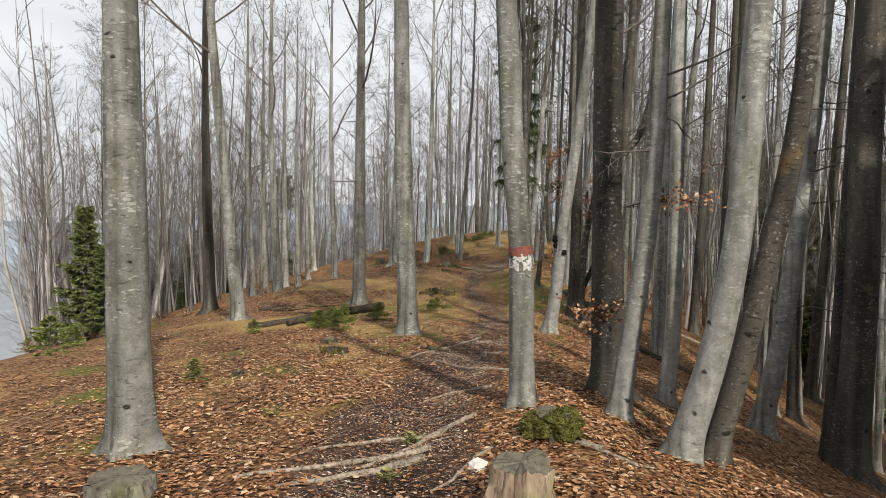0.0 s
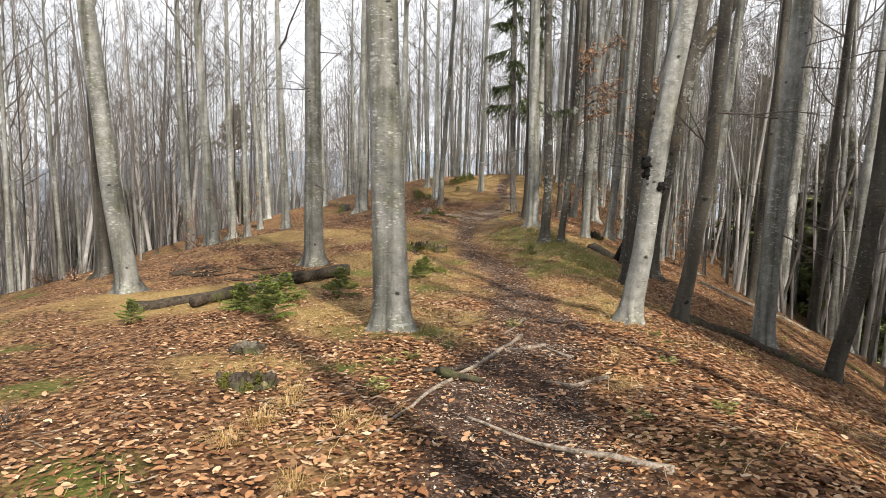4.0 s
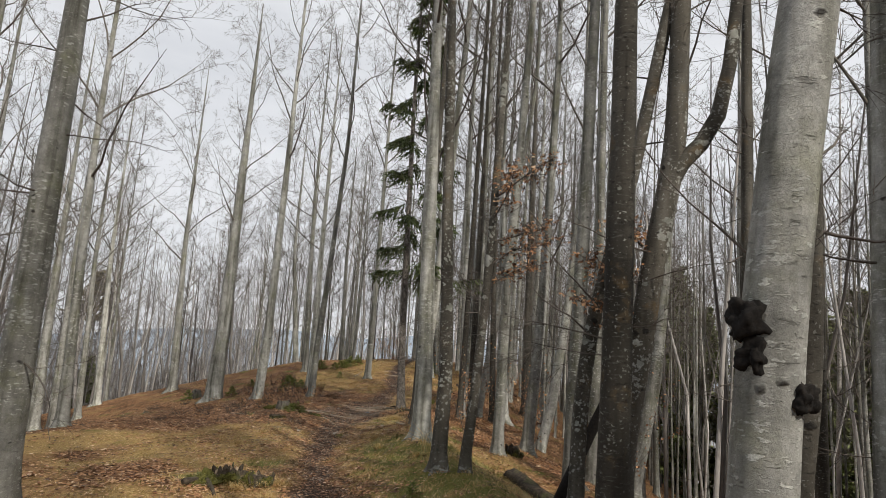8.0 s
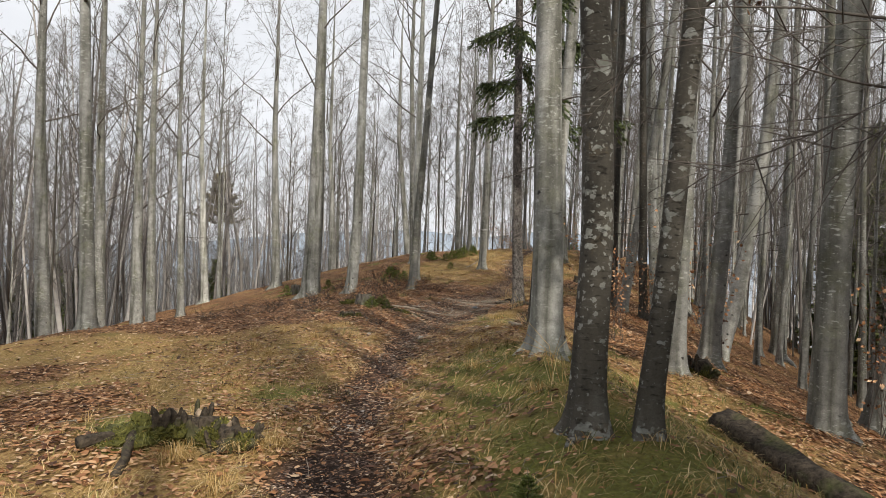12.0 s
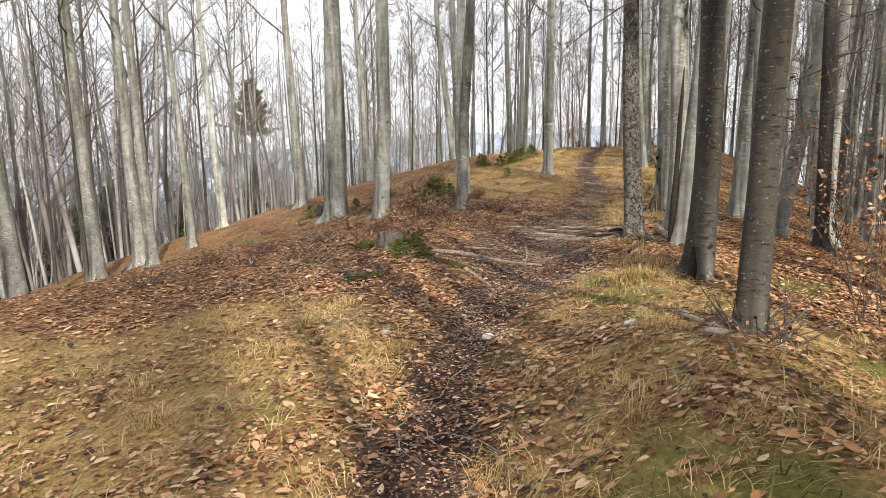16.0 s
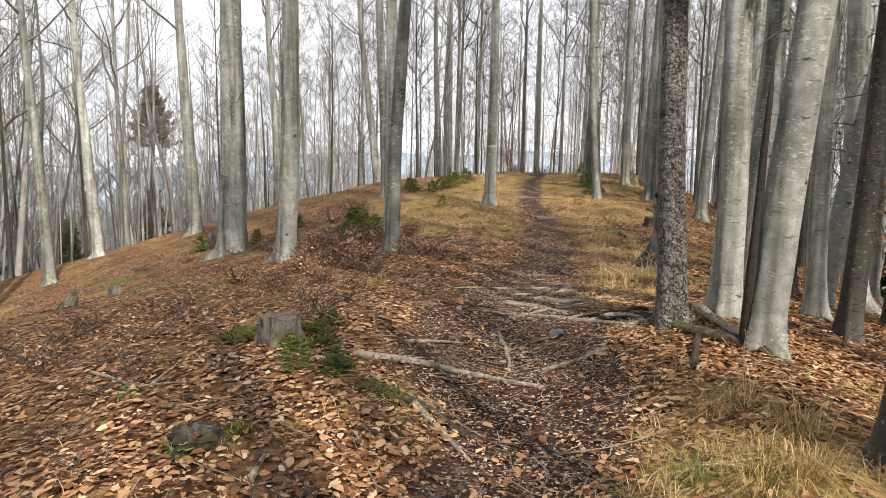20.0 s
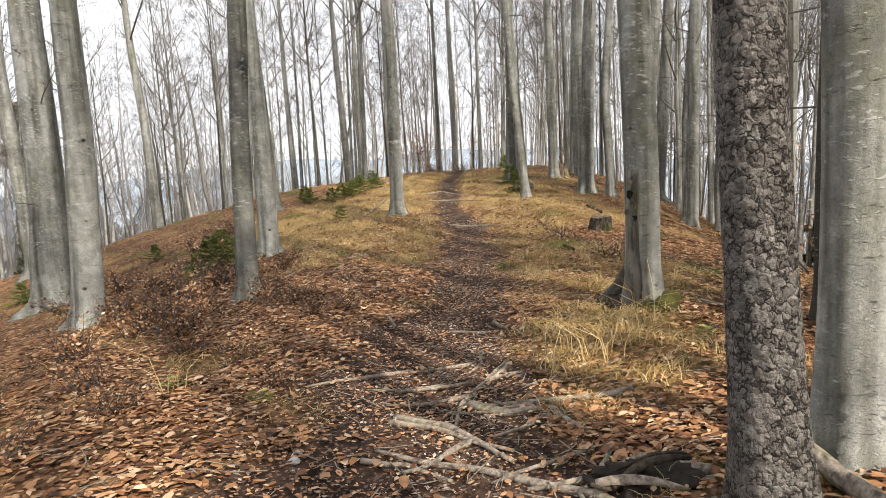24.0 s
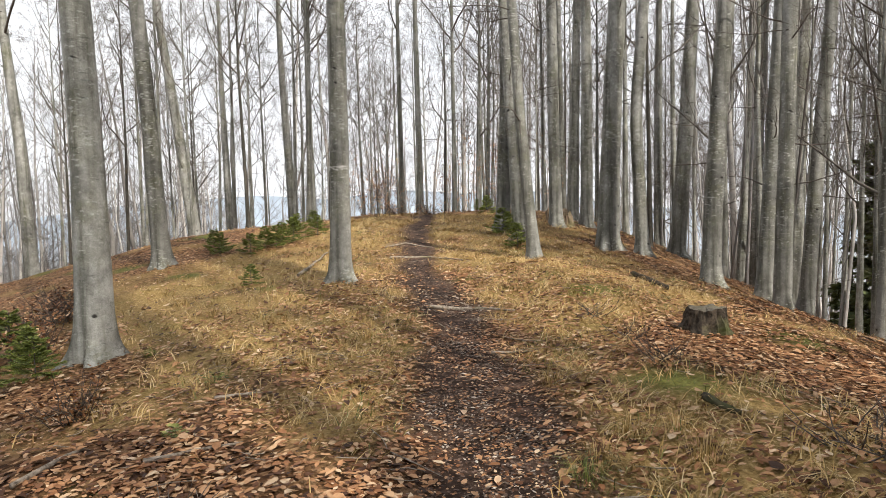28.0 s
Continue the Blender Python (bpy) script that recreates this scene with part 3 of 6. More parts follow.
    sh.tube(pts, [0.013 * (1 - 0.8 * k / 6) for k in range(7)], 4)
    twigs(sh, rng, pts, 0.012, 1, 4, 0.9, 0.0)
    return sh.mesh("dead_branch", DEAD_TWIG)


CROWN_LENGTH = 11.0
CROWNS = [crown_mesh("crown", 40 + n, 13 + n % 3, CROWN_LENGTH, 4.6, 2, 4) for n in range(6)]
LIGHT_CROWNS = [crown_mesh("crown", 50 + n, 15 + n % 3, CROWN_LENGTH, 4.4, 2, 5) for n in range(6)]
LOW_TWIGS = [dead_branch_mesh(60 + n, 0.9 + 0.16 * n) for n in range(7)]
tree_rng = random.Random(5)


def dead_branches(tree, at, count, low, high, scale=1.0):
    """Dead side branches up a stem whose axis is at(h)."""
    for _ in range(count):
        h = tree_rng.uniform(low, high)
        part("dead_branch", tree_rng.choice(LOW_TWIGS), tree, "", Matrix.Translation(at(h)) @ pose(0, 0, 0, tree_rng.uniform(0, 360), tree_rng.uniform(-25, 15), tree_rng.uniform(0, 360)))


def stem_points(marks, top):
    """Where the stem's axis runs: through the marks (height, dx, dy), then straight on."""
    knots = [(-0.45, -0.4 * marks[0][1] / max(marks[0][0], 0.6) * 0.3, -0.4 * marks[0][2] / max(marks[0][0], 0.6) * 0.3), (0.0, 0.0, 0.0), *marks]
    (h0, x0, y0), (h1, x1, y1) = knots[-2], knots[-1]
    s = 0.75 / max(h1 - h0, 0.5)
    knots.append((top, x1 + (x1 - x0) * s * (top - h1), y1 + (y1 - y0) * s * (top - h1)))
    hs = [k[0] for k in knots]

    def at(h):
        ks = [(np.interp(h + d, hs, [k[1] for k in knots]), np.interp(h + d, hs, [k[2] for k in knots])) for d in (-0.3, 0.0, 0.3)]
        return Vector((sum(k[0] for k in ks) / 3, sum(k[1] for k in ks) / 3, h))
    return at


def stem_mesh(name, seed, marks, dia, top, end, material, sides=18, flare=0.5, lumps=0.05):
    """A stem with a flared, lobed foot, slight swellings and a taper."""
    rng = random.Random(seed)
    at, r0, ph, lobes = stem_points(marks, top), dia / 2, rng.uniform(0, 6.28), rng.choice((3, 4, 5))
    hs = [-0.45, -0.2, -0.05, 0.03, 0.08, 0.14, 0.22, 0.32, 0.45, 0.62, 0.85, 1.15]
    while hs[-1] < end - 0.3:
        hs.append(hs[-1] + (0.35 if hs[-1] < 6 else 0.9))
    hs[-1] = end
    pts = [at(h) for h in hs]
    rad = [r0 * ((1 - 0.42 * max(h, 0) / top) if h < top else 0.58 * max(0.12, 1 - 0.9 * (h - top) / max(end - top, 1))) for h in hs]

    def bulge(i, k):
        h, a = max(hs[i], -0.1), 2 * math.pi * k / sides
        foot = flare * (math.exp(-h / 0.12) * 0.9 + math.exp(-h / 0.3) * 0.35) * max(0.0, 0.35 + 0.65 * math.cos(lobes * a + ph + 0.8 * math.sin(2 * a))) + 0.07 * math.exp(-h / 0.6)
        p = noise.noise(Vector((math.cos(a) * 1.2 + seed, math.sin(a) * 1.2, h * 1.1)))
        return 1 + foot + lumps * p * 1.6 + 0.02 * noise.noise(Vector((math.cos(a) * 4, math.sin(a) * 4 + seed, h * 6)))
    sh = Shape()
    sh.tube(pts, rad, sides, True, bulge)
    return sh.mesh(name, material), at


BEECH_LABELS = ("smooth pale grey beech with lichen spots, bare crown", "slender grey beech with leafless crown on the ridge", "grey beech trunk with scattered knots and bare branches")
DARK_LABEL = "dark rain-stained beech trunk with bare crown"


def beech(x, y, dia, *marks, dark=False, pale=False, low=None, label="", flare=0.68):
    """A tall bare beech; marks bend its stem: (height, dx, dy)."""
    marks = [k for k in marks if k[0] < 8.5] or [marks[0]]
    n = tree_rng.randrange(1000)
    tree = base("beech_tree", x, y)
    top = max((5.0 if x < -1 else 6.5 if x < 3.5 else 8.5) + 3.5 * tree_rng.random(), min(marks[-1][0], 7.0) + 0.5)
    mesh, at = stem_mesh("trunk", n, marks, dia, top, top + CROWN_LENGTH * 0.92, SHADE_DARK if dark == 3 else SPOTTED if dark == 2 else STAINED if dark else PALE if pale else BEECH, flare=flare)
    part("trunk", mesh, tree)
    a, b = at(top - 0.5), at(top)
    turn = (b - a).to_track_quat("Z", "Y").to_matrix().to_4x4()
    part("crown", tree_rng.choice(CROWNS), tree, "", Matrix.Translation(b - (b - a) * 1.0) @ turn @ pose(0, 0, 0, 0, 0, tree_rng.uniform(0, 360)))
    if low if low is not None else (x > 3.5 or tree_rng.random() < 0.25):
        dead_branches(tree, at, 9, 1.7, 8.5)
    return tagged(tree, label or (DARK_LABEL if dark else BEECH_LABELS[n % 3]), "tree", "beeches on the ridge")


def needle_spray(sh, rng, pts, width, side_twigs, bits, size, hang):
    """Needled side twigs along a bough, drooping by hang."""
    for i in range(1, len(pts)):
        way = (pts[i] - pts[i - 1]).normalized()
        flat = way.cross(Vector((0, 0, 1))).normalized()
        for s in (-1, 1):
            for n in range(side_twigs):
                p = pts[i - 1].lerp(pts[i], (n + rng.random()) / side_twigs)
                w = width * (1.1 - 0.7 * i / len(pts)) * rng.uniform(0.5, 1.25)
                tip = p + flat * (s * w * rng.uniform(0.4, 1.0)) + way * (w * rng.uniform(0.4, 1.0)) + Vector((0, 0, -hang * w * rng.uniform(0.3, 1.4)))
                d = (tip - p).normalized()
                for j in range(bits):
                    q = p.lerp(tip, (j + rng.random()) / bits)
                    up = Vector((rng.uniform(-1, 1), rng.uniform(-1, 1), rng.uniform(-1, 1))).normalized()
                    cross = d.cross(up).normalized() * (size * rng.uniform(0.16, 0.28))
                    step = (d + up * 0.55).normalized() * (size * rng.uniform(0.9, 1.7))
                    k = len(sh.v)
                    sh.v += [q, q + step * 0.5 + cross, q + step, q + step * 0.5 - cross]
                    sh.f.append((k, k + 1, k + 2, k + 3))


def bough_meshes(seed, low, high, reach, count, droop, side_twigs=3, bits=5, size=0.06, hang=0.5, bough_r=0.016, material=None, single=False):
    """The boughs and the needles of a spruce, as two shapes, or as a pair for each bough."""
    rng, boughs, green, pairs = random.Random(seed), Shape(), Shape(), []
    for n in range(count):
        s = (n + rng.random()) / count
        h = low + (high - low) * s
        a = n * 2.4 + rng.uniform(-0.6, 0.6)
        way = Vector((math.cos(a), math.sin(a), 0.15 - droop * rng.uniform(0.3, 1.2) + 0.5 * s))
        pts = wander(rng, Vector((0, 0, h)), way, max(0.12 * reach, reach * (1.02 - 0.92 * s)) * rng.uniform(0.55, 1.2), 5, 0.10, 0.03)
        boughs.tube(pts, [bough_r * (1 - 0.8 * k / 5) for k in range(6)], 3)
        needle_spray(green, rng, pts[1:], max(0.08 * reach, 0.30 * reach * (1 - 0.6 * s)), side_twigs, bits, size, hang)
        if single:
            pairs.append((boughs.mesh("bough", DEAD_TWIG), green.mesh("needles", material or NEEDLE, False)))
            boughs, green = Shape(), Shape()
    if single:
        return pairs
    return boughs.mesh("branchwork", DEAD_TWIG), green.mesh("needles", material or NEEDLE, False)


def tall_spruce(x, y, dia, *marks):
    """The rough-barked spruce beside the path: boughs from three metres up."""
    tree = base("spruce_tree", x, y)
    at, hs, sides = stem_points(marks, 9.0), [-0.3], 120
    while hs[-1] < 17.0:
        hs.append(hs[-1] + (0.016 if hs[-1] < 2.6 else 0.12))

    def bulge(i, k):
        h, a = hs[i], 2 * math.pi * k / sides
        foot = 0.5 * math.exp(-max(h, 0) / 0.22) * (0.75 + 0.45 * math.cos(4 * a + 1)) + 0.12 * math.exp(-max(h, 0) / 0.8)
        here = Vector((math.cos(a) * 2.7, math.sin(a) * 2.7, h * 17)) + 0.6 * noise.noise_vector(Vector((math.cos(a) * 3, math.sin(a) * 3, h * 9)))
        near, cell = noise.voronoi(here)
        under = min(1.0, max(0.22, 0.4 + 1.5 * (cell[0].z - here.z)))
        rim = max(0.0, 1 - (near[1] - near[0]) / 0.30) * under
        return 1 + foot - 0.06 * rim + 0.05 * noise.noise(Vector((math.cos(a), math.sin(a), h * 1.4)))
    sh = Shape()
    sh.tube([at(h) for h in hs], [dia / 2 * (1 - 0.9 * max(h, 0) / 17.3) for h in hs], sides, False, bulge)
    mesh = sh.mesh("trunk", SPRUCE)
    part("trunk", mesh, tree, "scaly grey-brown spruce trunk")
    for b, g in bough_meshes(9, 3.5, 16.5, 1.75, 50, 0.6, 7, 13, 0.08, 1.0, single=True):
        part("needles", g, part("bough", b, tree), "dark green drooping needle spray")
    return tagged(tree, "spruce with scaly bark and sparse drooping green boughs beside the path", "tree")


FIR_PARTS, SEEDLING_PARTS = [], []
for n in range(3):
    fb, fg = bough_meshes(90 + n, 0.8, 9.6, 2.3, 84, 0.3, 5, 9, 0.19, 0.45, 0.03, FIR_GREEN)
    fs = Shape()
    fs.tube([Vector((0, 0, -0.2)), Vector((0.02, 0, 4.5)), Vector((0, 0.02, 10.0))], [0.15, 0.09, 0.01], 8)
    FIR_PARTS.append((fs.mesh("trunk", SPRUCE), fb, fg))
    fb, fg = bough_meshes(190 + n, 0.06, 0.95, 0.55, 26, 0.15, 5, 7, 0.042, 0.25, 0.005, YOUNG)
    fs = Shape()
    fs.tube([Vector((0, 0, -0.05)), Vector((0.01, 0, 0.5)), Vector((0, 0.01, 1.0))], [0.014, 0.009, 0.003], 6)
    SEEDLING_PARTS.append((fs.mesh("trunk", SPRUCE), fb, fg))


def fir(x, y, tall, name="spruce_tree", label="green spruce with boughs to the ground on the slope"):
    """A spruce of any size, from seedling to tree, with boughs to the ground."""
    tree = base(name, x, y, None, tree_rng.uniform(0, 360))
    small = tall < 1.5
    stem, b, g = tree_rng.choice(SEEDLING_PARTS if small else FIR_PARTS)
    s = tall if small else tall / 10.0
    tree.scale = (s * 1.15, s * 1.15, s * 0.9) if small else (s, s, s)
    part("trunk", stem, tree), part("branchwork", b, tree), part("needles", g, tree)
    return tagged(tree, label, "seedling" if small else "tree", "spruce seedlings" if small else "spruces")


# ---- the beeches that stand along the path ----
beech(-2.69, 5.43, 0.38, (2.0, -0.03, -0.02), (3.9, -0.07, -0.03), low=False)
marked = beech(0.86, 6.40, 0.26, (1.0, -0.04, 0.01), (1.4, -0.03, 0.00), (2.7, -0.18, 0.02), (4.1, -0.27, 0.04), low=False)
darkest = beech(1.98, 7.28, 0.38, (2.1, -0.08, 0.02), (4.6, -0.13, 0.04), dark=3)
beech(1.83, 6.30, 0.205, (1.0, 0.10, -0.02), (1.9, 0.21, -0.05), (3.2, 0.26, -0.06), (4.9, 0.28, -0.07))
beech(2.12, 5.45, 0.25, (0.7, 0.18, -0.09), (1.4, 0.30, -0.15), (1.95, 0.36, -0.18), (3.5, 0.42, -0.21), (4.9, 0.46, -0.23))
beech(3.32, 7.59, 0.23, (1.3, 0.15, -0.07), (3.3, 0.20, -0.09), (5.3, 0.18, -0.08), dark=True)
beech(2.52, 5.66, 0.21, (1.15, 0.22, -0.10), (2.1, 0.38, -0.17), (2.9, 0.49, -0.23), (4.1, 0.57, -0.26), dark=True)
beech(4.79, 9.23, 0.29, (1.6, 0.22, -0.12), (3.6, 0.36, -0.19), (6.0, 0.50, -0.26))
beech(5.61, 8.42, 0.44, (2.0, 0.03, -0.02), (4.3, -0.01, 0.00), (6.5, -0.00, 0.00), dark=True)
beech(5.55, 8.77, 0.24, (1.9, 0.05, -0.03), (3.1, 0.06, -0.04), dark=True)
beech(3.05, 8.39, 0.21, (0.9, 0.07, -0.03), (2.6, 0.04, -0.02), (5.5, 0.00, -0.00), pale=True)
beech(-5.28, 16.38, 0.36, (1.7, -0.19, -0.06), (5.3, -0.49, -0.16), (8.1, -0.73, -0.23))
beech(-7.60, 20.60, 0.40, (4.6, -0.12, -0.05), (10.0, -0.34, -0.12), dark=True)
beech(-7.00, 26.82, 0.38, (6.4, -0.31, -0.08), (12.2, -0.57, -0.15))
beech(-4.60, 27.00, 0.27, (5.8, -0.22, -0.05), (11.7, -0.4, -0.1))
beech(-2.45, 18.70, 0.41, (4.0, -0.03, -0.00), (8.9, -0.21, -0.03))
beech(-0.64, 12.45, 0.40, (3.3, -0.16, -0.01), (6.6, -0.26, -0.01), low=False)
burled = beech(2.20, 12.78, 0.25, (0.6, 0.11, -0.05), (1.7, 0.18, -0.08), (2.4, 0.24, -0.11), (3.3, 0.36, -0.16))
beech(3.32, 15.77, 0.29, (1.1, 0.02, -0.03), (2.8, -0.01, -0.10), (4.4, -0.03, -0.18), dark=3)
beech(5.48, 21.52, 0.30, (2.1, 0.03, -0.01), (4.0, 0.08, -0.04), low=False)
beech(3.42, 14.05, 0.21, (0.6, 0.09, -0.05), (1.3, 0.14, -0.07), (2.0, 0.22, -0.12), (3.9, 0.26, -0.14), dark=True)
beech(5.15, 14.78, 0.31, (2.1, -0.00, 0.00), (5.7, 0.09, -0.06))
beech(6.19, 14.57, 0.25, (1.5, 0.19, -0.16), (3.4, 0.26, -0.22), (5.8, 0.27, -0.23), dark=True)
beech(10.37, 21.23, 0.28, (3.6, 0.02, -0.02), (6.8, 0.08, -0.06), dark=True)
beech(8.46, 20.93, 0.29, (4.8, 0.12, -0.07), (7.5, 0.15, -0.09), dark=True)
beech(13.26, 27.43, 0.41, (6.3, 0.10, -0.07), (11.2, 0.12, -0.08), pale=True)
beech(10.25, 19.88, 0.28, (3.8, 0.08, -0.07), (8.3, 0.13, -0.11))
beech(11.13, 18.66, 0.34, (5.7, 0.21, -0.21), (8.6, 0.23, -0.23), dark=True)
beech(13.11, 19.94, 0.42, (7.2, 0.09, -0.09), (9.9, 0.13, -0.13), pale=True)
beech(8.44, 14.77, 0.29, (4.3, -0.07, 0.08), (6.0, -0.08, 0.09), dark=True)
beech(8.89, 25.65, 0.38, (2.9, 0.48, -0.24), (5.2, 0.65, -0.32), (8.6, 0.74, -0.37))
beech(4.53, 22.87, 0.22, (3.5, 0.03, -0.01), (6.1, 0.16, -0.06), low=False)
beech(9.98, 36.62, 0.41, (6.2, -0.08, 0.03), (10.4, -0.02, 0.01), dark=True)
beech(6.28, 32.34, 0.33, (4.8, 0.12, -0.03), (9.8, 0.20, -0.05))
beech(7.10, 27.30, 0.28, (1.0, 0.22, -0.09), (3.9, 0.58, -0.25), (6.9, 0.79, -0.34), pale=True)
beech(6.80, 23.50, 0.24, (3.0, 0.05, -0.03), (6.1, 0.06, -0.03), low=False)
forked = beech(4.40, 17.70, 0.33, (1.0, 0.02, -0.01), (3.3, 0.33, -0.18), (4.7, 0.54, -0.29), (7.5, 0.62, -0.33), dark=2, low=False)
beech(4.02, 18.02, 0.20, (1.4, 0.02, -0.01), (2.4, 0.12, -0.07), (3.4, 0.33, -0.19), (4.2, 0.50, -0.30), dark=2, low=True)
beech(2.58, 19.25, 0.20, (1.4, 0.03, -0.01), (2.5, -0.03, 0.01), (3.4, -0.08, 0.02), dark=2)
paired = beech(2.91, 19.18, 0.14, (0.8, 0.09, -0.02), (1.7, 0.14, -0.04), (2.5, 0.19, -0.05), (3.4, 0.22, -0.06), dark=2)
beech(2.78, 21.64, 0.30, (1.1, -0.03, 0.01), (2.2, -0.07, 0.03), pale=True, low=False)
beech(3.04, 24.05, 0.17, (0.6, 0.02, -0.01), (1.4, 0.03, -0.01), (1.9, 0.04, -0.02), dark=True)
beech(6.02, 25.37, 0.29, (2.6, 0.18, -0.10), (4.9, 0.26, -0.14))
beech(13.48, 36.81, 0.47, (7.3, 0.17, -0.10), (10.9, 0.19, -0.11))
beech(6.47, 29.81, 0.19, (3.4, -0.11, 0.04), (6.3, -0.21, 0.08), dark=True)
beech(6.26, 30.77, 0.24, (2.8, 0.39, -0.13), (4.6, 0.64, -0.22))
cleft_tree = beech(3.41, 26.02, 0.235, (1.2, 0.03, -0.01), (2.4, -0.00, 0.00), dark=True, low=False)
twin = beech(3.88, 27.98, 0.27, (0.9, 0.05, -0.03), (2.15, 0.12, -0.08), (2.9, 0.17, -0.11), pale=True, low=False)
beech(4.07, 28.88, 0.25, (1.3, -0.01, 0.00), (2.7, -0.06, 0.03), pale=True, low=False)
tall_spruce(3.43, 28.50, 0.22, (1.3, -0.08, 0.04), (2.6, -0.12, 0.06))
hollow = beech(4.73, 31.82, 0.30, (1.2, -0.00, 0.00), (2.6, -0.05, 0.03), low=False, flare=0.5)
beech(1.02, 34.72, 0.25, (1.9, 0.05, 0.00), (4.3, 0.21, 0.00), low=False)
beech(-2.97, 39.27, 0.69, (2.8, 0.09, 0.03), (5.4, 0.09, 0.04))
beech(-0.86, 34.84, 0.35, (2.2, 0.11, 0.04), (3.8, 0.12, 0.04), pale=True)
crest_tree = beech(3.59, 40.71, 0.29, (2.0, 0.04, -0.00), (3.9, 0.04, -0.00), pale=True, low=False)
beech(0.96, 38.60, 0.35, (1.9, 0.02, 0.01), (3.5, -0.01, -0.00), pale=True, low=False)
beech(6.75, 41.20, 0.19, (2.3, -0.19, 0.08), (4.1, -0.29, 0.12))
beech(7.30, 44.20, 0.29, (3.0, 0.10, -0.04), (4.7, 0.09, -0.03))
beech(8.95, 42.80, 0.41, (3.1, 0.10, -0.06), (4.7, 0.17, -0.09))
beech(9.60, 42.60, 0.25, (2.7, -0.11, 0.07), (4.8, 0.02, -0.01))
beech(13.50, 47.10, 0.44, (3.9, 0.19, -0.13), (6.9, 0.32, -0.22))
beech(13.60, 45.86, 0.29, (4.1, 0.19, -0.15), (6.9, 0.33, -0.25))
beech(16.44, 48.12, 0.29, (5.2, 0.14, -0.12), (8.6, 0.20, -0.16))
beech(16.20, 47.30, 0.45, (4.4, 0.05, -0.04), (8.3, 0.15, -0.13))
beech(16.60, 46.30, 0.49, (4.7, 0.11, -0.10), (8.5, 0.24, -0.22), pale=True)
beech(12.92, 42.03, 0.29, (3.4, 0.13, -0.13), (6.1, 0.25, -0.25))
beech(14.61, 49.70, 0.29, (5.2, -0.00, 0.00), (7.9, 0.02, -0.01))
beech(10.70, 47.82, 0.29, (3.7, 0.06, -0.03), (6.0, 0.13, -0.07))
beech(8.98, 45.21, 0.29, (2.6, -0.04, 0.02), (5.2, -0.07, 0.03))
beech(0.71, 43.86, 0.31, (2.7, -0.10, -0.02), (4.6, -0.20, -0.04))
beech(0.09, 53.77, 0.40, (4.3, -0.47, -0.06), (7.8, -0.88, -0.11))
beech(3.34, 59.55, 0.40, (6.3, -0.26, 0.01), (9.8, -0.36, 0.01))
beech(-4.35, 52.65, 0.40, (4.4, -0.11, -0.04), (7.1, -0.29, -0.10))
beech(0.48, 63.43, 0.40, (7.0, -0.14, -0.01), (12.2, -0.17, -0.01))
beech(4.64, 68.79, 0.40, (9.0, -0.07, 0.00), (13.7, -0.07, 0.00))
beech(8.60, 58.00, 0.29, (5.6, -0.04, 0.01), (9.1, -0.03, 0.01))
beech(-10.87, 36.01, 0.50, (7.0, -0.24, -0.15), (10.3, -0.38, -0.25))
beech(-11.37, 40.34, 0.49, (7.9, -0.15, -0.08), (11.9, -0.26, -0.14))
beech(-10.22, 40.95, 0.49, (6.6, -0.10, -0.05), (11.8, -0.20, -0.10))
beech(-9.10, 39.70, 0.37, (6.2, -0.11, -0.05), (9.2, -0.29, -0.13))
beech(-9.40, 46.20, 0.37, (7.9, -0.38, -0.14), (13.0, -0.59, -0.22), pale=True)
beech(-5.72, 45.20, 0.42, (6.9, -0.29, -0.07), (11.9, -0.46, -0.12))
beech(-9.05, 42.44, 0.31, (4.1, -0.11, -0.06), (7.2, -0.25, -0.13))
beech(5.46, 29.67, 0.19, (1.8, -0.06, 0.04), (3.2, -0.09, 0.06), pale=True)
beech(5.18, 28.79, 0.18, (1.5, 0.03, -0.02), (2.2, 0.04, -0.03), dark=True)
beech(7.48, 31.76, 0.32, (2.3, -0.13, 0.10), (4.1, -0.22, 0.17), pale=True)
beech(7.53, 43.80, 0.29, (3.3, -0.18, 0.06), (5.9, -0.31, 0.10))
beech(10.33, 46.33, 0.31, (3.7, 0.02, -0.01), (6.6, 0.01, -0.00))
beech(10.13, 39.64, 0.25, (2.5, 0.03, -0.02), (4.9, 0.05, -0.03))
beech(10.35, 36.98, 0.29, (2.3, 0.01, -0.01), (4.7, 0.02, -0.02), pale=True)
beech(6.18, 31.31, 0.24, (1.6, -0.02, 0.02), (2.7, -0.02, 0.01), dark=True)
beech(9.38, 40.33, 0.29, (2.8, 0.10, -0.06), (4.3, 0.18, -0.11))
beech(10.53, 40.46, 0.25, (2.6, 0.08, -0.06), (4.6, 0.15, -0.11))

# ---- the woods behind them ----
taken = [(o.location.x, o.location.y) for o in scene.objects if o.parent is None and o.name.startswith(("beech", "spruce"))]


def free(x, y, gap):
    return all((x - a) ** 2 + (y - b) ** 2 > gap * gap for a, b in taken)


wood_rng = random.Random(21)
PATTERNS = []
for n in range(8):
    lean = wood_rng.uniform(-0.05, 0.05)
    dia, top = wood_rng.uniform(0.15, 0.26), wood_rng.uniform(4.0, 8.0)
    mesh, at = stem_mesh("trunk", 200 + n, [(2.0, lean, 0.02), (5.0, lean * 3.2, 0.08)], dia, top, top + CROWN_LENGTH * 0.92, STAINED if n % 4 == 3 else PALE if n % 4 == 1 else BEECH, 10)
    PATTERNS.append((mesh, at(top - 0.5), LIGHT_CROWNS[n % 6], at))


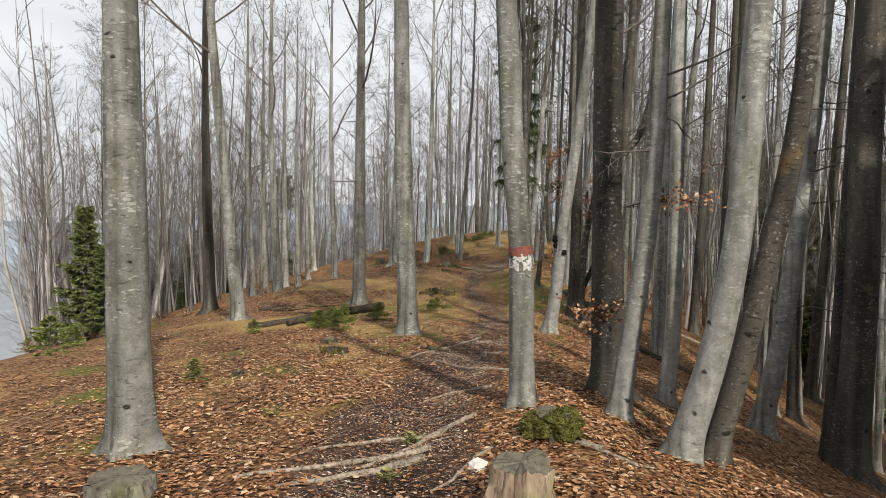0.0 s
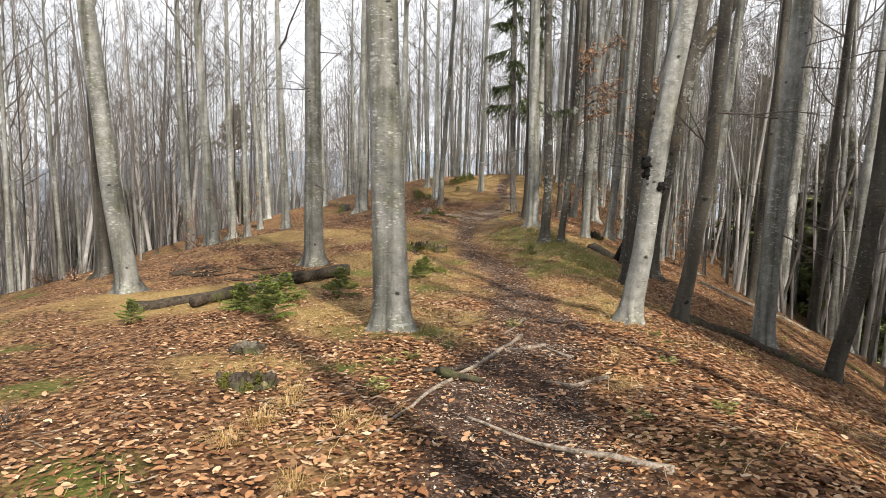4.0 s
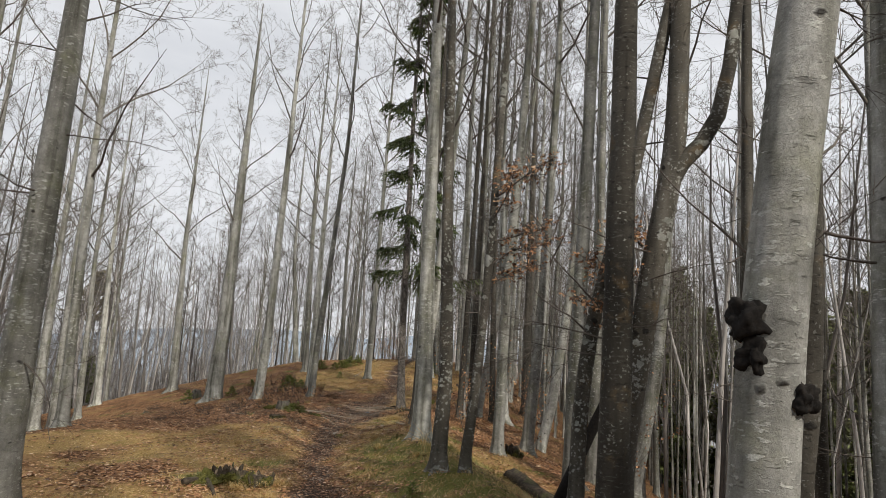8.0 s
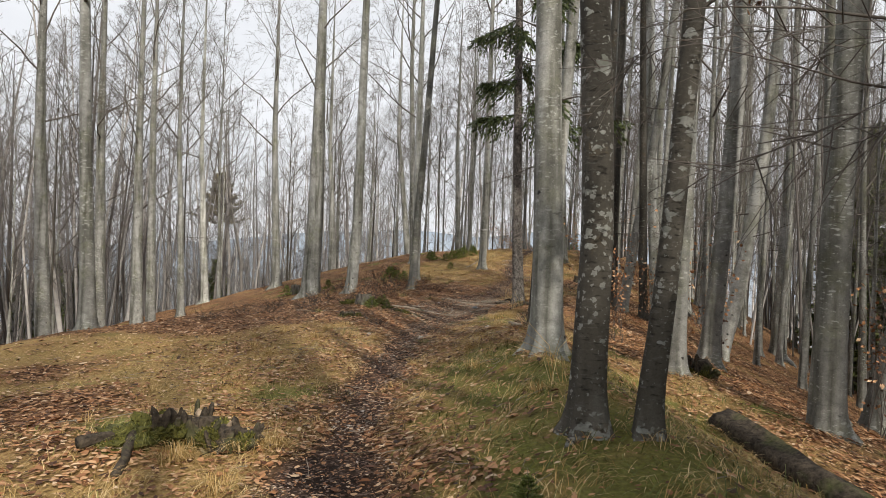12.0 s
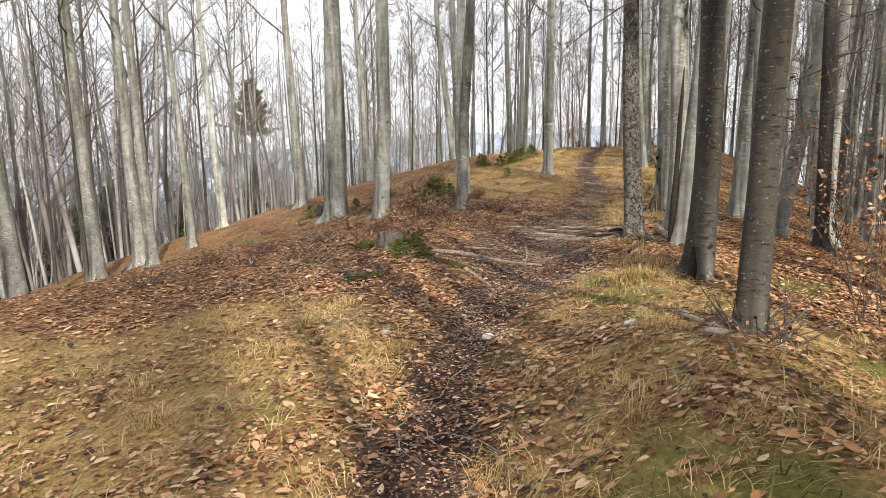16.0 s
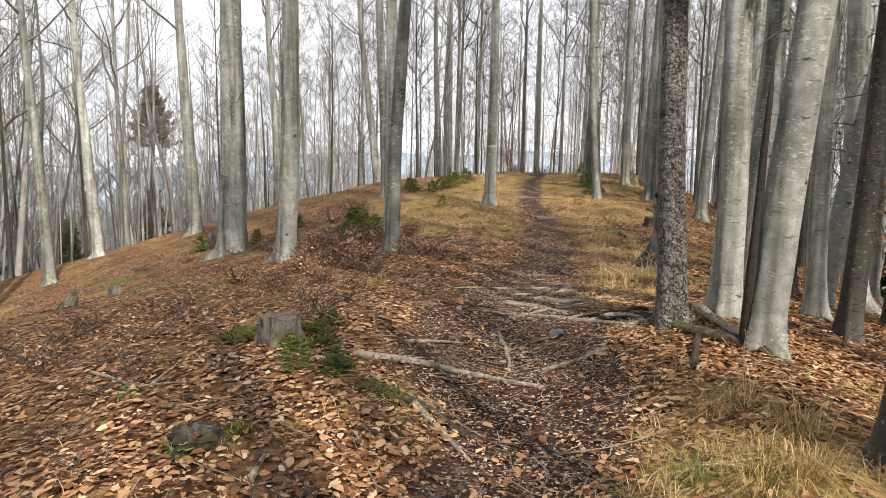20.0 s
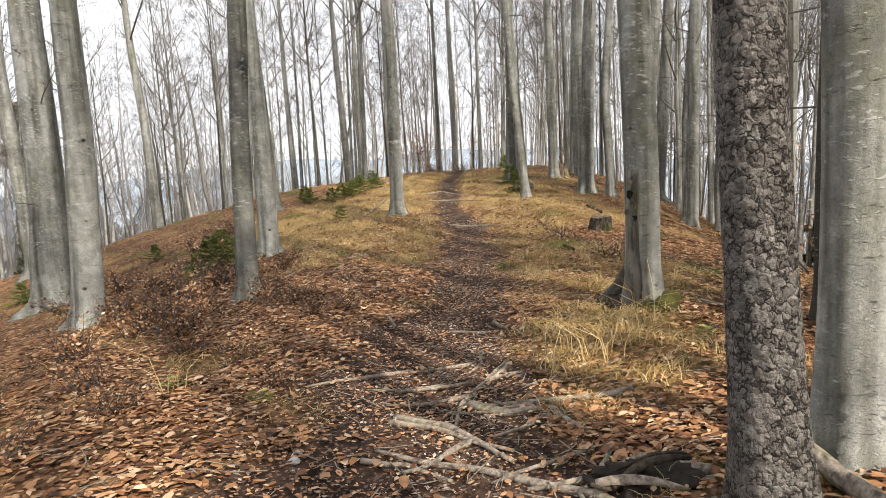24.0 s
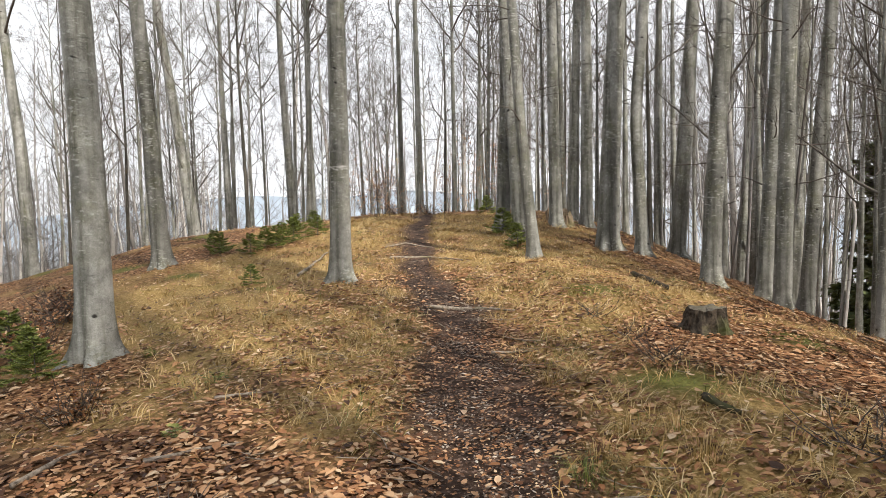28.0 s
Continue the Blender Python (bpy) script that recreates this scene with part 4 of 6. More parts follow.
def woodland_beech(x, y, n, s, turn, dead=7, slim=1.0):
    mesh, tip, crown, at = PATTERNS[n]
    tree = base("beech_tree", x, y, None, turn)
    tree.scale = (s, s, s)
    part("trunk", mesh, tree), part("crown", crown, tree, "", Matrix.Translation(tip) @ Matrix.Diagonal((slim, slim, 1, 1)))
    if x > along(y, PATH_X) + 3:
        dead_branches(tree, at, dead, 1.5, 9.0)
    else:
        dead_branches(tree, at, 4, 3.0, 9.0)
    tagged(tree, DARK_LABEL if n % 4 == 3 else "slim grey beech with leafless crown in the open wood", "tree", "beeches of the wood")
    taken.append((x, y))


count = 0
while count < 125:
    y = wood_rng.uniform(4, 78)
    u = wood_rng.uniform(-26, 24)
    x = float(along(y, PATH_X)) + u
    clear = 6.5 if u < 0 else 5.5
    if y > 49:
        clear = 1.5
    if abs(u) < clear or (4 < u < 11.5 and y < 31) or (y > 49 and u < 0 and wood_rng.random() < 0.4) or (-13 < u < 0 and y < 49) or not free(x, y, 1.3 if u > 0 else 2.0) or (x < -6 and y < 1.6 * -x - 2):
        continue
    if u < 0 and wood_rng.random() < 0.3:
        continue
    woodland_beech(x, y, wood_rng.randrange(8), wood_rng.uniform(0.75, 1.15), wood_rng.uniform(0, 360))
    count += 1

# slim stems crowding the steep flank
count = 0
while count < 80:
    y = wood_rng.uniform(9, 50)
    x = float(along(y, PATH_X)) + wood_rng.uniform(6.2, 17)
    if free(x, y, 0.75 if not 19 < y < 28 else 1.3):
        woodland_beech(x, y, wood_rng.choice((0, 1, 5, 1, 5, 4, 0)), wood_rng.uniform(0.55, 1.0), wood_rng.uniform(0, 360), 2, 0.42)
        count += 1

# thin stems beyond the crest, then unseen trees added to shade the walk
count = 0
while count < 58:
    y = wood_rng.uniform(50, 72)
    x = float(along(y, PATH_X)) + wood_rng.uniform(-11, 13)
    if free(x, y, 0.9):
        woodland_beech(x, y, wood_rng.randrange(8), wood_rng.uniform(0.5, 0.85), wood_rng.uniform(0, 360))
        count += 1
# beeches out of view behind the start, added for their shade
count = 0
while count < 8:
    x, y = wood_rng.uniform(8, 22), wood_rng.uniform(-18, 1)
    if free(x, y, 1.5):
        woodland_beech(x, y, wood_rng.randrange(8), wood_rng.uniform(0.8, 1.15), wood_rng.uniform(0, 360))
        count += 1
# firs on the right, most of them unseen and added to block the sun
for x, y, tall in ((7.8, -2.4, 12), (13.5, 10.2, 11), (15.6, 9.2, 13), (12.0, -3.0, 14), (9.0, -6.8, 12), (9.3, 4.0, 17), (10.4, 1.6, 18)):
    fir(x, y, tall)

# far woods, uncountable, with haze put into their greys
sh_far, sh_fine = Shape(), Shape()
far_rng, made = random.Random(33), 0
while made < 1850:
    x, y = far_rng.uniform(-95, 100), far_rng.uniform(-25, 150)
    if made % 2:
        x = far_rng.uniform(-62, -4)
        y = far_rng.uniform(-1.6 * x - 2, 150)
    u = x - float(along(y, PATH_X))
    if made % 22 == 0:
        y = far_rng.uniform(10, 52)
        u = far_rng.uniform(7.5, 15)
        x = float(along(y, PATH_X)) + u
        if not free(x, y, 0.7):
            continue
    elif (-24 < u < 11 and -2 < y < 73) or (11 <= u < 24 and y < 12) or (y < 8 and abs(u) < 14) or (x < -6 and y < 1.6 * -x - 2):
        continue
    z, tall, r = zat(x, y), far_rng.uniform(15, 23) if made % 22 else far_rng.uniform(9, 14), far_rng.choice((0.05, 0.07, 0.09, 0.12, 0.16) if made % 22 else (0.035, 0.05, 0.065)) * far_rng.uniform(0.8, 1.2)
    tilt = Vector((far_rng.gauss(0, 0.07), far_rng.gauss(0, 0.07), 1))
    p0 = Vector((x, y, z - 0.3))
    bow = Vector((far_rng.uniform(-0.35, 0.35), far_rng.uniform(-0.35, 0.35), 0))
    pts = [p0, p0 + tilt * tall * 0.3 + bow, p0 + tilt * tall * 0.6 - bow * 0.4, p0 + tilt * tall]
    sh_far.tube(pts, [r, r * 0.8, r * 0.5, 0.015], 5)
    for n in range(16 if made % 22 else 5):
        s = far_rng.uniform(0.15, 0.97)
        a = far_rng.uniform(0, 6.28)
        q = p0 + tilt * (tall * s)
        near = made % 22 == 0
        way = Vector((math.cos(a), math.sin(a), far_rng.uniform(1.2, 2.6) if near else far_rng.uniform(0.5, 1.5)))
        twig = wander(far_rng, q, way, (1.1 - s) * (2.2 if near else 5.5), 2, 0.2, 0.05)
        sh_fine.tube(twig, [0.010, 0.007, 0.003] if near else [0.024, 0.016, 0.006], 3)
        for m in range(5):
            f = far_rng.uniform(0.2, 1)
            q2 = twig[0].lerp(twig[2], f)
            sh_fine.tube([q2, q2 + (way + Vector((far_rng.uniform(-1, 1), far_rng.uniform(-1, 1), far_rng.uniform(-0.4, 1)))).normalized() * (1.1 - s) * (1.1 if near else 2.6)], [0.005, 0.002] if near else [0.008, 0.004], 3)
    made += 1
tagged(new("far_twigs", sh_fine.mesh("far_twigs", FAR_TWIG)), "fine bare twigs of the beech woods beyond, paled for haze", "forest", kind="stuff")
tagged(new("far_woods", sh_far.mesh("far_woods", FAR_WOOD)), "leafless beech woods covering the slopes beyond, haze painted as pale grey", "forest", kind="stuff")


def hill_ring(name, radius, lift, sway, seed, label):
    """A range of wooded hills round the horizon, with haze in their colour."""
    n, verts, faces = 180, [], []
    for k in range(n):
        a = 2 * math.pi * k / n
        c, s = math.cos(a), math.sin(a)
        top = lift + sway * (noise.noise(Vector((2.1 * c + seed, 2.1 * s, 0.3))) + 0.35 * noise.noise(Vector((7 * c, 7 * s + seed, 1.3))))
        for f, zz in ((0.80, -160.0), (0.90, -60 + 0.45 * top), (1.0, top), (1.2, -160.0)):
            verts.append((radius * f * c, radius * f * s, zz))
    for k in range(n):
        for j in range(3):
            a, b = 4 * k + j, 4 * ((k + 1) % n) + j
            faces.append((a, b, b + 1, a + 1))
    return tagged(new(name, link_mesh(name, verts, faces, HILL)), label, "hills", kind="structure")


hill_ring("backdrop", 1250.0, 6.0, 60.0, 4.0, "wooded hills on the horizon, haze painted blue-grey")
for x, y, tall in ((-12.2, 21.5, 4.8), (-11.4, 21.0, 3.2), (-31.5, 71, 13), (-27, 67, 10), (-36, 73, 13), (-25.5, 76, 9), (-20, 79, 10), (20, 28, 11), (25, 31, 13), (24, 20, 11), (28, 25, 13), (22, 42, 11), (25, 50, 12), (30, 38, 13), (21, 33, 12), (24, 34, 14), (26, 35, 15), (22.5, 38, 11), (24, 41, 11), (27, 37, 14), (30, 33, 16), (29, 37, 11), (31, 45, 10), (28, 41, 9), (33, 40, 12), (28, 52, 8), (26, 45, 7), (33, 50, 11), (35, 46, 12), (24, 48, 14)):
    fir(x, y, tall)


def pine(x, y, tall, low):
    """A pine with a long bare stem and a small ragged crown."""
    tree = base("pine_tree", x, y)
    sh = Shape()
    sh.tube([Vector((0, 0, -0.3)), Vector((0.1, 0, tall * 0.4)), Vector((-0.1, 0.1, tall * 0.75)), Vector((0, 0, tall))], [0.2, 0.16, 0.10, 0.03], 8)
    part("trunk", sh.mesh("trunk", BEECH), tree)
    b, g = bough_meshes(77, low, tall, 3.0, 46, -0.1, 4, 7, 0.22, 0.2, 0.03, PINE_GREEN)
    part("branchwork", b, tree), part("needles", g, tree)
    return tagged(tree, "slender pine with a brownish green crown in the far wood", "tree")


pine(-21.1, 82.5, 19.5, 14.0)

# ---- stumps, logs, roots and stones ----
def stump(x, y, dia, tall, material, label, top=CUT, skirt=0.55, seed=1, rough=0.1, moss=False, tilt=0.0):
    """A sawn stump with a flared, furrowed foot and a flat cut."""
    rng = random.Random(seed)
    thing = base("tree_stump", x, y)
    sides, sh, r = 44, Shape(), dia / 2
    hs = [-0.15, 0.0, 0.12 * tall, 0.25 * tall, 0.45 * tall, 0.65 * tall, 0.85 * tall, tall]
    ph = rng.uniform(0, 6)

    def bulge(i, k):
        a, h = 2 * math.pi * k / sides, max(hs[i], 0) / tall
        return (1 + skirt * (1 - h) ** 1.6 * (0.7 + 0.5 * math.cos(4 * a + ph)) + rough * noise.noise(Vector((3 * math.cos(a), 3 * math.sin(a), seed + 2 * h)))
                + 0.16 * noise.noise(Vector((7 * math.cos(a), 7 * math.sin(a), seed + 0.6 * h))) + 0.05 * math.sin(17 * a + 3 * noise.noise(Vector((2 * math.cos(a), 2 * math.sin(a), seed)))))
    sh.tube([Vector((tilt * h, 0, h)) for h in hs], [r] * len(hs), sides, False, bulge)
    if rough > 0.3:
        for k in range(sides):
            sh.v[-sides + k] = sh.v[-sides + k] * 0.82 + Vector((0, 0, tall * (0.5 * noise.noise(Vector((2 * math.cos(k * 0.1428), 2 * math.sin(k * 0.1428), seed * 1.7))) + 0.1 * rng.random())))
    else:
        for k in range(sides):
            sh.v[-sides + k] += Vector((0, 0, tall * (0.22 * noise.noise(Vector((1.6 * math.cos(k * 0.1428), 1.6 * math.sin(k * 0.1428), seed * 1.3))) + 0.10 * noise.noise(Vector((8 * math.cos(k * 0.1428), 8 * math.sin(k * 0.1428), seed))))))
    part("bark", sh.mesh("bark", material, False), thing)
    cap = Shape()
    ring = sh.v[-sides:]
    mid = sum(ring, Vector()) / sides
    cap.v = [mid + Vector((0, 0, 0.004 - (0.6 * tall if rough > 0.3 else 0)))] + [mid.lerp(p, 0.5) + Vector((0, 0, 0.008 * noise.noise(p * 9) - (0.5 * tall if rough > 0.3 else 0))) for p in ring] + [p + Vector((0, 0, 0.012 * noise.noise(p * 7))) for p in ring]
    for k in range(sides):
        j = (k + 1) % sides
        cap.f += [(0, 1 + k, 1 + j), (1 + k, 1 + sides + k, 1 + sides + j, 1 + j)]
    part("cut_face" if rough <= 0.3 else "rotten_core", cap.mesh("cut_face", top, False), thing, "weathered grey sawn face" if rough <= 0.3 else "dark rotten core")
    if moss:
        patch_of_moss(thing, r * (1.1 + skirt), tall, seed)
    return tagged(thing, label, "stump")


def patch_of_moss(thing, r, tall, seed):
    """Moss cushions that hug a thing's side."""
    rng = random.Random(seed + 50)
    for n in range(5):
        a = rng.uniform(0, 6.28)
        lump = blob("moss_cushion", seed * 9 + n, (0.07, 0.08, 0.05), MOSS, 0.7)
        part("moss_coat", fuzz(lump, seed + n, 260, 0.02), part("moss_cushion", lump, thing, "", pose(r * 0.86 * math.cos(a), r * 0.86 * math.sin(a), tall * rng.uniform(0.05, 0.5), rng.uniform(-30, 30), 0, 57.3 * a)))


def blob(name, seed, size, material, rough=0.25, smooth=True, fine=2):
    """A rounded lump, uneven all over."""
    bm = bmesh.new()
    bmesh.ops.create_icosphere(bm, subdivisions=fine, radius=1.0)
    for v in bm.verts:
        v.co *= 1 + rough * noise.noise(v.co * 1.6 + Vector((seed * 3.1, 0, 0))) + 0.3 * rough * noise.noise(v.co * 5 + Vector((0, seed * 2.3, 0))) + (0.22 * rough * noise.noise(v.co * 11 + Vector((0, 0, seed))) if fine > 2 else 0) + (0.16 * rough * noise.noise(v.co * 24 + Vector((0, 0, seed))) if fine > 3 else 0)
        v.co = Vector((v.co.x * size[0], v.co.y * size[1], v.co.z * size[2]))
    me = bpy.data.meshes.new(name)
    bm.to_mesh(me)
    bm.free()
    me.materials.append(material)
    if smooth:
        me.polygons.foreach_set("use_smooth", [True] * len(me.polygons))
    return me


def fuzz(lump, seed, count, size, material=None):
    """A coat of short upright moss shoots for a lump, as a mesh of its own."""
    rng, sh = random.Random(seed), Shape()
    faces = [p for p in lump.polygons if p.normal.z > -0.2]
    for _ in range(count):
        f = rng.choice(faces)
        p = f.center + Vector((rng.uniform(-1, 1), rng.uniform(-1, 1), 0)) * size * 0.4
        way = (f.normal + Vector((rng.uniform(-0.8, 0.8), rng.uniform(-0.8, 0.8), rng.uniform(0, 0.8)))).normalized() * size * rng.uniform(0.5, 1.3)
        side = way.orthogonal().normalized() * size * 0.22
        k = len(sh.v)
        sh.v += [p - side, p + side, p + way * 0.6 + side * 0.9, p + way, p + way * 0.6 - side * 0.9]
        sh.f.append((k, k + 1, k + 2, k + 3, k + 4))
    return sh.mesh("moss_coat", material or MOSS_TIP, False)


def stone(x, y, size, material, label, seed, sunk=0.35):
    ob = new("stone", blob("stone", seed, size, material, 0.35, False))
    ob.matrix_basis = pose(x, y, zat(x, y) + size[2] * (1 - 2 * sunk) * 0.5, 0, 0, seed * 47)
    return tagged(ob, label, "stone", "stones on the forest floor")


def lying(name, label, category, r0, r1, material, *spots, seed=1, lift=0.6, sides=9, rough=0.38, group=""):
    """A log, branch or root that lies over the ground through the spots (x, y)."""
    rng, pts = random.Random(seed), []
    for (ax, ay), (bx, by) in zip(spots, spots[1:]):
        n = max(2, int(math.hypot(bx - ax, by - ay) / 0.12))
        for k in range(n):
            pts.append((ax + (bx - ax) * k / n, ay + (by - ay) * k / n))
    pts.append(spots[-1])
    line = []
    for i, (x, y) in enumerate(pts):
        s = i / (len(pts) - 1)
        r = r0 + (r1 - r0) * s
        wob = min(0.8 * r + 0.012, 0.05)
        x, y = x + wob * noise.noise(Vector((i * 0.5, seed, 0))), y + wob * noise.noise(Vector((seed, i * 0.5, 3)))
        line.append((Vector((x, y, zat(x, y) + r * (2 * lift - 1) + 0.012)), r))
    thing = new(name, None)
    foot = line[0][0].copy()
    sh = Shape()
    sh.tube([p - foot for p, _ in line], [r for _, r in line], sides, True,
            lambda i, k: 1 + rough * noise.noise(Vector((1.5 * math.cos(6.283 * k / sides) + seed, 1.5 * math.sin(6.283 * k / sides), i * 0.3))))
    me = sh.mesh(name, material)
    bpy.data.objects.remove(thing)
    ob = new(name, me)
    ob.location = foot
    return tagged(ob, label, category, group)


def root(label, r0, r1, *spots, seed=1):
    return lying("tree_root", label, "root", r0, r1, ROOT, *spots, seed=seed, lift=0.55, sides=7, group="roots across the path")


def stick(label, r0, r1, *spots, seed=1, material=None):
    return lying("fallen_branch", label, "branch", r0, r1, material or ROOT, *spots, seed=seed, lift=0.95, sides=6, group="fallen branches")


def rotten_stump(x, y, r, tall, label, seed, shards=16):
    """A crumbled stump: a dark heap ringed by slabs of fibrous wood, with moss."""
    rng = random.Random(seed)
    thing = base("rotten_stump", x, y)
    part("rotten_core", blob("rotten_core", seed, (r * 0.95, r * 0.9, tall * 0.42), LOG, 0.9, True, 3), thing, "dark rotten heartwood", pose(0, 0, tall * 0.1))
    for n in range(shards):
        a, d = rng.uniform(0, 6.28), r * rng.uniform(0.35, 1.0)
        p = Vector((d * math.cos(a), d * math.sin(a), -0.03))
        q = p * rng.uniform(0.9, 1.5) + Vector((rng.uniform(-0.04, 0.04), rng.uniform(-0.04, 0.04), tall * rng.uniform(0.35, 0.95)))
        sh, w, tip = Shape(), rng.uniform(0.020, 0.05), rng.uniform(0.1, 0.7)
        mid = p.lerp(q, 0.5) + Vector((rng.uniform(-0.02, 0.02), rng.uniform(-0.02, 0.02), 0))
        turn = rng.uniform(0, 3.14)
        sh.tube([p, mid, p.lerp(q, 0.85), q], [w * 1.3, w, w * 0.9, w * tip], 8, True,
                lambda i, k: (0.45 + 0.55 * abs(math.cos(k * 0.785 + turn))) * (1 + 0.5 * noise.noise(Vector((k * 1.1, i * 0.7, seed + n)))))
        part("splinter", sh.mesh("splinter", STUMP if n % 4 == 0 else LOG, False), thing)
    for n in range(5):
        a = rng.uniform(2.2, 5.4)
        lump = blob("moss_cushion", seed * 7 + n, (0.38 * r, 0.28 * r, 0.14 * r + 0.02), MOSS, 0.9, True, 3)
        part("moss_coat", fuzz(lump, seed + n, 300, 0.024), part("moss_cushion", lump, thing, "green moss", pose(r * 0.95 * math.cos(a), r * 0.95 * math.sin(a), tall * rng.uniform(0.0, 0.4), rng.uniform(-25, 25), rng.uniform(-25, 25), 57.3 * a)))
    return tagged(thing, label, "stump")


# by the start of the walk
stump(0.52, 3.86, 0.36, 0.30, STUMP, "low sawn tree stump with torn brown bark beside the path", seed=3, skirt=0.5)
mossy_stump = stump(0.98, 5.40, 0.34, 0.22, LOG, "moss-covered sawn stump at the foot of a marked beech", seed=5, skirt=0.45)
for k in range(14):
    moss_rng = random.Random(900 + k)
    a, h = k * 2.4, moss_rng.uniform(0.0, 0.2)
    lump = blob("moss_cushion", 900 + k, (0.10, 0.085, 0.055), MOSS, 0.7, True, 3)
    part("moss_coat", fuzz(lump, 900 + k, 320, 0.024), part("moss_cushion", lump, mossy_stump, "bright green moss", pose((0.22 - 0.25 * h) * math.cos(a), (0.22 - 0.25 * h) * math.sin(a), h, 0, 60 - 120 * h, 57.3 * a)))
stump(-2.23, 4.34, 0.42, 0.12, GREY_STUMP, "low grey stump sunk in brown leaves", seed=6, skirt=0.3)
stone(0.31, 4.72, (0.10, 0.08, 0.06), STONE, "pale limestone lump beside the sawn stump", 2)
ROOTS = "bare pale beech root crossing the trodden earth"
root(ROOTS, 0.030, 0.013, (0.36, 6.17), (0.08, 5.89), (-0.29, 5.34), (-0.60, 4.88), seed=11)
root(ROOTS, 0.027, 0.011, (0.08, 5.89), (-0.03, 5.66), (-0.49, 5.65), (-1.03, 5.24), seed=12)
root(ROOTS, 0.032, 0.012, (-0.07, 5.36), (-0.54, 5.09), (-1.10, 4.72), (-1.50, 4.63), seed=13)
root(ROOTS, 0.036, 0.013, (-0.12, 5.08), (-0.38, 4.90), (-0.66, 4.67), (-1.21, 4.34), seed=14)
root(ROOTS, 0.023, 0.008, (0.63, 7.48), (0.15, 7.38), (-0.17, 7.07), seed=15)
root(ROOTS, 0.030, 0.011, (1.13, 5.40), (1.29, 5.13), (1.44, 5.16), seed=16)
root(ROOTS, 0.022, 0.008, (0.45, 5.14), (0.30, 4.99), (0.11, 4.48), (-0.05, 4.30), seed=17)
root(ROOTS, 0.027, 0.008, (1.13, 5.25), (1.51, 4.77), (1.82, 4.87), seed=18)
root(ROOTS, 0.023, 0.011, (0.77, 12.00), (-0.18, 10.24), (-0.66, 9.20), seed=19)
root(ROOTS, 0.025, 0.011, (0.94, 8.47), (0.42, 8.98), (-0.07, 9.43), seed=20)
rotten_stump(-1.64, 10.45, 0.09, 0.20, "small splintered stump tufted with dry grass", 21, 12)
stump(-2.69, 8.28, 0.13, 0.10, LOG, "rotten little stump in the leaves", seed=22, rough=0.5)

# between the first beeches
lying("fallen_log", "long mossy rotting log lying in the leaves behind a beech", "log", 0.11, 0.08, LOG, (-1.59, 17.20), (-2.61, 16.36), (-3.15, 14.90), (-3.46, 14.15), seed=31, sides=12, lift=0.95)
lying("fallen_log", "short mossy log below the young spruces", "log", 0.10, 0.08, LOG, (-4.39, 14.29), (-3.26, 15.01), seed=32, sides=11)
lying("fallen_log", "thin mossy log on the leaf-covered slope", "log", 0.10, 0.07, LOG, (3.87, 14.64), (4.58, 14.66), (6.09, 14.48), seed=33, sides=11)
lying("fallen_log", "grey fallen stem on the slope behind beeches", "log", 0.05, 0.03, ROOT, (6.39, 19.55), (6.97, 18.60), (8.37, 18.44), seed=34)
lying("fallen_log", "dark rotting log with moss on the grassy slope", "log", 0.13, 0.11, LOG, (4.12, 20.75), (4.17, 19.7), (4.34, 18.7), (4.62, 17.9), seed=35, sides=12)
stick("dark twisted dead branch beside the path", 0.045, 0.02, (-0.20, 10.52), (-0.07, 10.38), (0.14, 10.25), seed=36, material=LOG)
stick("dark twisted dead branch beside the path", 0.030, 0.012, (-0.34, 10.58), (-0.13, 10.55), (0.05, 10.74), seed=37, material=LOG)
stick("black forked branch lying in the grass", 0.05, 0.025, (-0.68, 19.69), (-0.46, 20.01), (-0.24, 19.32), seed=38, material=LOG)
stump(-2.05, 11.53, 0.26, 0.10, LOG, "flat rotten stump under leaves", seed=39, rough=0.4)
rotten_stump(-1.81, 10.38, 0.13, 0.20, "splintered pale stump in the grass", 40, 16)
rotten_stump(0.24, 20.00, 0.18, 0.24, "mossy crumbled stump tufted with grass beside the path", 41, 16)
root(ROOTS, 0.023, 0.011, (1.18, 10.32), (0.87, 10.19), (0.68, 10.37), seed=42)
root(ROOTS, 0.022, 0.011, (0.94, 11.62), (0.64, 11.45), (0.37, 11.43), seed=43)
root(ROOTS, 0.018, 0.008, (1.07, 11.08), (0.96, 11.44), (0.83, 11.84), seed=44)
root(ROOTS, 0.020, 0.008, (0.98, 12.95), (0.73, 12.31), (0.57, 12.02), seed=45)

for k in range(9):
    brush_rng = random.Random(600 + k)
    bx, by, ba = -4.5 + brush_rng.uniform(-1.1, 1.1), 18.1 + brush_rng.uniform(-0.7, 0.7), brush_rng.uniform(-0.6, 0.6)
    stick("dark dead branch in a low brush heap", 0.026, 0.008, (bx, by), (bx + 0.5 * math.cos(ba), by + 0.5 * math.sin(ba)), (bx + 1.0 * math.cos(ba + 0.3), by + 1.0 * math.sin(ba + 0.3)), seed=600 + k, material=LOG)

# the grassy middle
rotten_stump(-0.12, 20.12, 0.22, 0.30, "crumbled mossy stump with splinters in the grass", 51, 22)
rotten_stump(0.25, 20.04, 0.18, 0.17, "low splintered stump tufted with dry grass", 52, 14)
stump(-3.96, 41.28, 0.34, 0.32, GREY_STUMP, "grey sawn stump on the crest", seed=53)
stone(1.49, 24.98, (0.055, 0.045, 0.03), STONE, "white limestone pebble on the dark path", 5)
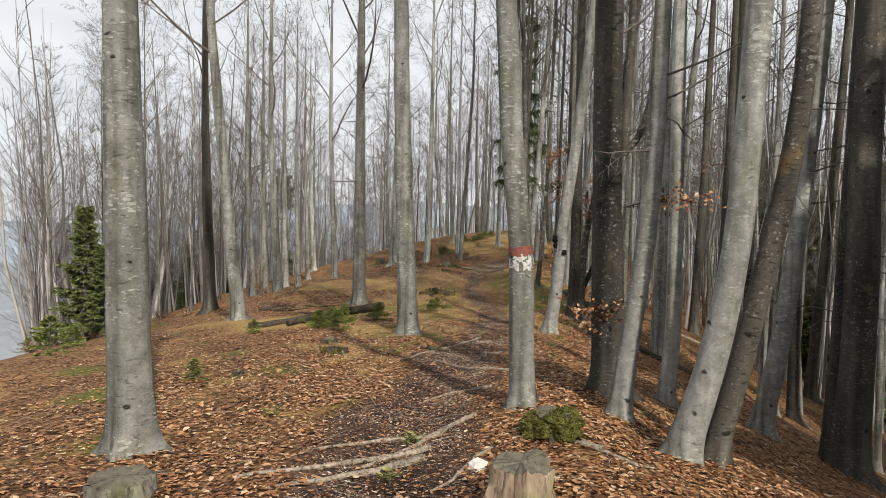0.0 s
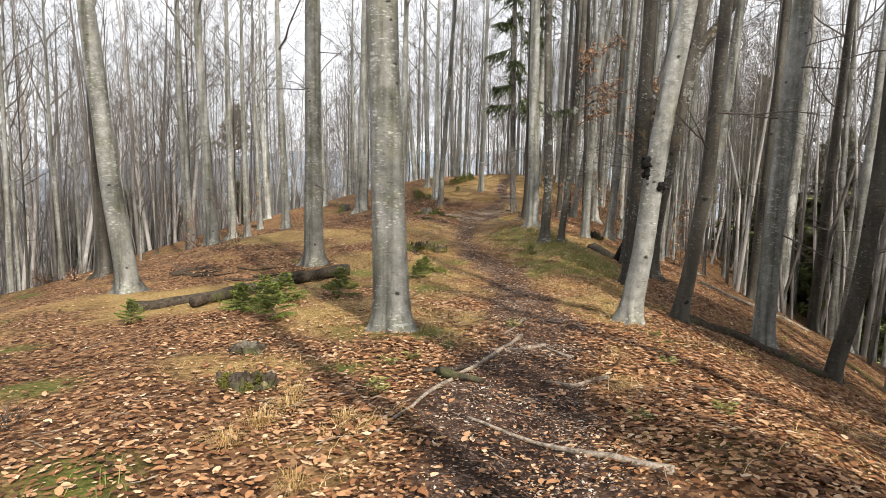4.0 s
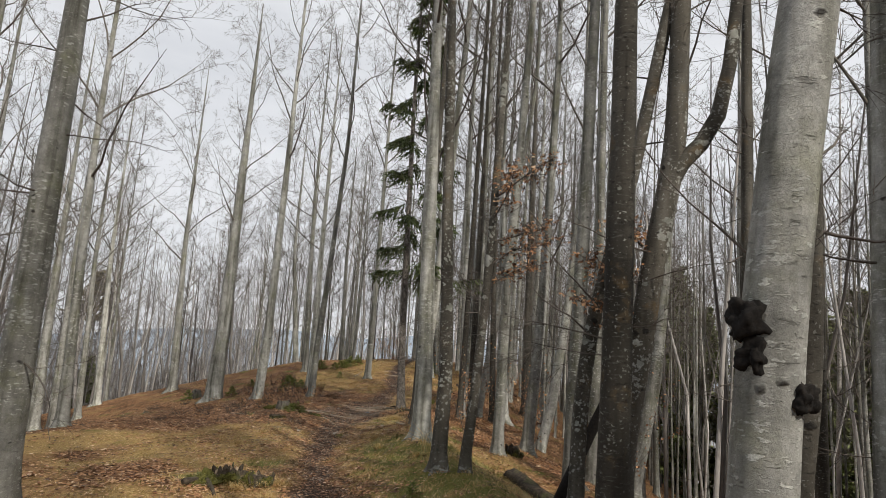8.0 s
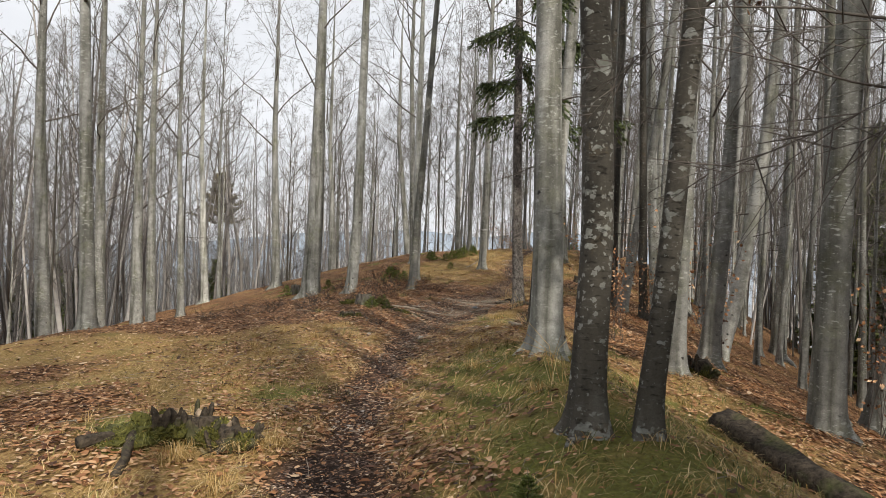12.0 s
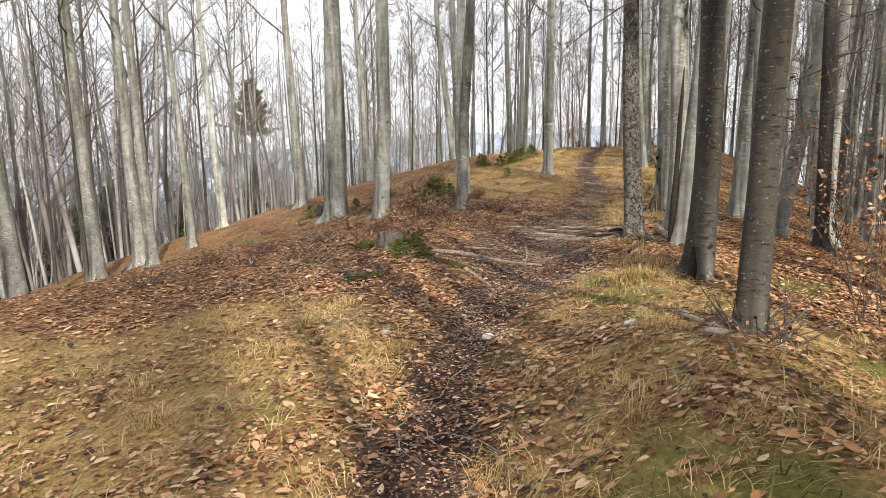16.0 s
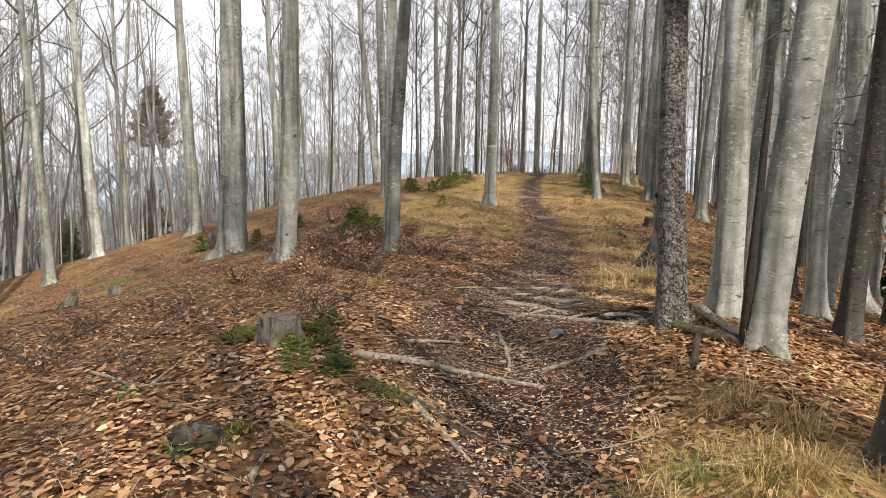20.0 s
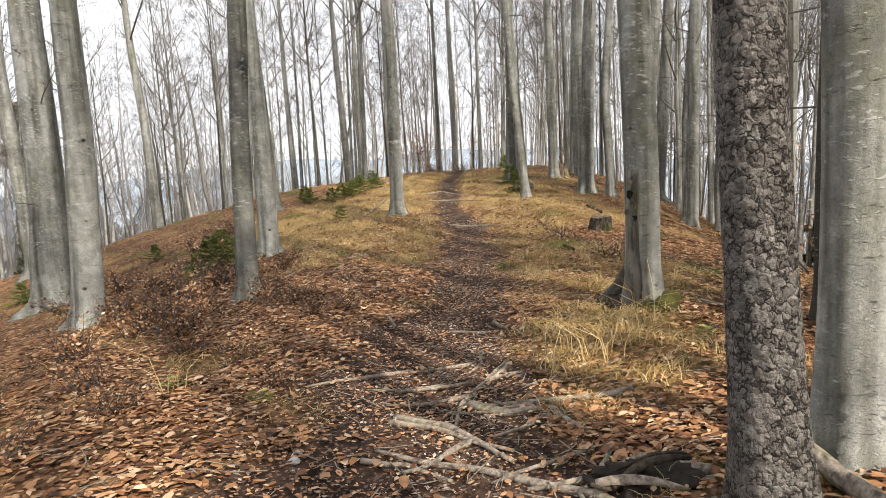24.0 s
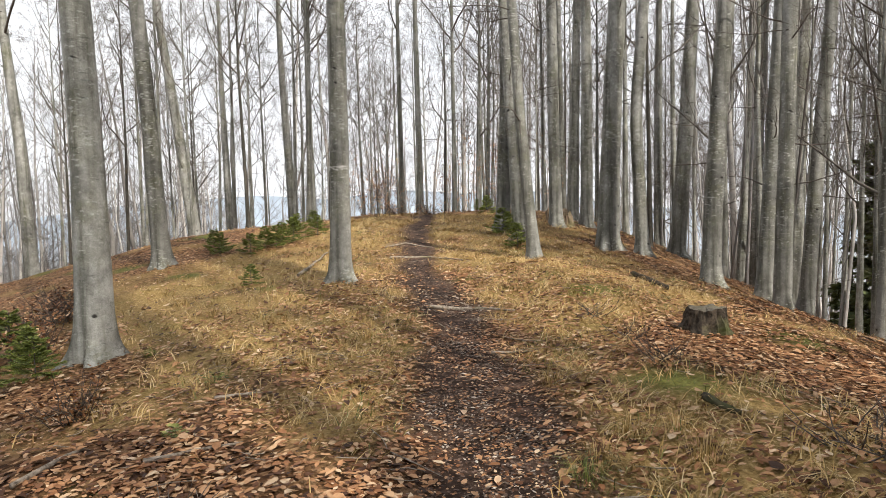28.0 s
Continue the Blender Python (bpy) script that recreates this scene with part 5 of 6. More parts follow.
stone(0.70, 25.01, (0.05, 0.04, 0.03), STONE, "pale stone in the dry grass", 6)
stone(2.45, 24.47, (0.05, 0.045, 0.04), STONE, "pale stone in the dry grass", 7)
stone(2.46, 24.47, (0.04, 0.035, 0.05), STONE, "pale stone beside a green herb", 8)
stick("pale broken branch lying in brown leaves", 0.030, 0.022, (2.71, 23.87), (2.82, 23.81), seed=54, material=ROOT)
stick("thin pale twig on the leaves", 0.012, 0.005, (2.83, 23.85), (2.74, 23.47), (2.67, 23.18), seed=55)
stick("pale broken branch in the grass", 0.03, 0.02, (2.76, 24.50), (2.84, 23.92), seed=56, material=ROOT)

# the rooty stretch below the spruce
stump(0.23, 28.52, 0.30, 0.20, GREY_STUMP, "grey weathered stump with mossy skirt beside a young spruce", seed=61, skirt=0.35, moss=True, rough=0.25)
lying("fallen_log", "pale barkless branch half sunk in leaves", "log", 0.032, 0.014, ROOT, (0.84, 28.09), (1.40, 27.95), (1.80, 27.87), (2.15, 27.61), seed=62)
lying("tree_root", "mossy root running down towards the path", "root", 0.040, 0.015, LOG, (0.91, 27.43), (1.16, 27.32), (1.40, 27.17), (1.57, 26.90), seed=63)
root(ROOTS, 0.027, 0.011, (1.23, 27.35), (1.42, 26.94), (1.55, 26.66), seed=64)
root(ROOTS, 0.029, 0.012, (2.34, 30.30), (2.61, 30.06), (2.81, 29.46), seed=65)
root(ROOTS, 0.032, 0.013, (2.78, 30.31), (2.96, 30.02), (3.19, 29.96), (3.23, 29.55), seed=66)
root(ROOTS, 0.023, 0.011, (2.07, 29.06), (2.06, 28.62), (2.03, 28.24), (1.94, 27.90), seed=67)
root(ROOTS, 0.030, 0.012, (2.77, 28.18), (2.51, 28.03), (2.22, 27.96), seed=68)
root(ROOTS, 0.036, 0.012, (3.46, 28.91), (3.31, 29.18), (3.04, 29.16), (2.79, 29.20), seed=69)
root(ROOTS, 0.027, 0.011, (3.35, 28.70), (3.11, 28.66), (3.02, 29.02), (2.58, 29.56), (2.19, 29.89), seed=70)
root(ROOTS, 0.018, 0.007, (3.26, 29.37), (2.98, 29.05), (2.92, 28.83), seed=71)
root(ROOTS, 0.020, 0.008, (1.22, 28.52), (1.44, 28.58), (1.74, 28.65), seed=72)
root(ROOTS, 0.023, 0.008, (2.30, 30.24), (2.51, 30.10), (2.83, 29.56), seed=73)
root(ROOTS, 0.027, 0.011, (3.20, 30.85), (2.92, 30.56), (2.74, 30.35), (2.65, 30.03), seed=74)
root(ROOTS, 0.027, 0.008, (3.66, 29.94), (3.32, 30.02), (3.05, 30.13), (2.81, 30.27), seed=75)
root(ROOTS, 0.018, 0.008, (2.11, 29.79), (2.33, 29.70), (2.51, 29.46), seed=76)
root(ROOTS, 0.018, 0.008, (3.14, 31.40), (3.07, 31.11), (2.92, 30.93), seed=77)
root(ROOTS, 0.023, 0.011, (3.23, 30.64), (3.12, 30.71), (2.99, 30.72), seed=78)
root(ROOTS, 0.025, 0.011, (3.22, 30.97), (3.10, 30.84), (3.02, 30.73), seed=79)
ravel = random.Random(815)
for k in range(10):
    rx, ry, a = ravel.uniform(2.2, 3.3), ravel.uniform(28.7, 31.2), ravel.uniform(-0.9, 0.5)
    dx, dy, l = -math.cos(a), -0.6 * math.sin(a) - 0.2, ravel.uniform(0.22, 0.42)
    root(ROOTS, ravel.uniform(0.014, 0.024), 0.007, (rx, ry), (rx + l * dx, ry + l * dy), (rx + 1.8 * l * dx, ry + 1.9 * l * dy + ravel.uniform(-0.1, 0.1)), seed=820 + k)
lying("fallen_log", "split rotting log leaning on the spruce foot", "log", 0.050, 0.055, LOG, (3.30, 28.59), (3.46, 28.28), (3.66, 28.05), (3.89, 27.82), seed=80, sides=11, rough=0.4)
stick("grey dead branch with a broken stub over a log", 0.05, 0.03, (3.85, 28.94), (3.80, 28.41), (3.81, 27.98), seed=81)
stick("short rotten branch on brown leaves", 0.028, 0.022, (3.46, 28.12), (3.29, 27.80), (3.14, 27.50), seed=82, material=LOG)
stick("thin branch on brown leaves", 0.014, 0.006, (-0.48, 27.73), (-0.46, 28.02), (-0.45, 28.24), seed=83)
stick("thin branch on brown leaves", 0.016, 0.006, (-1.08, 28.18), (-0.59, 27.77), (-0.25, 27.76), seed=84)
stick("short pale branch on brown leaves", 0.02, 0.014, (0.49, 26.39), (0.51, 26.60), seed=85)
stump(0.13, 26.77, 0.22, 0.09, LOG, "flat rotten stump with moss and leaves", seed=86, rough=0.5)
stump(-4.64, 34.80, 0.16, 0.28, GREY_STUMP, "leaning grey broken stump in the leaves", seed=87, rough=0.5, tilt=0.5)
stump(-4.08, 35.38, 0.2, 0.2, GREY_STUMP, "small grey stump in the leaves", seed=88, rough=0.4)
stone(2.55, 28.86, (0.09, 0.06, 0.035), DARK_STONE, "flat rounded slate-grey stone among roots", 9, 0.1)
stone(1.78, 29.84, (0.035, 0.03, 0.02), STONE, "white pebble on the path", 11)
stone(1.79, 29.92, (0.03, 0.025, 0.02), STONE, "white pebble on the leaves", 12)
hollow_heap = base("root_hollow", 3.27, 29.00)
# the dark of the hollow is a black lump laid on the ground
part("humus", blob("humus", 89, (0.22, 0.15, 0.06), ROT_SHADE, 0.8, True, 4), hollow_heap, "black lump standing for shade under the roots", pose(0, 0, 0.0))
heap_rng = random.Random(89)
for k in range(8):
    a, r = heap_rng.uniform(-0.5, 0.5) + 3.14 * (k % 2), heap_rng.uniform(0.010, 0.022)
    p = Vector((heap_rng.uniform(-0.12, 0.12), heap_rng.uniform(-0.14, 0.08), 0.03 + 0.012 * k * heap_rng.random()))
    hr = Shape()
    pts = wander(heap_rng, p - Vector((math.cos(a), math.sin(a), 0.1)) * 0.16, Vector((math.cos(a), math.sin(a), 0.15)), 0.36, 6, 0.28, -0.06)
    hr.tube(pts, [r * f for f in (0.9, 1.0, 1.1, 0.95, 0.8, 0.6, 0.4)], 7, True, lambda i, n: 1 + 0.35 * noise.noise(Vector((n * 0.9, i * 0.6, k))))
    part("root", hr.mesh("root", ROOT if k % 3 == 0 else LOG), hollow_heap)
tagged(hollow_heap, "bare roots over a black lump standing for a shaded hollow beside the spruce", "roots")

# towards the crest
stump(6.6, 36.75, 0.32, 0.22, LOG, "dark weathered stump on the leafy slope", seed=91, rough=0.28)
stump(7.24, 42.93, 0.30, 0.22, GREY_STUMP, "grey splayed root stump beside a beech", seed=92, rough=0.6, skirt=1.3)
stump(9.49, 46.31, 0.34, 0.42, STUMP, "broken brown stump on the crest", seed=93, rough=0.7, skirt=0.9)
stump(9.40, 45.60, 0.26, 0.30, STUMP, "broken brown stump on the crest", seed=94, rough=0.7, skirt=0.9)
root(ROOTS, 0.027, 0.012, (4.60, 42.49), (5.30, 42.46), (5.69, 41.69), seed=95)
root(ROOTS, 0.027, 0.012, (4.46, 38.92), (4.94, 38.68), (5.30, 38.32), seed=96)
root(ROOTS, 0.018, 0.008, (4.57, 36.98), (4.90, 36.81), seed=97)
root(ROOTS, 0.022, 0.011, (4.64, 43.35), (5.16, 43.78), (5.56, 43.32), seed=98)
stick("pale dead branch leaning at a beech foot", 0.03, 0.015, (3.02, 41.35), (3.59, 43.21), seed=99)
stick("thin pale branch on the leaves", 0.016, 0.008, (2.01, 35.43), (2.25, 35.50), (2.53, 35.53), seed=100)
stick("thin branch on the leaves", 0.018, 0.008, (1.39, 35.36), (1.51, 35.57), (1.62, 35.78), seed=101)
stick("thin branch on the leaves", 0.018, 0.010, (2.29, 36.43), (2.70, 36.32), seed=102)
stick("rotting branch on the leaf slope", 0.04, 0.03, (7.70, 39.82), (7.52, 38.73), seed=103, material=LOG)
stick("rotting branch on the leaf slope", 0.03, 0.02, (5.23, 34.95), (5.27, 34.69), seed=104, material=LOG)
stick("thin dead branch on the slope", 0.02, 0.008, (5.41, 32.01), (5.59, 31.47), (5.81, 31.18), seed=105)
stick("short dark stick on the path", 0.016, 0.012, (2.55, 32.74), (2.57, 32.37), seed=106)
root(ROOTS, 0.016, 0.008, (3.04, 32.10), (3.36, 31.87), seed=107)
root(ROOTS, 0.022, 0.011, (3.45, 32.16), (3.50, 31.89), seed=108)

# ---- marks and growths on the beeches ----
def band_on(tree, h, tall, material, name, label, edge, worn):
    """A band of paint brushed round a stem, uneven at its edges."""
    trunk = [o for o in tree.children if o.name.startswith("trunk")][0]
    ring = [v.co for v in trunk.data.vertices]
    rows = len(ring) // 18
    mids = [sum((ring[r * 18 + k] for k in range(18)), Vector()) / 18 for r in range(rows)]

    def skin(hh, k):
        r = next(i for i in range(rows - 1) if mids[i + 1].z > hh)
        f = (hh - mids[r].z) / (mids[r + 1].z - mids[r].z)
        c, p = mids[r].lerp(mids[r + 1], f), ring[r * 18 + k].lerp(ring[(r + 1) * 18 + k], f)
        return p + (p - c).normalized() * 0.004
    sh, rows_in = Shape(), 9
    for i in range(rows_in):
        for k in range(54):
            wob = edge * noise.noise(Vector((k * 0.33, h * 7 + (i > 4) * 3, 0.5))) * (1 if i in (0, rows_in - 1) else 0)
            hh, f = h + tall * i / (rows_in - 1) + wob, (k % 3) / 3
            sh.v.append(skin(hh, k // 3).lerp(skin(hh, (k // 3 + 1) % 18), f))
    for i in range(rows_in - 1):
        for k in range(54):
            if noise.noise(Vector((k * 0.30, i * 0.55, h * 5))) < worn:
                j = (k + 1) % 54
                sh.f.append((i * 54 + k, i * 54 + j, (i + 1) * 54 + j, (i + 1) * 54 + k))
    part(name, sh.mesh(name, material), tree, label)


band_on(marked, 1.56, 0.085, RED, "paint_stripe", "brick-red trail mark stripe", 0.02, 0.35)
band_on(marked, 1.42, 0.125, WHITE, "paint_stripe", "flaking white trail mark stripe", 0.05, 0.10)
marked["label"] = "grey beech with a red and white painted trail mark"
band_on(crest_tree, 1.55, 0.05, WHITE, "paint_stripe", "faded white paint stripe", 0.02, 0.1)
crest_tree["label"] = "grey beech on the crest with a faded white mark"


def burl(tree, dx, dy, h, size, seed):
    part("burl", blob("burl", seed, size, CHAR, 0.6, True, 4), tree, "black cracked burl", pose(dx, dy, h))


burl(burled, 0.09, -0.10, 1.93, (0.075, 0.075, 0.08), 3)
burl(burled, 0.10, -0.12, 1.80, (0.055, 0.055, 0.07), 4)
burl(burled, 0.24, -0.18, 1.66, (0.05, 0.05, 0.06), 5)
burled["label"] = "leaning grey beech with black burls on its trunk"

# black lump set on the foot to show the shade of a split
part("cleft", blob("cleft", 46, (0.035, 0.035, 0.19), ROT_SHADE, 0.4, True, 3), cleft_tree, "black lump standing for shade in the split foot", pose(-0.10, -0.12, 0.10))
cleft_tree["label"] = "dark grey beech, its split foot shaded with a black lump"

# the rotten stub that clings to the hollow beech
stub = Shape()
stub_pts = [Vector((-0.138 + 0.022 * h, -0.085 + 0.012 * h, h)) for h in (-0.25, 0.0, 0.1, 0.25, 0.42, 0.6, 0.75, 0.9, 1.02, 1.12, 1.2)]
stub.tube(stub_pts, [0.12, 0.10, 0.085, 0.072, 0.062, 0.056, 0.052, 0.05, 0.048, 0.046, 0.04], 18, True,
          lambda i, k: 1 + 0.4 * noise.noise(Vector((1.7 * math.cos(k * 0.35), 1.7 * math.sin(k * 0.35), i * 0.8))) + (0.3 * noise.noise(Vector((k * 1.3, i * 0.6, 5))) if i > 6 else 0))
part("rotten_stub", stub.mesh("rotten_stub", GREY_STUMP), hollow, "hollow peeling dead stub with bark flakes")
for k in range(9):
    flake = blob("bark_flake", 340 + k, (0.012 + 0.007 * (k % 3), 0.008, 0.022 + 0.014 * (k % 2)), CHAR if k % 4 == 1 else STUMP if k % 2 else GREY_STUMP, 0.9, False)
    part("bark_flake", flake, hollow, "", pose(-0.155 + 0.03 * math.sin(k * 2.4), -0.115 - 0.012 * math.cos(k * 1.7), 0.74 + 0.05 * k + 0.02 * math.sin(k * 3.1), 10 * math.cos(k), 25 * math.sin(k * 1.9), 130))
arch = Shape()
arch.tube([Vector(p) for p in ((-0.02, 0.0, 0.46), (-0.10, 0.06, 0.28), (-0.17, 0.12, 0.14), (-0.27, 0.19, 0.03), (-0.42, 0.32, -0.14))], [0.06, 0.075, 0.07, 0.055, 0.04], 12, True,
          lambda i, k: 1 + 0.2 * noise.noise(Vector((1.5 * math.cos(k * 0.52), 1.5 * math.sin(k * 0.52), i * 0.9))))
part("root", arch.mesh("root", STAINED), hollow, "spreading dark buttress root")
# a black lump gives the shade under the root; nothing is hollowed out
part("cavity", blob("cavity", 44, (0.11, 0.10, 0.10), ROT_SHADE, 0.5, True, 3), hollow, "black lump standing for shade under the root", pose(-0.22, -0.01, 0.0))
for k, (mx, my, mz) in enumerate(((0.1, -0.2, 0.03), (0.2, -0.1, 0.06), (-0.1, -0.26, 0.02))):
    part("moss_cushion", blob("moss_cushion", 300 + k, (0.10, 0.08, 0.09), MOSS, 0.3), hollow, "green moss", pose(mx, my, mz))
hollow["label"] = "grey beech with a rotten hollow stub and mossy foot"


# forked limb and long dead side branches
def side_limb(tree, start, way, length, r, seed, material, count=6, label="", rise=0.0, name="limb"):
    rng, sh = random.Random(seed), Shape()
    pts = wander(rng, Vector(start), Vector(way), length, 9, 0.12, rise)
    sh.tube(pts, [r * (1 - 0.85 * k / 9) for k in range(10)], 7)
    twigs(sh, rng, pts, r * 0.5, 1, count, 0.8, 0.02)
    part(name, sh.mesh(name, material), tree, label)
    return pts


arm = Shape()
arm_pts = [Vector(p) for p in ((0.46, -0.25, 4.25), (0.60, -0.33, 4.55), (0.80, -0.43, 4.78), (0.98, -0.52, 5.15), (1.10, -0.58, 5.8), (1.20, -0.63, 6.8), (1.42, -0.72, 9.0), (1.5, -0.8, 12.0))]
arm.tube(arm_pts, [0.12, 0.11, 0.10, 0.095, 0.085, 0.075, 0.05, 0.015], 12, False, lambda i, k: 1 + 0.12 * noise.noise(Vector((k * 0.8, i * 0.7, 3))))
part("limb", arm.mesh("limb", SPOTTED), forked, "dark forked second stem")
dead = Shape()
dead.tube([Vector(p) for p in ((-0.06, 0.03, -0.3), (0.0, 0.0, 0.0), (0.22, -0.13, 0.6), (0.45, -0.27, 1.25), (0.68, -0.40, 1.85), (0.85, -0.5, 2.35))], [0.085, 0.08, 0.07, 0.066, 0.06, 0.03], 10, True,
          lambda i, k: 1 + 0.25 * noise.noise(Vector((1.5 * math.cos(k * 0.63), 1.5 * math.sin(k * 0.63), i * 0.9))))
dead_stem = tagged(new("dead_stem", dead.mesh("dead_stem", CHAR)), "black dead stem leaning against a dark beech", "trunk")
dead_stem.location = (4.06, 18.75, zat(4.06, 18.75))
rotten_stump(4.92, 23.15, 0.17, 0.30, "brown broken stump on the grassy slope edge", 58, 18)
forked["label"] = "dark forked beech leaning off the ridge"
side_limb(forked, (0.24, -0.13, 2.28), (-1.0, 0.05, -0.02), 2.2, 0.014, 5, TWIG, 9, "long horizontal leafless branch", 0.0, "branch")
side_limb(forked, (0.22, -0.12, 2.12), (-1.0, 0.2, 0.04), 2.2, 0.010, 6, DEAD_TWIG, 9, "thin horizontal leafless branch", 0.0, "branch")
side_limb(forked, (0.38, -0.2, 3.4), (-0.9, -0.1, 0.15), 2.2, 0.013, 9, DEAD_TWIG, 6, "", 0.0, "branch")


# ---- undergrowth ----
def leaf_quad(sh, p, way, side, size):
    """One small folded leaf."""
    k = len(sh.v)
    sh.v += [p, p + way * size * 0.5 + side * size * 0.34, p + way * size, p + way * size * 0.5 - side * size * 0.34, p + way * size * 0.5 + way.cross(side) * size * 0.14]
    sh.f += [(k, k + 1, k + 4), (k + 1, k + 2, k + 4), (k + 2, k + 3, k + 4), (k + 3, k, k + 4)]


def leafy_twigs(seed, stems, tall, wide, leaves, leaf=0.05):
    """Bare shoots and the withered leaves that cling to them, as two shapes."""
    rng, wood_sh, leaf_sh = random.Random(seed), Shape(), Shape()
    for n in range(stems):
        a = rng.uniform(0, 6.28)
        way = Vector((math.cos(a) * wide, math.sin(a) * wide, 1.0))
        pts = wander(rng, Vector((rng.uniform(-0.12, 0.12), rng.uniform(-0.12, 0.12), -0.04)), way, tall * rng.uniform(0.5, 1.1), 5, 0.2, 0.0)
        wood_sh.tube(pts, [0.006, 0.005, 0.004, 0.0035, 0.003, 0.002], 3)
        for m in range(leaves):
            i = rng.randrange(1, 5)
            p = pts[i].lerp(pts[i + 1], rng.random())
            w = Vector((rng.uniform(-1, 1), rng.uniform(-1, 1), rng.uniform(-0.9, 0.4))).normalized()
            tip = p + w * rng.uniform(0.02, 0.12)
            wood_sh.tube([p, tip], [0.002, 0.0012], 3)
            leaf_quad(leaf_sh, tip, w, w.orthogonal().normalized(), leaf * rng.uniform(0.7, 1.2))
    return wood_sh.mesh("scrub", DEAD_TWIG), leaf_sh.mesh("foliage", LEAF, False)


BUSHES = [leafy_twigs(400 + n, 26, 0.55, 0.75, 9) for n in range(3)]
BRAMBLES = [leafy_twigs(420 + n, 22, 0.42, 1.3, 3, 0.04) for n in range(2)]
bush_rng = random.Random(8)


def bush(x, y, s, kinds=None, label="low brown beech shrub with withered leaves"):
    thing = base("shrub", x, y, None, bush_rng.uniform(0, 360))
    thing.scale = (s, s, s)
    shoots, leaves = bush_rng.choice(kinds or BUSHES)
    part("scrub", shoots, thing), part("foliage", leaves, thing, "withered brown leaves")
    return tagged(thing, label, "shrub", "brown shrubs")


for x, y, s in ((-0.59, 40.24, 1.0), (-0.03, 40.59, 1.1), (-0.61, 37.00, 0.8), (0.57, 36.08, 0.9), (0.52, 34.31, 0.7), (0.40, 36.22, 1.0), (-0.07, 33.84, 0.9), (1.31, 36.53, 0.8), (1.66, 33.83, 0.6),
                (-14.54, 23.62, 1.2), (-16.02, 24.57, 1.3), (-13.25, 24.00, 1.2), (-9.65, 21.77, 1.0), (-12.49, 22.26, 1.0), (-8.50, 20.87, 0.8), (0.26, 39.06, 1.0), (-7.59, 27.04, 0.9), (-0.12, 40.97, 1.1), (-0.03, 39.90, 1.0), (-0.07, 41.33, 0.9),
                (7.16, 50.32, 1.2), (6.02, 49.78, 1.0), (0.05, 37.71, 1.1), (-0.60, 34.79, 1.0),
                (0.19, 31.79, 0.8), (1.29, 31.94, 0.5), (1.76, 33.18, 0.6), (2.18, 33.33, 0.5), (0.19, 30.18, 0.7), (-1.39, 37.83, 1.0), (1.63, 31.09, 0.4), (0.11, 34.39, 0.9), (-1.15, 32.63, 0.8), (-0.93, 35.01, 1.0), (0.75, 32.6, 0.7), (0.45, 33.4, 0.9), (-0.4, 33.1, 0.9), (1.25, 34.3, 0.8), (0.9, 35.6, 0.9), (0.3, 35.2, 1.1), (-0.2, 36.2, 1.0), (0.65, 30.9, 0.6), (-0.3, 31.2, 0.7)):
    bush(x, y, s)
for x, y, s in ((-1.16, 29.29, 1.0), (-0.96, 30.05, 1.0), (-1.95, 29.01, 0.9), (-0.46, 29.90, 0.8), (-4.58, 18.01, 1.2), (-5.17, 18.91, 1.0), (-13.45, 44.25, 1.0), (-5.22, 21.56, 1.0), (1.77, 34.07, 0.9), (1.41, 33.89, 0.8), (2.29, 34.55, 0.8),
                (5.91, 37.63, 0.8), (5.55, 35.81, 0.9), (5.83, 36.73, 0.8), (5.46, 34.03, 1.0), (5.56, 33.59, 1.0), (0.43, 29.20, 0.9), (0.70, 26.19, 0.8), (3.08, 24.04, 1.1), (3.06, 23.82, 1.0), (-3.12, 9.57, 0.7), (-5.71, 13.14, 1.0),
                (-7.19, 38.27, 1.0), (-5.81, 37.77, 1.0), (-5.39, 39.81, 1.1), (-4.04, 39.14, 1.0), (-2.67, 38.57, 1.0), (-1.98, 29.62, 0.9), (-1.05, 28.48, 0.7), (-1.23, 30.18, 0.9), (-0.79, 27.73, 0.6), (-1.39, 31.83, 0.9), (-1.66, 28.72, 0.8), (-0.71, 27.01, 0.5), (-0.63, 32.39, 0.8),
                (-2.68, 27.64, 0.9), (-2.51, 29.36, 0.9), (-2.0, 30.08, 0.9), (-0.69, 28.14, 0.7), (-1.1, 26.78, 0.6), (-0.37, 26.52, 0.5), (-0.65, 35.6, 1.0), (-0.74, 37.46, 1.0), (-0.42, 38.54, 1.0), (0.32, 33.53, 0.8), (1.07, 32.39, 0.6), (0.08, 34.62, 0.8), (-2.03, 39.08, 1.0)):
    bush(x, y, s, BRAMBLES, "low tangle of bare brown shoots in the leaves")

SEEDLING = "young green spruce seedling growing in leaf litter"

def seedlings(*spots):
    for x, y, tall in spots:
        fir(x, y, tall, "spruce_seedling", SEEDLING)


seedlings((-7.56, 12.10, 0.9), (-16.29, 24.64, 0.7), (-10.03, 17.04, 0.7), (-3.21, 8.15, 0.32), (-2.14, 13.13, 0.5), (-2.79, 14.02, 0.4), (-4.08, 13.66, 0.35), (-2.50, 14.31, 0.5), (-2.24, 14.44, 0.5), (-2.68, 13.82, 0.45), (-1.49, 14.75, 0.5), (-0.24, 16.69, 0.4), (-0.13, 17.53, 0.35), (0.61, 28.91, 0.17), (0.52, 28.84, 0.15))
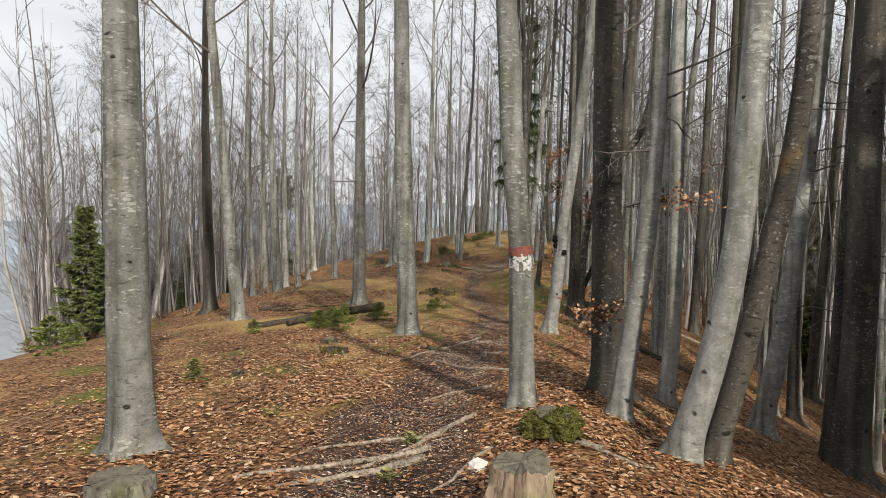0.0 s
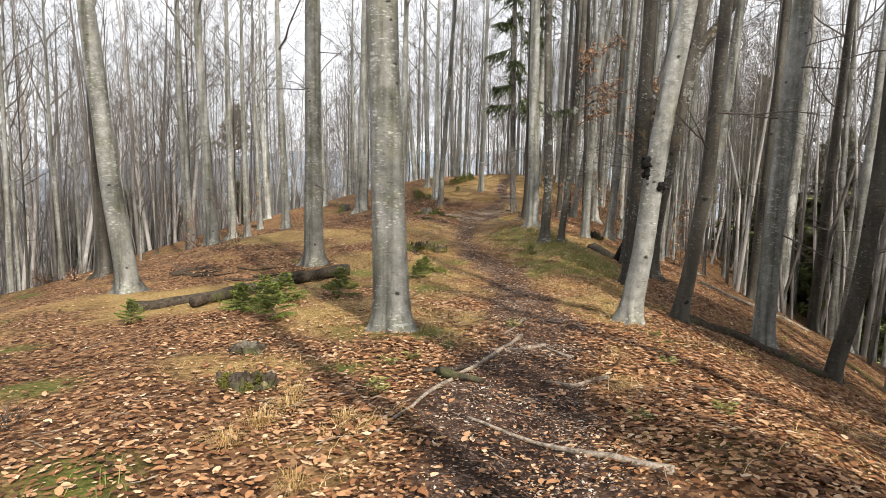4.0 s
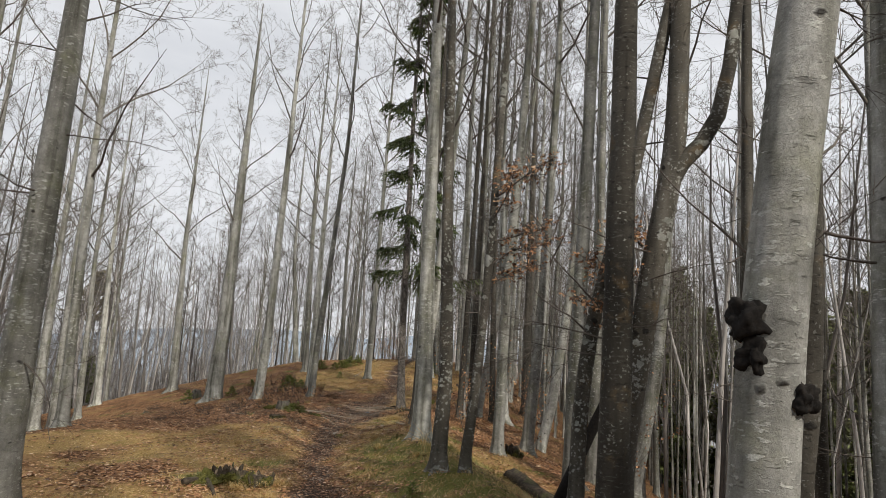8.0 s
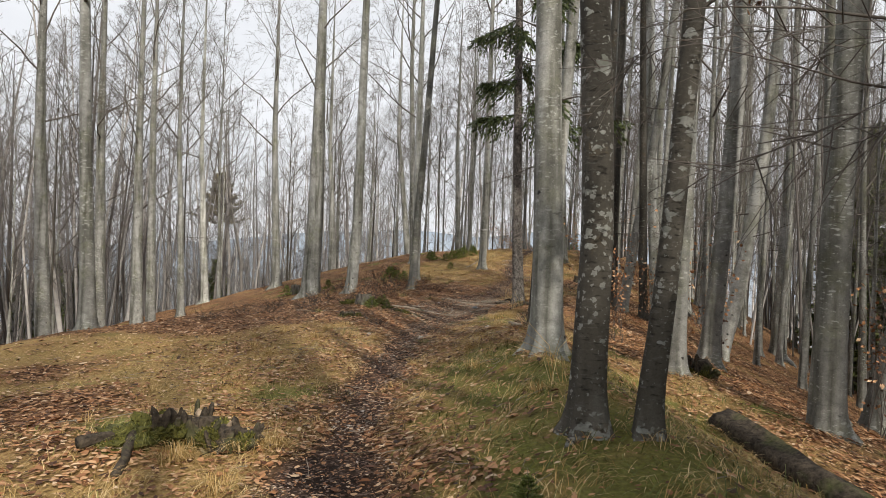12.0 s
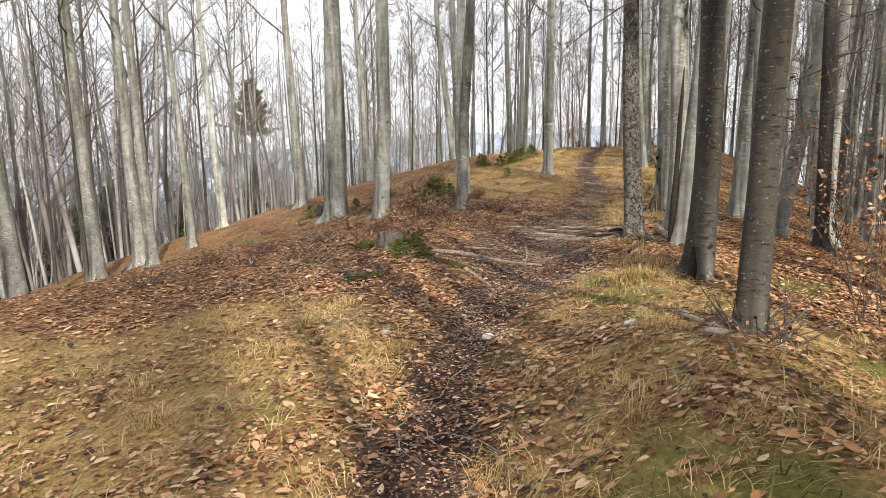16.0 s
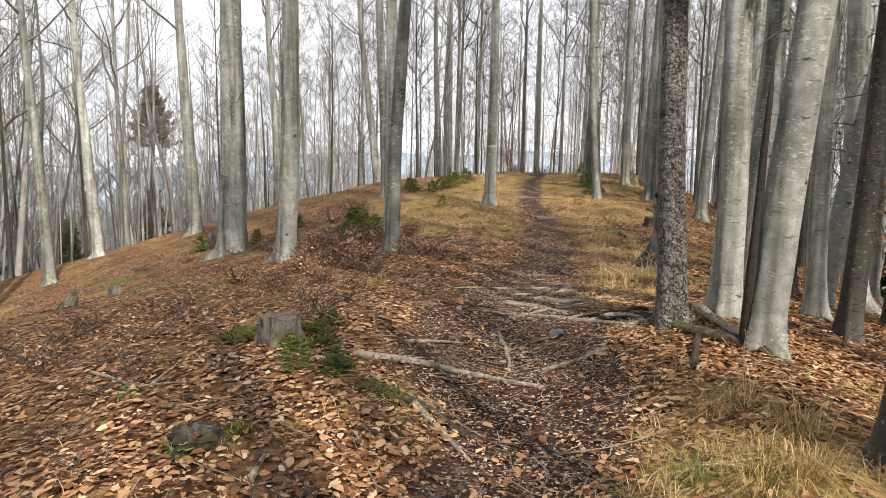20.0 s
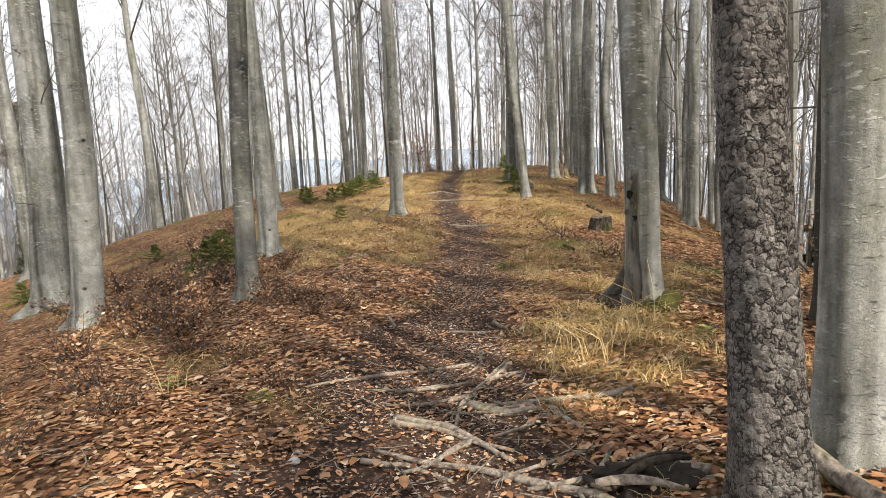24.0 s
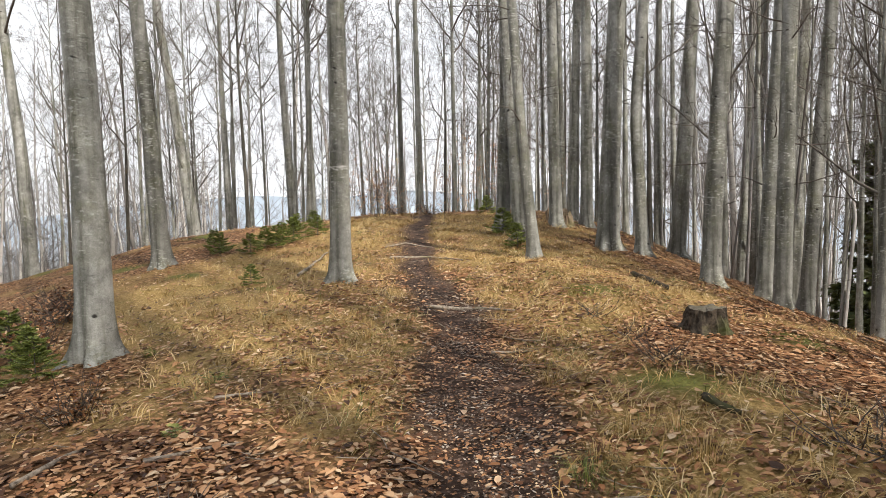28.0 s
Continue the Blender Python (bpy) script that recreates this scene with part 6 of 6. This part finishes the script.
seedlings((0.45, 27.85, 0.28), (0.75, 27.77, 0.22), (-0.02, 37.11, 0.45), (-4.23, 40.87, 0.5), (-2.14, 38.30, 0.5), (2.69, 44.62, 0.5), (2.21, 44.42, 0.45), (3.56, 45.69, 0.5), (8.39, 48.48, 0.6), (6.90, 42.32, 0.5), (1.62, 44.71, 0.5), (2.48, 44.71, 0.5), (3.04, 45.25, 0.55), (2.81, 44.91, 0.5), (3.55, 47.09, 0.5))
seedlings((2.34, 41.32, 0.35), (10.49, 54.91, 0.6), (10.21, 55.12, 0.5), (7.11, 43.68, 0.6), (7.36, 43.85, 0.45), (0.06, 39.00, 0.6), (0.33, 38.69, 0.45), (0.13, 37.54, 0.7), (0.61, 38.04, 0.45), (-1.56, 40.78, 0.4), (3.14, 46.67, 0.5), (1.47, 45.33, 0.5), (2.13, 18.52, 0.2))

HERBS = []
for n in range(2):
    hs, hr = Shape(), random.Random(70 + n)
    for m in range(26):
        a, w = hr.uniform(0, 6.28), hr.uniform(0.02, 0.13)
        p = Vector((math.cos(a) * w, math.sin(a) * w, hr.uniform(0.03, 0.13)))
        way = Vector((math.cos(a), math.sin(a), hr.uniform(-0.2, 0.6))).normalized()
        hs.tube([Vector((0, 0, -0.02)), p], [0.002, 0.0015], 3)
        leaf_quad(hs, p, way, way.cross(Vector((0, 0, 1))).normalized(), hr.uniform(0.05, 0.09))
    HERBS.append(hs.mesh("green_herb", BLADE, False))
for x, y in ((-0.65, 10.96), (-0.43, 11.14), (-0.05, 11.47), (2.32, 12.19), (1.88, 10.78), (1.09, 9.36), (1.69, 9.39), (-0.71, 10.04), (-0.73, 10.25), (6.30, 16.06), (5.88, 15.05), (2.49, 24.53), (-0.28, 5.60), (-0.21, 5.63), (-0.36, 4.65), (-1.74, 6.51), (2.13, 35.80), (2.24, 36.97), (4.64, 31.34), (4.65, 30.76),
             (0.89, 31.34), (1.52, 30.82), (0.75, 12.43), (2.25, 6.60), (-0.53, 27.52), (0.06, 26.61)):
    ob = tagged(new("green_herb", bush_rng.choice(HERBS)), "small bright green herb sprouting from the litter", "herb", "green herbs")
    ob.matrix_basis = pose(x, y, zat(x, y), 0, 0, bush_rng.uniform(0, 360)) @ Matrix.Diagonal((0.62, 0.62, 0.62, 1))

# saplings that hold their brown leaves
SAPLINGS = [leafy_twigs(440 + n, 9, 2.6, 0.35, 26, 0.06) for n in range(2)]
for x, y, s in ((9.39, 35.02, 1.0), (6.51, 29.47, 1.0), (6.4, 26.0, 1.2), (7.8, 24.0, 1.2), (4.6, 25.5, 0.9), (-5.5, 24.0, 0.9), (-8.5, 29.0, 1.0), (9.5, 50.5, 1.2), (5.3, 48.9, 0.85), (5.7, 49.4, 0.8), (5.9, 50.5, 0.95), (6.3, 50.2, 0.8), (7.9, 49.0, 0.9), (8.0, 51.5, 1.1), (5.5, 52.5, 1.2), (10.8, 49.5, 1.0)):
    tree = base("beech_sapling", x, y, None, bush_rng.uniform(0, 360))
    tree.scale = (s, s, s)
    shoots, leaves = bush_rng.choice(SAPLINGS)
    part("scrub", shoots, tree), part("foliage", leaves, tree, "withered orange-brown leaves")
    tagged(tree, "young beech still holding withered orange-brown leaves", "sapling", "beech saplings")


# a leafy bough on one of the paired beeches
def leafy_bough(tree, start, way, seed, length=1.1):
    rng, wood_sh, leaf_sh = random.Random(seed), Shape(), Shape()
    pts = wander(rng, Vector(start), Vector(way), length, 6, 0.25, 0.02)
    wood_sh.tube(pts, [0.014 * (1 - 0.8 * k / 6) for k in range(7)], 5)
    for n in range(40):
        i = rng.randrange(1, 6)
        p = pts[i].lerp(pts[i + 1], rng.random())
        w = Vector((rng.uniform(-1, 1), rng.uniform(-1, 1), rng.uniform(-0.5, 0.7))).normalized()
        tip = p + w * rng.uniform(0.1, 0.4)
        wood_sh.tube([p, tip], [0.004, 0.0015], 3)
        for m in range(5):
            q = p.lerp(tip, rng.uniform(0.3, 1.0))
            d = Vector((rng.uniform(-1, 1), rng.uniform(-1, 1), rng.uniform(-1, 0.3))).normalized()
            leaf_quad(leaf_sh, q, d, d.orthogonal().normalized(), rng.uniform(0.04, 0.075))
    bough = part("leafy_branch", wood_sh.mesh("leafy_branch", DEAD_TWIG), tree)
    part("foliage", leaf_sh.mesh("foliage", LEAF, False), bough, "withered rust-brown leaves")


for k in range(5):
    leafy_bough(paired, (0.22, -0.08, 2.5 + 0.32 * k), (0.9 - 0.5 * (k % 2), 0.4 - 0.35 * k, 0.45), 700 + k)
for k in range(3):
    leafy_bough(forked, (0.2, -0.12, 2.5 + 0.5 * k), (-0.8, 0.2 - 0.3 * k, 0.25), 720 + k, 0.9)
leafy_bough(darkest, (0.02, -0.1, 1.0), (-0.7, -0.8, -0.1), 730, 0.8)
leafy_bough(darkest, (0.08, -0.1, 2.2), (0.9, -0.6, 0.1), 731, 1.0)


# moss mounds round the stump below the spruce, and by the log
def moss_mound(x, y, size, seed):
    lump = blob("moss_mound", seed, size, MOSS, 1.0, True, 3)
    ob = tagged(new("moss_mound", lump), "soft olive-green moss mound in brown leaf litter", "moss", "moss mounds")
    ob.matrix_basis = pose(x, y, zat(x, y) + size[2] * 0.05, 0, 0, seed * 31)
    part("moss_coat", fuzz(lump, seed, 500, 0.022), ob)


for k, (x, y, s) in enumerate(((-0.10, 28.67, 1.0), (0.47, 28.67, 1.0), (0.60, 28.36, 0.9), (0.74, 27.88, 0.9), (0.98, 27.43, 0.7), (1.12, 27.31, 0.6), (0.30, 26.88, 0.45), (-1.51, 15.79, 1.4), (-1.68, 15.64, 1.3), (-0.18, 17.74, 1.2), (-0.42, 20.12, 1.8), (-0.50, 19.90, 1.4), (0.14, 17.44, 1.2), (5.08, 9.68, 0.8), (4.74, 31.72, 0.6), (4.95, 31.75, 0.6))):
    moss_mound(x, y, (0.15 * s, 0.12 * s, 0.06 * s), 800 + k)


# long dry stalks that stand over the grass
STALKS = []
for n in range(3):
    ss, sr = Shape(), random.Random(840 + n)
    for k in range(9):
        a, l = sr.uniform(0, 6.28), sr.uniform(0.25, 0.6)
        p, d = Vector((sr.uniform(-0.1, 0.1), sr.uniform(-0.1, 0.1), -0.02)), Vector((math.cos(a), math.sin(a), 0))
        lean = sr.uniform(0.25, 0.9)
        ss.tube([p, p + Vector((0, 0, l * 0.5)) + d * l * 0.2 * lean, p + Vector((0, 0, l * (1 - 0.35 * lean))) + d * l * lean], [0.0028, 0.0024, 0.0014], 4)
    STALKS.append(ss.mesh("grass_sheaf", STRAW))
for x, y in ((3.60, 30.82), (3.68, 30.61), (3.77, 30.51), (4.06, 30.62), (3.42, 30.56), (3.07, 26.86), (3.16, 26.38), (4.34, 31.04), (0.88, 31.20), (2.63, 20.44)):
    ob = tagged(new("grass_sheaf", bush_rng.choice(STALKS)), "sheaf of long bleached grass stalks", "grass", "dry grass stalks")
    ob.matrix_basis = pose(x, y, zat(x, y), 0, 0, bush_rng.uniform(0, 360))

# the rotten seam between the twin stems
seam = Shape()
seam.tube([Vector((-0.155 + 0.035 * h, -0.03 + 0.01 * h, h)) for h in (-0.2, 0.0, 0.3, 0.6, 0.9, 1.2, 1.5, 1.8, 2.1)], [0.035, 0.034, 0.03, 0.034, 0.026, 0.03, 0.022, 0.018, 0.006], 12, True,
          lambda i, k: 1 + 0.5 * noise.noise(Vector((1.7 * math.cos(k * 0.52), 1.7 * math.sin(k * 0.52), i * 0.8))))
part("rotten_seam", seam.mesh("rotten_seam", ROT_SHADE), twin, "black rotten seam between twin stems")


# ---- litter, grass, twigs and grit ----
grain = np.random.default_rng(12)


def strew(n, y0, y1, side, keep):
    """About n plan points round the path, thinned by keep(x, y)."""
    y = grain.uniform(y0, y1, n)
    x = along(y, PATH_X) + grain.normal(0.3, 1, n) * side
    k = grain.random(n) < keep(x, y)
    return x[k], y[k]


def many(name, verts, faces, material, label, category):
    """A mesh of many alike pieces, straight from arrays."""
    me = bpy.data.meshes.new(name)
    nv, nf, c = len(verts), len(faces), faces.shape[1]
    me.vertices.add(nv), me.loops.add(nf * c), me.polygons.add(nf)
    me.vertices.foreach_set("co", verts.astype(np.float32).ravel())
    me.loops.foreach_set("vertex_index", faces.astype(np.int32).ravel())
    me.polygons.foreach_set("loop_start", np.arange(0, nf * c, c, dtype=np.int32))
    me.materials.append(material)
    me.update(calc_edges=True)
    me.validate()
    return tagged(new(name, me), label, category, kind="stuff")


def leaves_lying(x, y, size):
    """Fallen leaves: six corners, folded along the rib, curled and tilted."""
    n = len(x)
    a, s = grain.uniform(0, 6.283, n), size * np.clip(grain.lognormal(-0.05, 0.40, n), 0.35, 1.8)
    curl, tx, ty = grain.uniform(-0.16, 0.22, n), grain.normal(0, 0.11, n), grain.normal(0, 0.11, n)
    shape = np.array(((-0.5, 0.0), (-0.24, 0.23), (0.16, 0.25), (0.5, 0.0), (0.16, -0.25), (-0.24, -0.23)))
    v = np.empty((n, 6, 3))
    lift = grain.uniform(0.002, 0.018, n)
    for k, (lx, ly) in enumerate(shape):
        px, py = lx * s, ly * s * grain.uniform(0.8, 1.2, n)
        wx, wy = x + px * np.cos(a) - py * np.sin(a), y + px * np.sin(a) + py * np.cos(a)
        v[:, k, 0], v[:, k, 1] = wx, wy
        v[:, k, 2] = height(wx, wy) + lift + tx * px + ty * py + curl * s * (0.9 if k in (1, 2, 4, 5) else 0.35 if k == 3 else 0.0) + 0.012
    f = np.array(((0, 3, 2, 1), (0, 5, 4, 3)))
    return v.reshape(-1, 3), (np.arange(n)[:, None, None] * 6 + f[None]).reshape(-1, 4)


def litter(x, y):
    bare = trodden(x, y)
    return np.clip(1.0 - 0.93 * bare - 0.62 * grassy(x, y) * (1 - bare) - 0.6 * mossy(x, y), 0.05, 1) * np.clip(0.75 + 0.45 * wave(x, y, 0.7, 5.0), 0.25, 1)


sets = []
for n, y0, y1, side, size in ((330000, 1.5, 41, 2.4, 0.045), (90000, 0, 48, 4.5, 0.050), (45000, 20, 60, 6.0, 0.060), (16000, 23, 33, 1.0, 0.044), (110000, 1.5, 44, 2.6, 0.034)):
    sets.append(leaves_lying(*strew(n, y0, y1, side, litter), size))
for n, y0, y1, side in ((60000, 1.5, 20, 0.9), (70000, 20, 38, 0.8)):
    sets.append(leaves_lying(*strew(n, y0, y1, side, lambda x, y: 0.12 + 0.45 * trodden(x, y)), 0.020))
shift = np.cumsum([0] + [len(v) for v, _ in sets])
many("fallen_leaves", np.concatenate([v for v, _ in sets]), np.concatenate([f + k for (_, f), k in zip(sets, shift)]), LEAF,
     "curled brown and tan beech leaves covering the ground", "leaf litter")


def blades(x, y, tall, droop, wide):
    """Grass blades of two bends each: seven corners, in quads and a tip."""
    n = len(x)
    a = 1.2 * wave(x, y, 0.35, 1.0) * 2.2 + grain.normal(0, 0.9, n)
    s = tall * grain.uniform(0.5, 1.25, n)
    dx, dy = np.cos(a), np.sin(a)
    z = height(x, y) - 0.01
    rise = grain.uniform(0.35, 1.0, n) * droop
    v = np.empty((n, 7, 3))
    for k, (f, up, w) in enumerate(((0, 0, 1.0), (0.30, 0.72, 0.8), (0.68, 0.92, 0.55), (1.0, 0.78, 0.0))):
        cx, cy = x + dx * s * f, y + dy * s * f
        cz = z + (height(cx, cy) - z) * f * 0.7 + s * up * rise
        if k == 3:
            v[:, 6] = np.stack((cx, cy, cz), -1)
        else:
            v[:, 2 * k] = np.stack((cx - dy * wide * w, cy + dx * wide * w, cz), -1)
            v[:, 2 * k + 1] = np.stack((cx + dy * wide * w, cy - dx * wide * w, cz), -1)
    f = np.array(((0, 1, 3), (0, 3, 2), (2, 3, 5), (2, 5, 4), (4, 5, 6)))
    return v.reshape(-1, 3), (np.arange(n)[:, None, None] * 7 + f[None]).reshape(-1, 3)


def tufted(x, y):
    return np.clip(grassy(x, y) * 1.15, 0, 1) * np.clip(0.55 + 0.9 * wave(x, y, 0.28, 9.0), 0.06, 1) * (1 - 0.8 * mossy(x, y))


x, y = strew(300000, 7, 34, 2.2, tufted)
v1, f1 = blades(x, y, 0.14, 0.50, 0.0021)
x, y = strew(120000, 30, 50, 2.8, tufted)
v2, f2 = blades(x, y, 0.17, 0.60, 0.0034)
many("withered_grass", np.concatenate((v1, v2)), np.concatenate((f1, f2 + len(v1))), STRAW, "straw-coloured withered grass matted over the ridge", "grass")
x, y = strew(60000, 8, 50, 2.4, lambda x, y: np.clip(grassy(x, y) * np.clip(1.5 * wave(x, y, 0.8, 4.0) - 0.25, 0, 1) + 0.7 * mossy(x, y), 0, 1))
many("green_grass", *blades(x, y, 0.13, 0.8, 0.0026), BLADE, "fresh green grass among the straw", "grass")

# tall tufts of dry grass
TUFTS = []
for n in range(3):
    k = 130
    r = grain.random(k) ** 0.7 * 0.15
    t = grain.uniform(0, 6.283, k)
    bx, by = r * np.cos(t), r * np.sin(t)
    sh, out_rng = Shape(), random.Random(500 + n)
    for px, py in zip(bx, by):
        s, lean = out_rng.uniform(0.14, 0.36), out_rng.uniform(0.3, 1.1)
        d = (Vector((px, py, 0)).normalized() + Vector((out_rng.uniform(-0.5, 0.5), out_rng.uniform(-0.5, 0.5), 0))) * lean
        p, side = Vector((px, py, -0.02)), Vector((-d.y, d.x, 0)).normalized() * 0.0022
        q, w = p + Vector((d.x * 0.35, d.y * 0.35, 0.8)) * s * 0.6, p + Vector((d.x, d.y, 0.75 - 0.45 * lean)) * s
        b = len(sh.v)
        sh.v += [p - side, p + side, q - side * 0.8, q + side * 0.8, w]
        sh.f += [(b, b + 1, b + 3, b + 2), (b + 2, b + 3, b + 4)]
    TUFTS.append((sh.mesh("grass_tuft", STRAW, False), sh.mesh("grass_tuft", BLADE, False)))
def grass_tufts(*spots):
    """Tufts at (x, y, size, green)."""
    for x, y, s, green in spots:
        ob = tagged(new("grass_tuft", bush_rng.choice(TUFTS)[green]), "tuft of green grass in the litter" if green else "tuft of long dry straw-coloured grass", "grass", "grass tufts")
        ob.matrix_basis = pose(x, y, zat(x, y), 0, 0, bush_rng.uniform(0, 360)) @ Matrix.Diagonal((0.75 * s, 0.75 * s, (0.34 if x > 3.9 and 30 < y < 33 else 0.66) * s, 1))


grass_tufts((2.94, 26.82, 1.0, 0), (3.07, 26.86, 1.0, 0), (2.83, 26.14, 1.1, 0), (2.53, 26.14, 1.0, 1), (2.96, 26.01, 1.0, 0), (3.19, 26.53, 1.0, 0), (2.75, 26.07, 0.9, 1), (2.72, 25.97, 1.1, 0), (2.89, 26.01, 1.1, 0), (3.13, 26.35, 1.0, 0), (2.71, 26.26, 0.9, 0), (2.56, 24.32, 1.0, 0))
grass_tufts((2.61, 24.12, 0.9, 0), (0.23, 25.85, 0.9, 0), (0.13, 25.63, 0.9, 0), (0.03, 25.08, 0.9, 0), (-0.00, 24.43, 1.0, 0), (0.82, 24.62, 0.9, 0), (-0.59, 25.17, 0.9, 0), (1.57, 24.30, 0.8, 1), (4.14, 32.05, 1.1, 0), (4.25, 31.84, 1.2, 0), (4.20, 31.36, 1.2, 0), (4.25, 31.19, 1.2, 0))
grass_tufts((4.00, 31.47, 1.0, 0), (4.20, 30.93, 1.1, 0), (4.17, 32.44, 0.9, 0), (4.18, 30.60, 1.0, 0), (3.96, 30.96, 1.0, 0), (4.90, 34.74, 1.0, 0), (4.67, 34.83, 1.0, 0), (4.34, 34.61, 0.9, 0), (4.82, 34.38, 1.0, 0), (4.21, 34.48, 0.9, 1), (2.95, 37.20, 0.9, 0), (1.47, 40.61, 1.0, 0))
grass_tufts((1.99, 39.62, 0.9, 0), (1.52, 38.36, 0.8, 1), (3.58, 37.91, 0.9, 0), (4.69, 35.92, 0.9, 0), (-0.72, 23.96, 0.9, 0), (-0.41, 23.52, 0.9, 0), (0.39, 19.95, 1.1, 0), (0.53, 20.03, 1.0, 0), (-0.36, 19.94, 1.0, 1), (-0.03, 20.00, 1.0, 0), (3.08, 21.56, 0.9, 1), (3.22, 21.47, 1.0, 1))
grass_tufts((2.49, 20.30, 0.8, 0), (2.13, 23.08, 0.9, 0), (1.46, 22.86, 0.8, 0), (2.08, 21.80, 0.9, 0), (-0.05, 19.76, 1.0, 0), (0.41, 19.22, 1.0, 0), (-0.46, 16.67, 0.9, 1), (-0.29, 17.13, 0.9, 1), (-0.69, 16.99, 0.8, 1), (-0.88, 15.61, 0.9, 1), (-1.45, 9.44, 0.9, 0), (-1.32, 9.79, 0.9, 0))
grass_tufts((-1.56, 9.05, 0.8, 0), (-0.89, 9.42, 0.7, 0), (-1.07, 8.55, 0.7, 0), (-0.07, 19.70, 1.0, 0), (-0.40, 20.02, 1.2, 1), (-0.50, 20.18, 1.1, 1), (-0.22, 20.22, 1.2, 0), (-0.18, 20.02, 1.2, 1), (0.02, 20.26, 1.2, 0), (0.14, 20.10, 1.1, 0), (0.28, 19.93, 1.0, 0), (-1.38, 10.29, 0.8, 0))

# twigs strewn over everything, and pebbles on the trodden earth
sh_twigs, twig_rng = Shape(), random.Random(77)
for n in range(2400):
    rooty = n % 3 == 0
    y = twig_rng.uniform(23, 32) if rooty else twig_rng.uniform(1.5, 46)
    x = float(along(y, PATH_X)) + (twig_rng.gauss(0.2, 0.9) if rooty else twig_rng.gauss(0.2, 2.0))
    a, s = twig_rng.uniform(0, 6.28), twig_rng.choice((0.06, 0.09, 0.13, 0.2, 0.34)) * twig_rng.uniform(0.7, 1.3)
    r = twig_rng.uniform(0.002, 0.0045)
    pts = []
    for k in range(3):
        px, py = x + math.cos(a) * s * k / 2, y + math.sin(a) * s * k / 2
        pts.append(Vector((px, py, zat(px, py) + 0.026 + twig_rng.uniform(-0.008, 0.02))))
        a += twig_rng.uniform(-0.35, 0.35)
    sh_twigs.tube(pts, [r, r * 0.85, r * 0.5], 4)
tagged(new("strewn_twigs", sh_twigs.mesh("strewn_twigs", ROOT)), "small dry twigs strewn over leaves and path", "twigs", kind="stuff")

x, y = strew(190000, 1.5, 40, 0.6, lambda x, y: trodden(x, y) * np.clip(0.35 + 0.7 * wave(x, y, 0.5, 6.0), 0, 1) * 0.6)
n = len(x)
s = 0.006 + 0.012 * grain.random(n) ** 2.5
octa = np.array(((1, 0, 0), (0, 1, 0), (-1, 0, 0), (0, -1, 0), (0, 0, 0.7), (0, 0, -0.5)))
turn = grain.uniform(0, 6.283, n)
v = octa[None] * np.array((1.7, 0.65, 0.5)) * grain.uniform(0.7, 1.3, (n, 6, 1)) * s[:, None, None]
v = np.stack((v[..., 0] * np.cos(turn)[:, None] - v[..., 1] * np.sin(turn)[:, None], v[..., 0] * np.sin(turn)[:, None] + v[..., 1] * np.cos(turn)[:, None], v[..., 2]), -1)
v += np.stack((x, y, height(x, y) + 0.004), -1)[:, None]
f = np.array(((0, 1, 4), (1, 2, 4), (2, 3, 4), (3, 0, 4), (1, 0, 5), (2, 1, 5), (3, 2, 5), (0, 3, 5)))
many("path_grit", v.reshape(-1, 3), (np.arange(n)[:, None, None] * 6 + f[None]).reshape(-1, 3), PEBBLE, "grey and pinkish grit trodden into the path", "gravel")
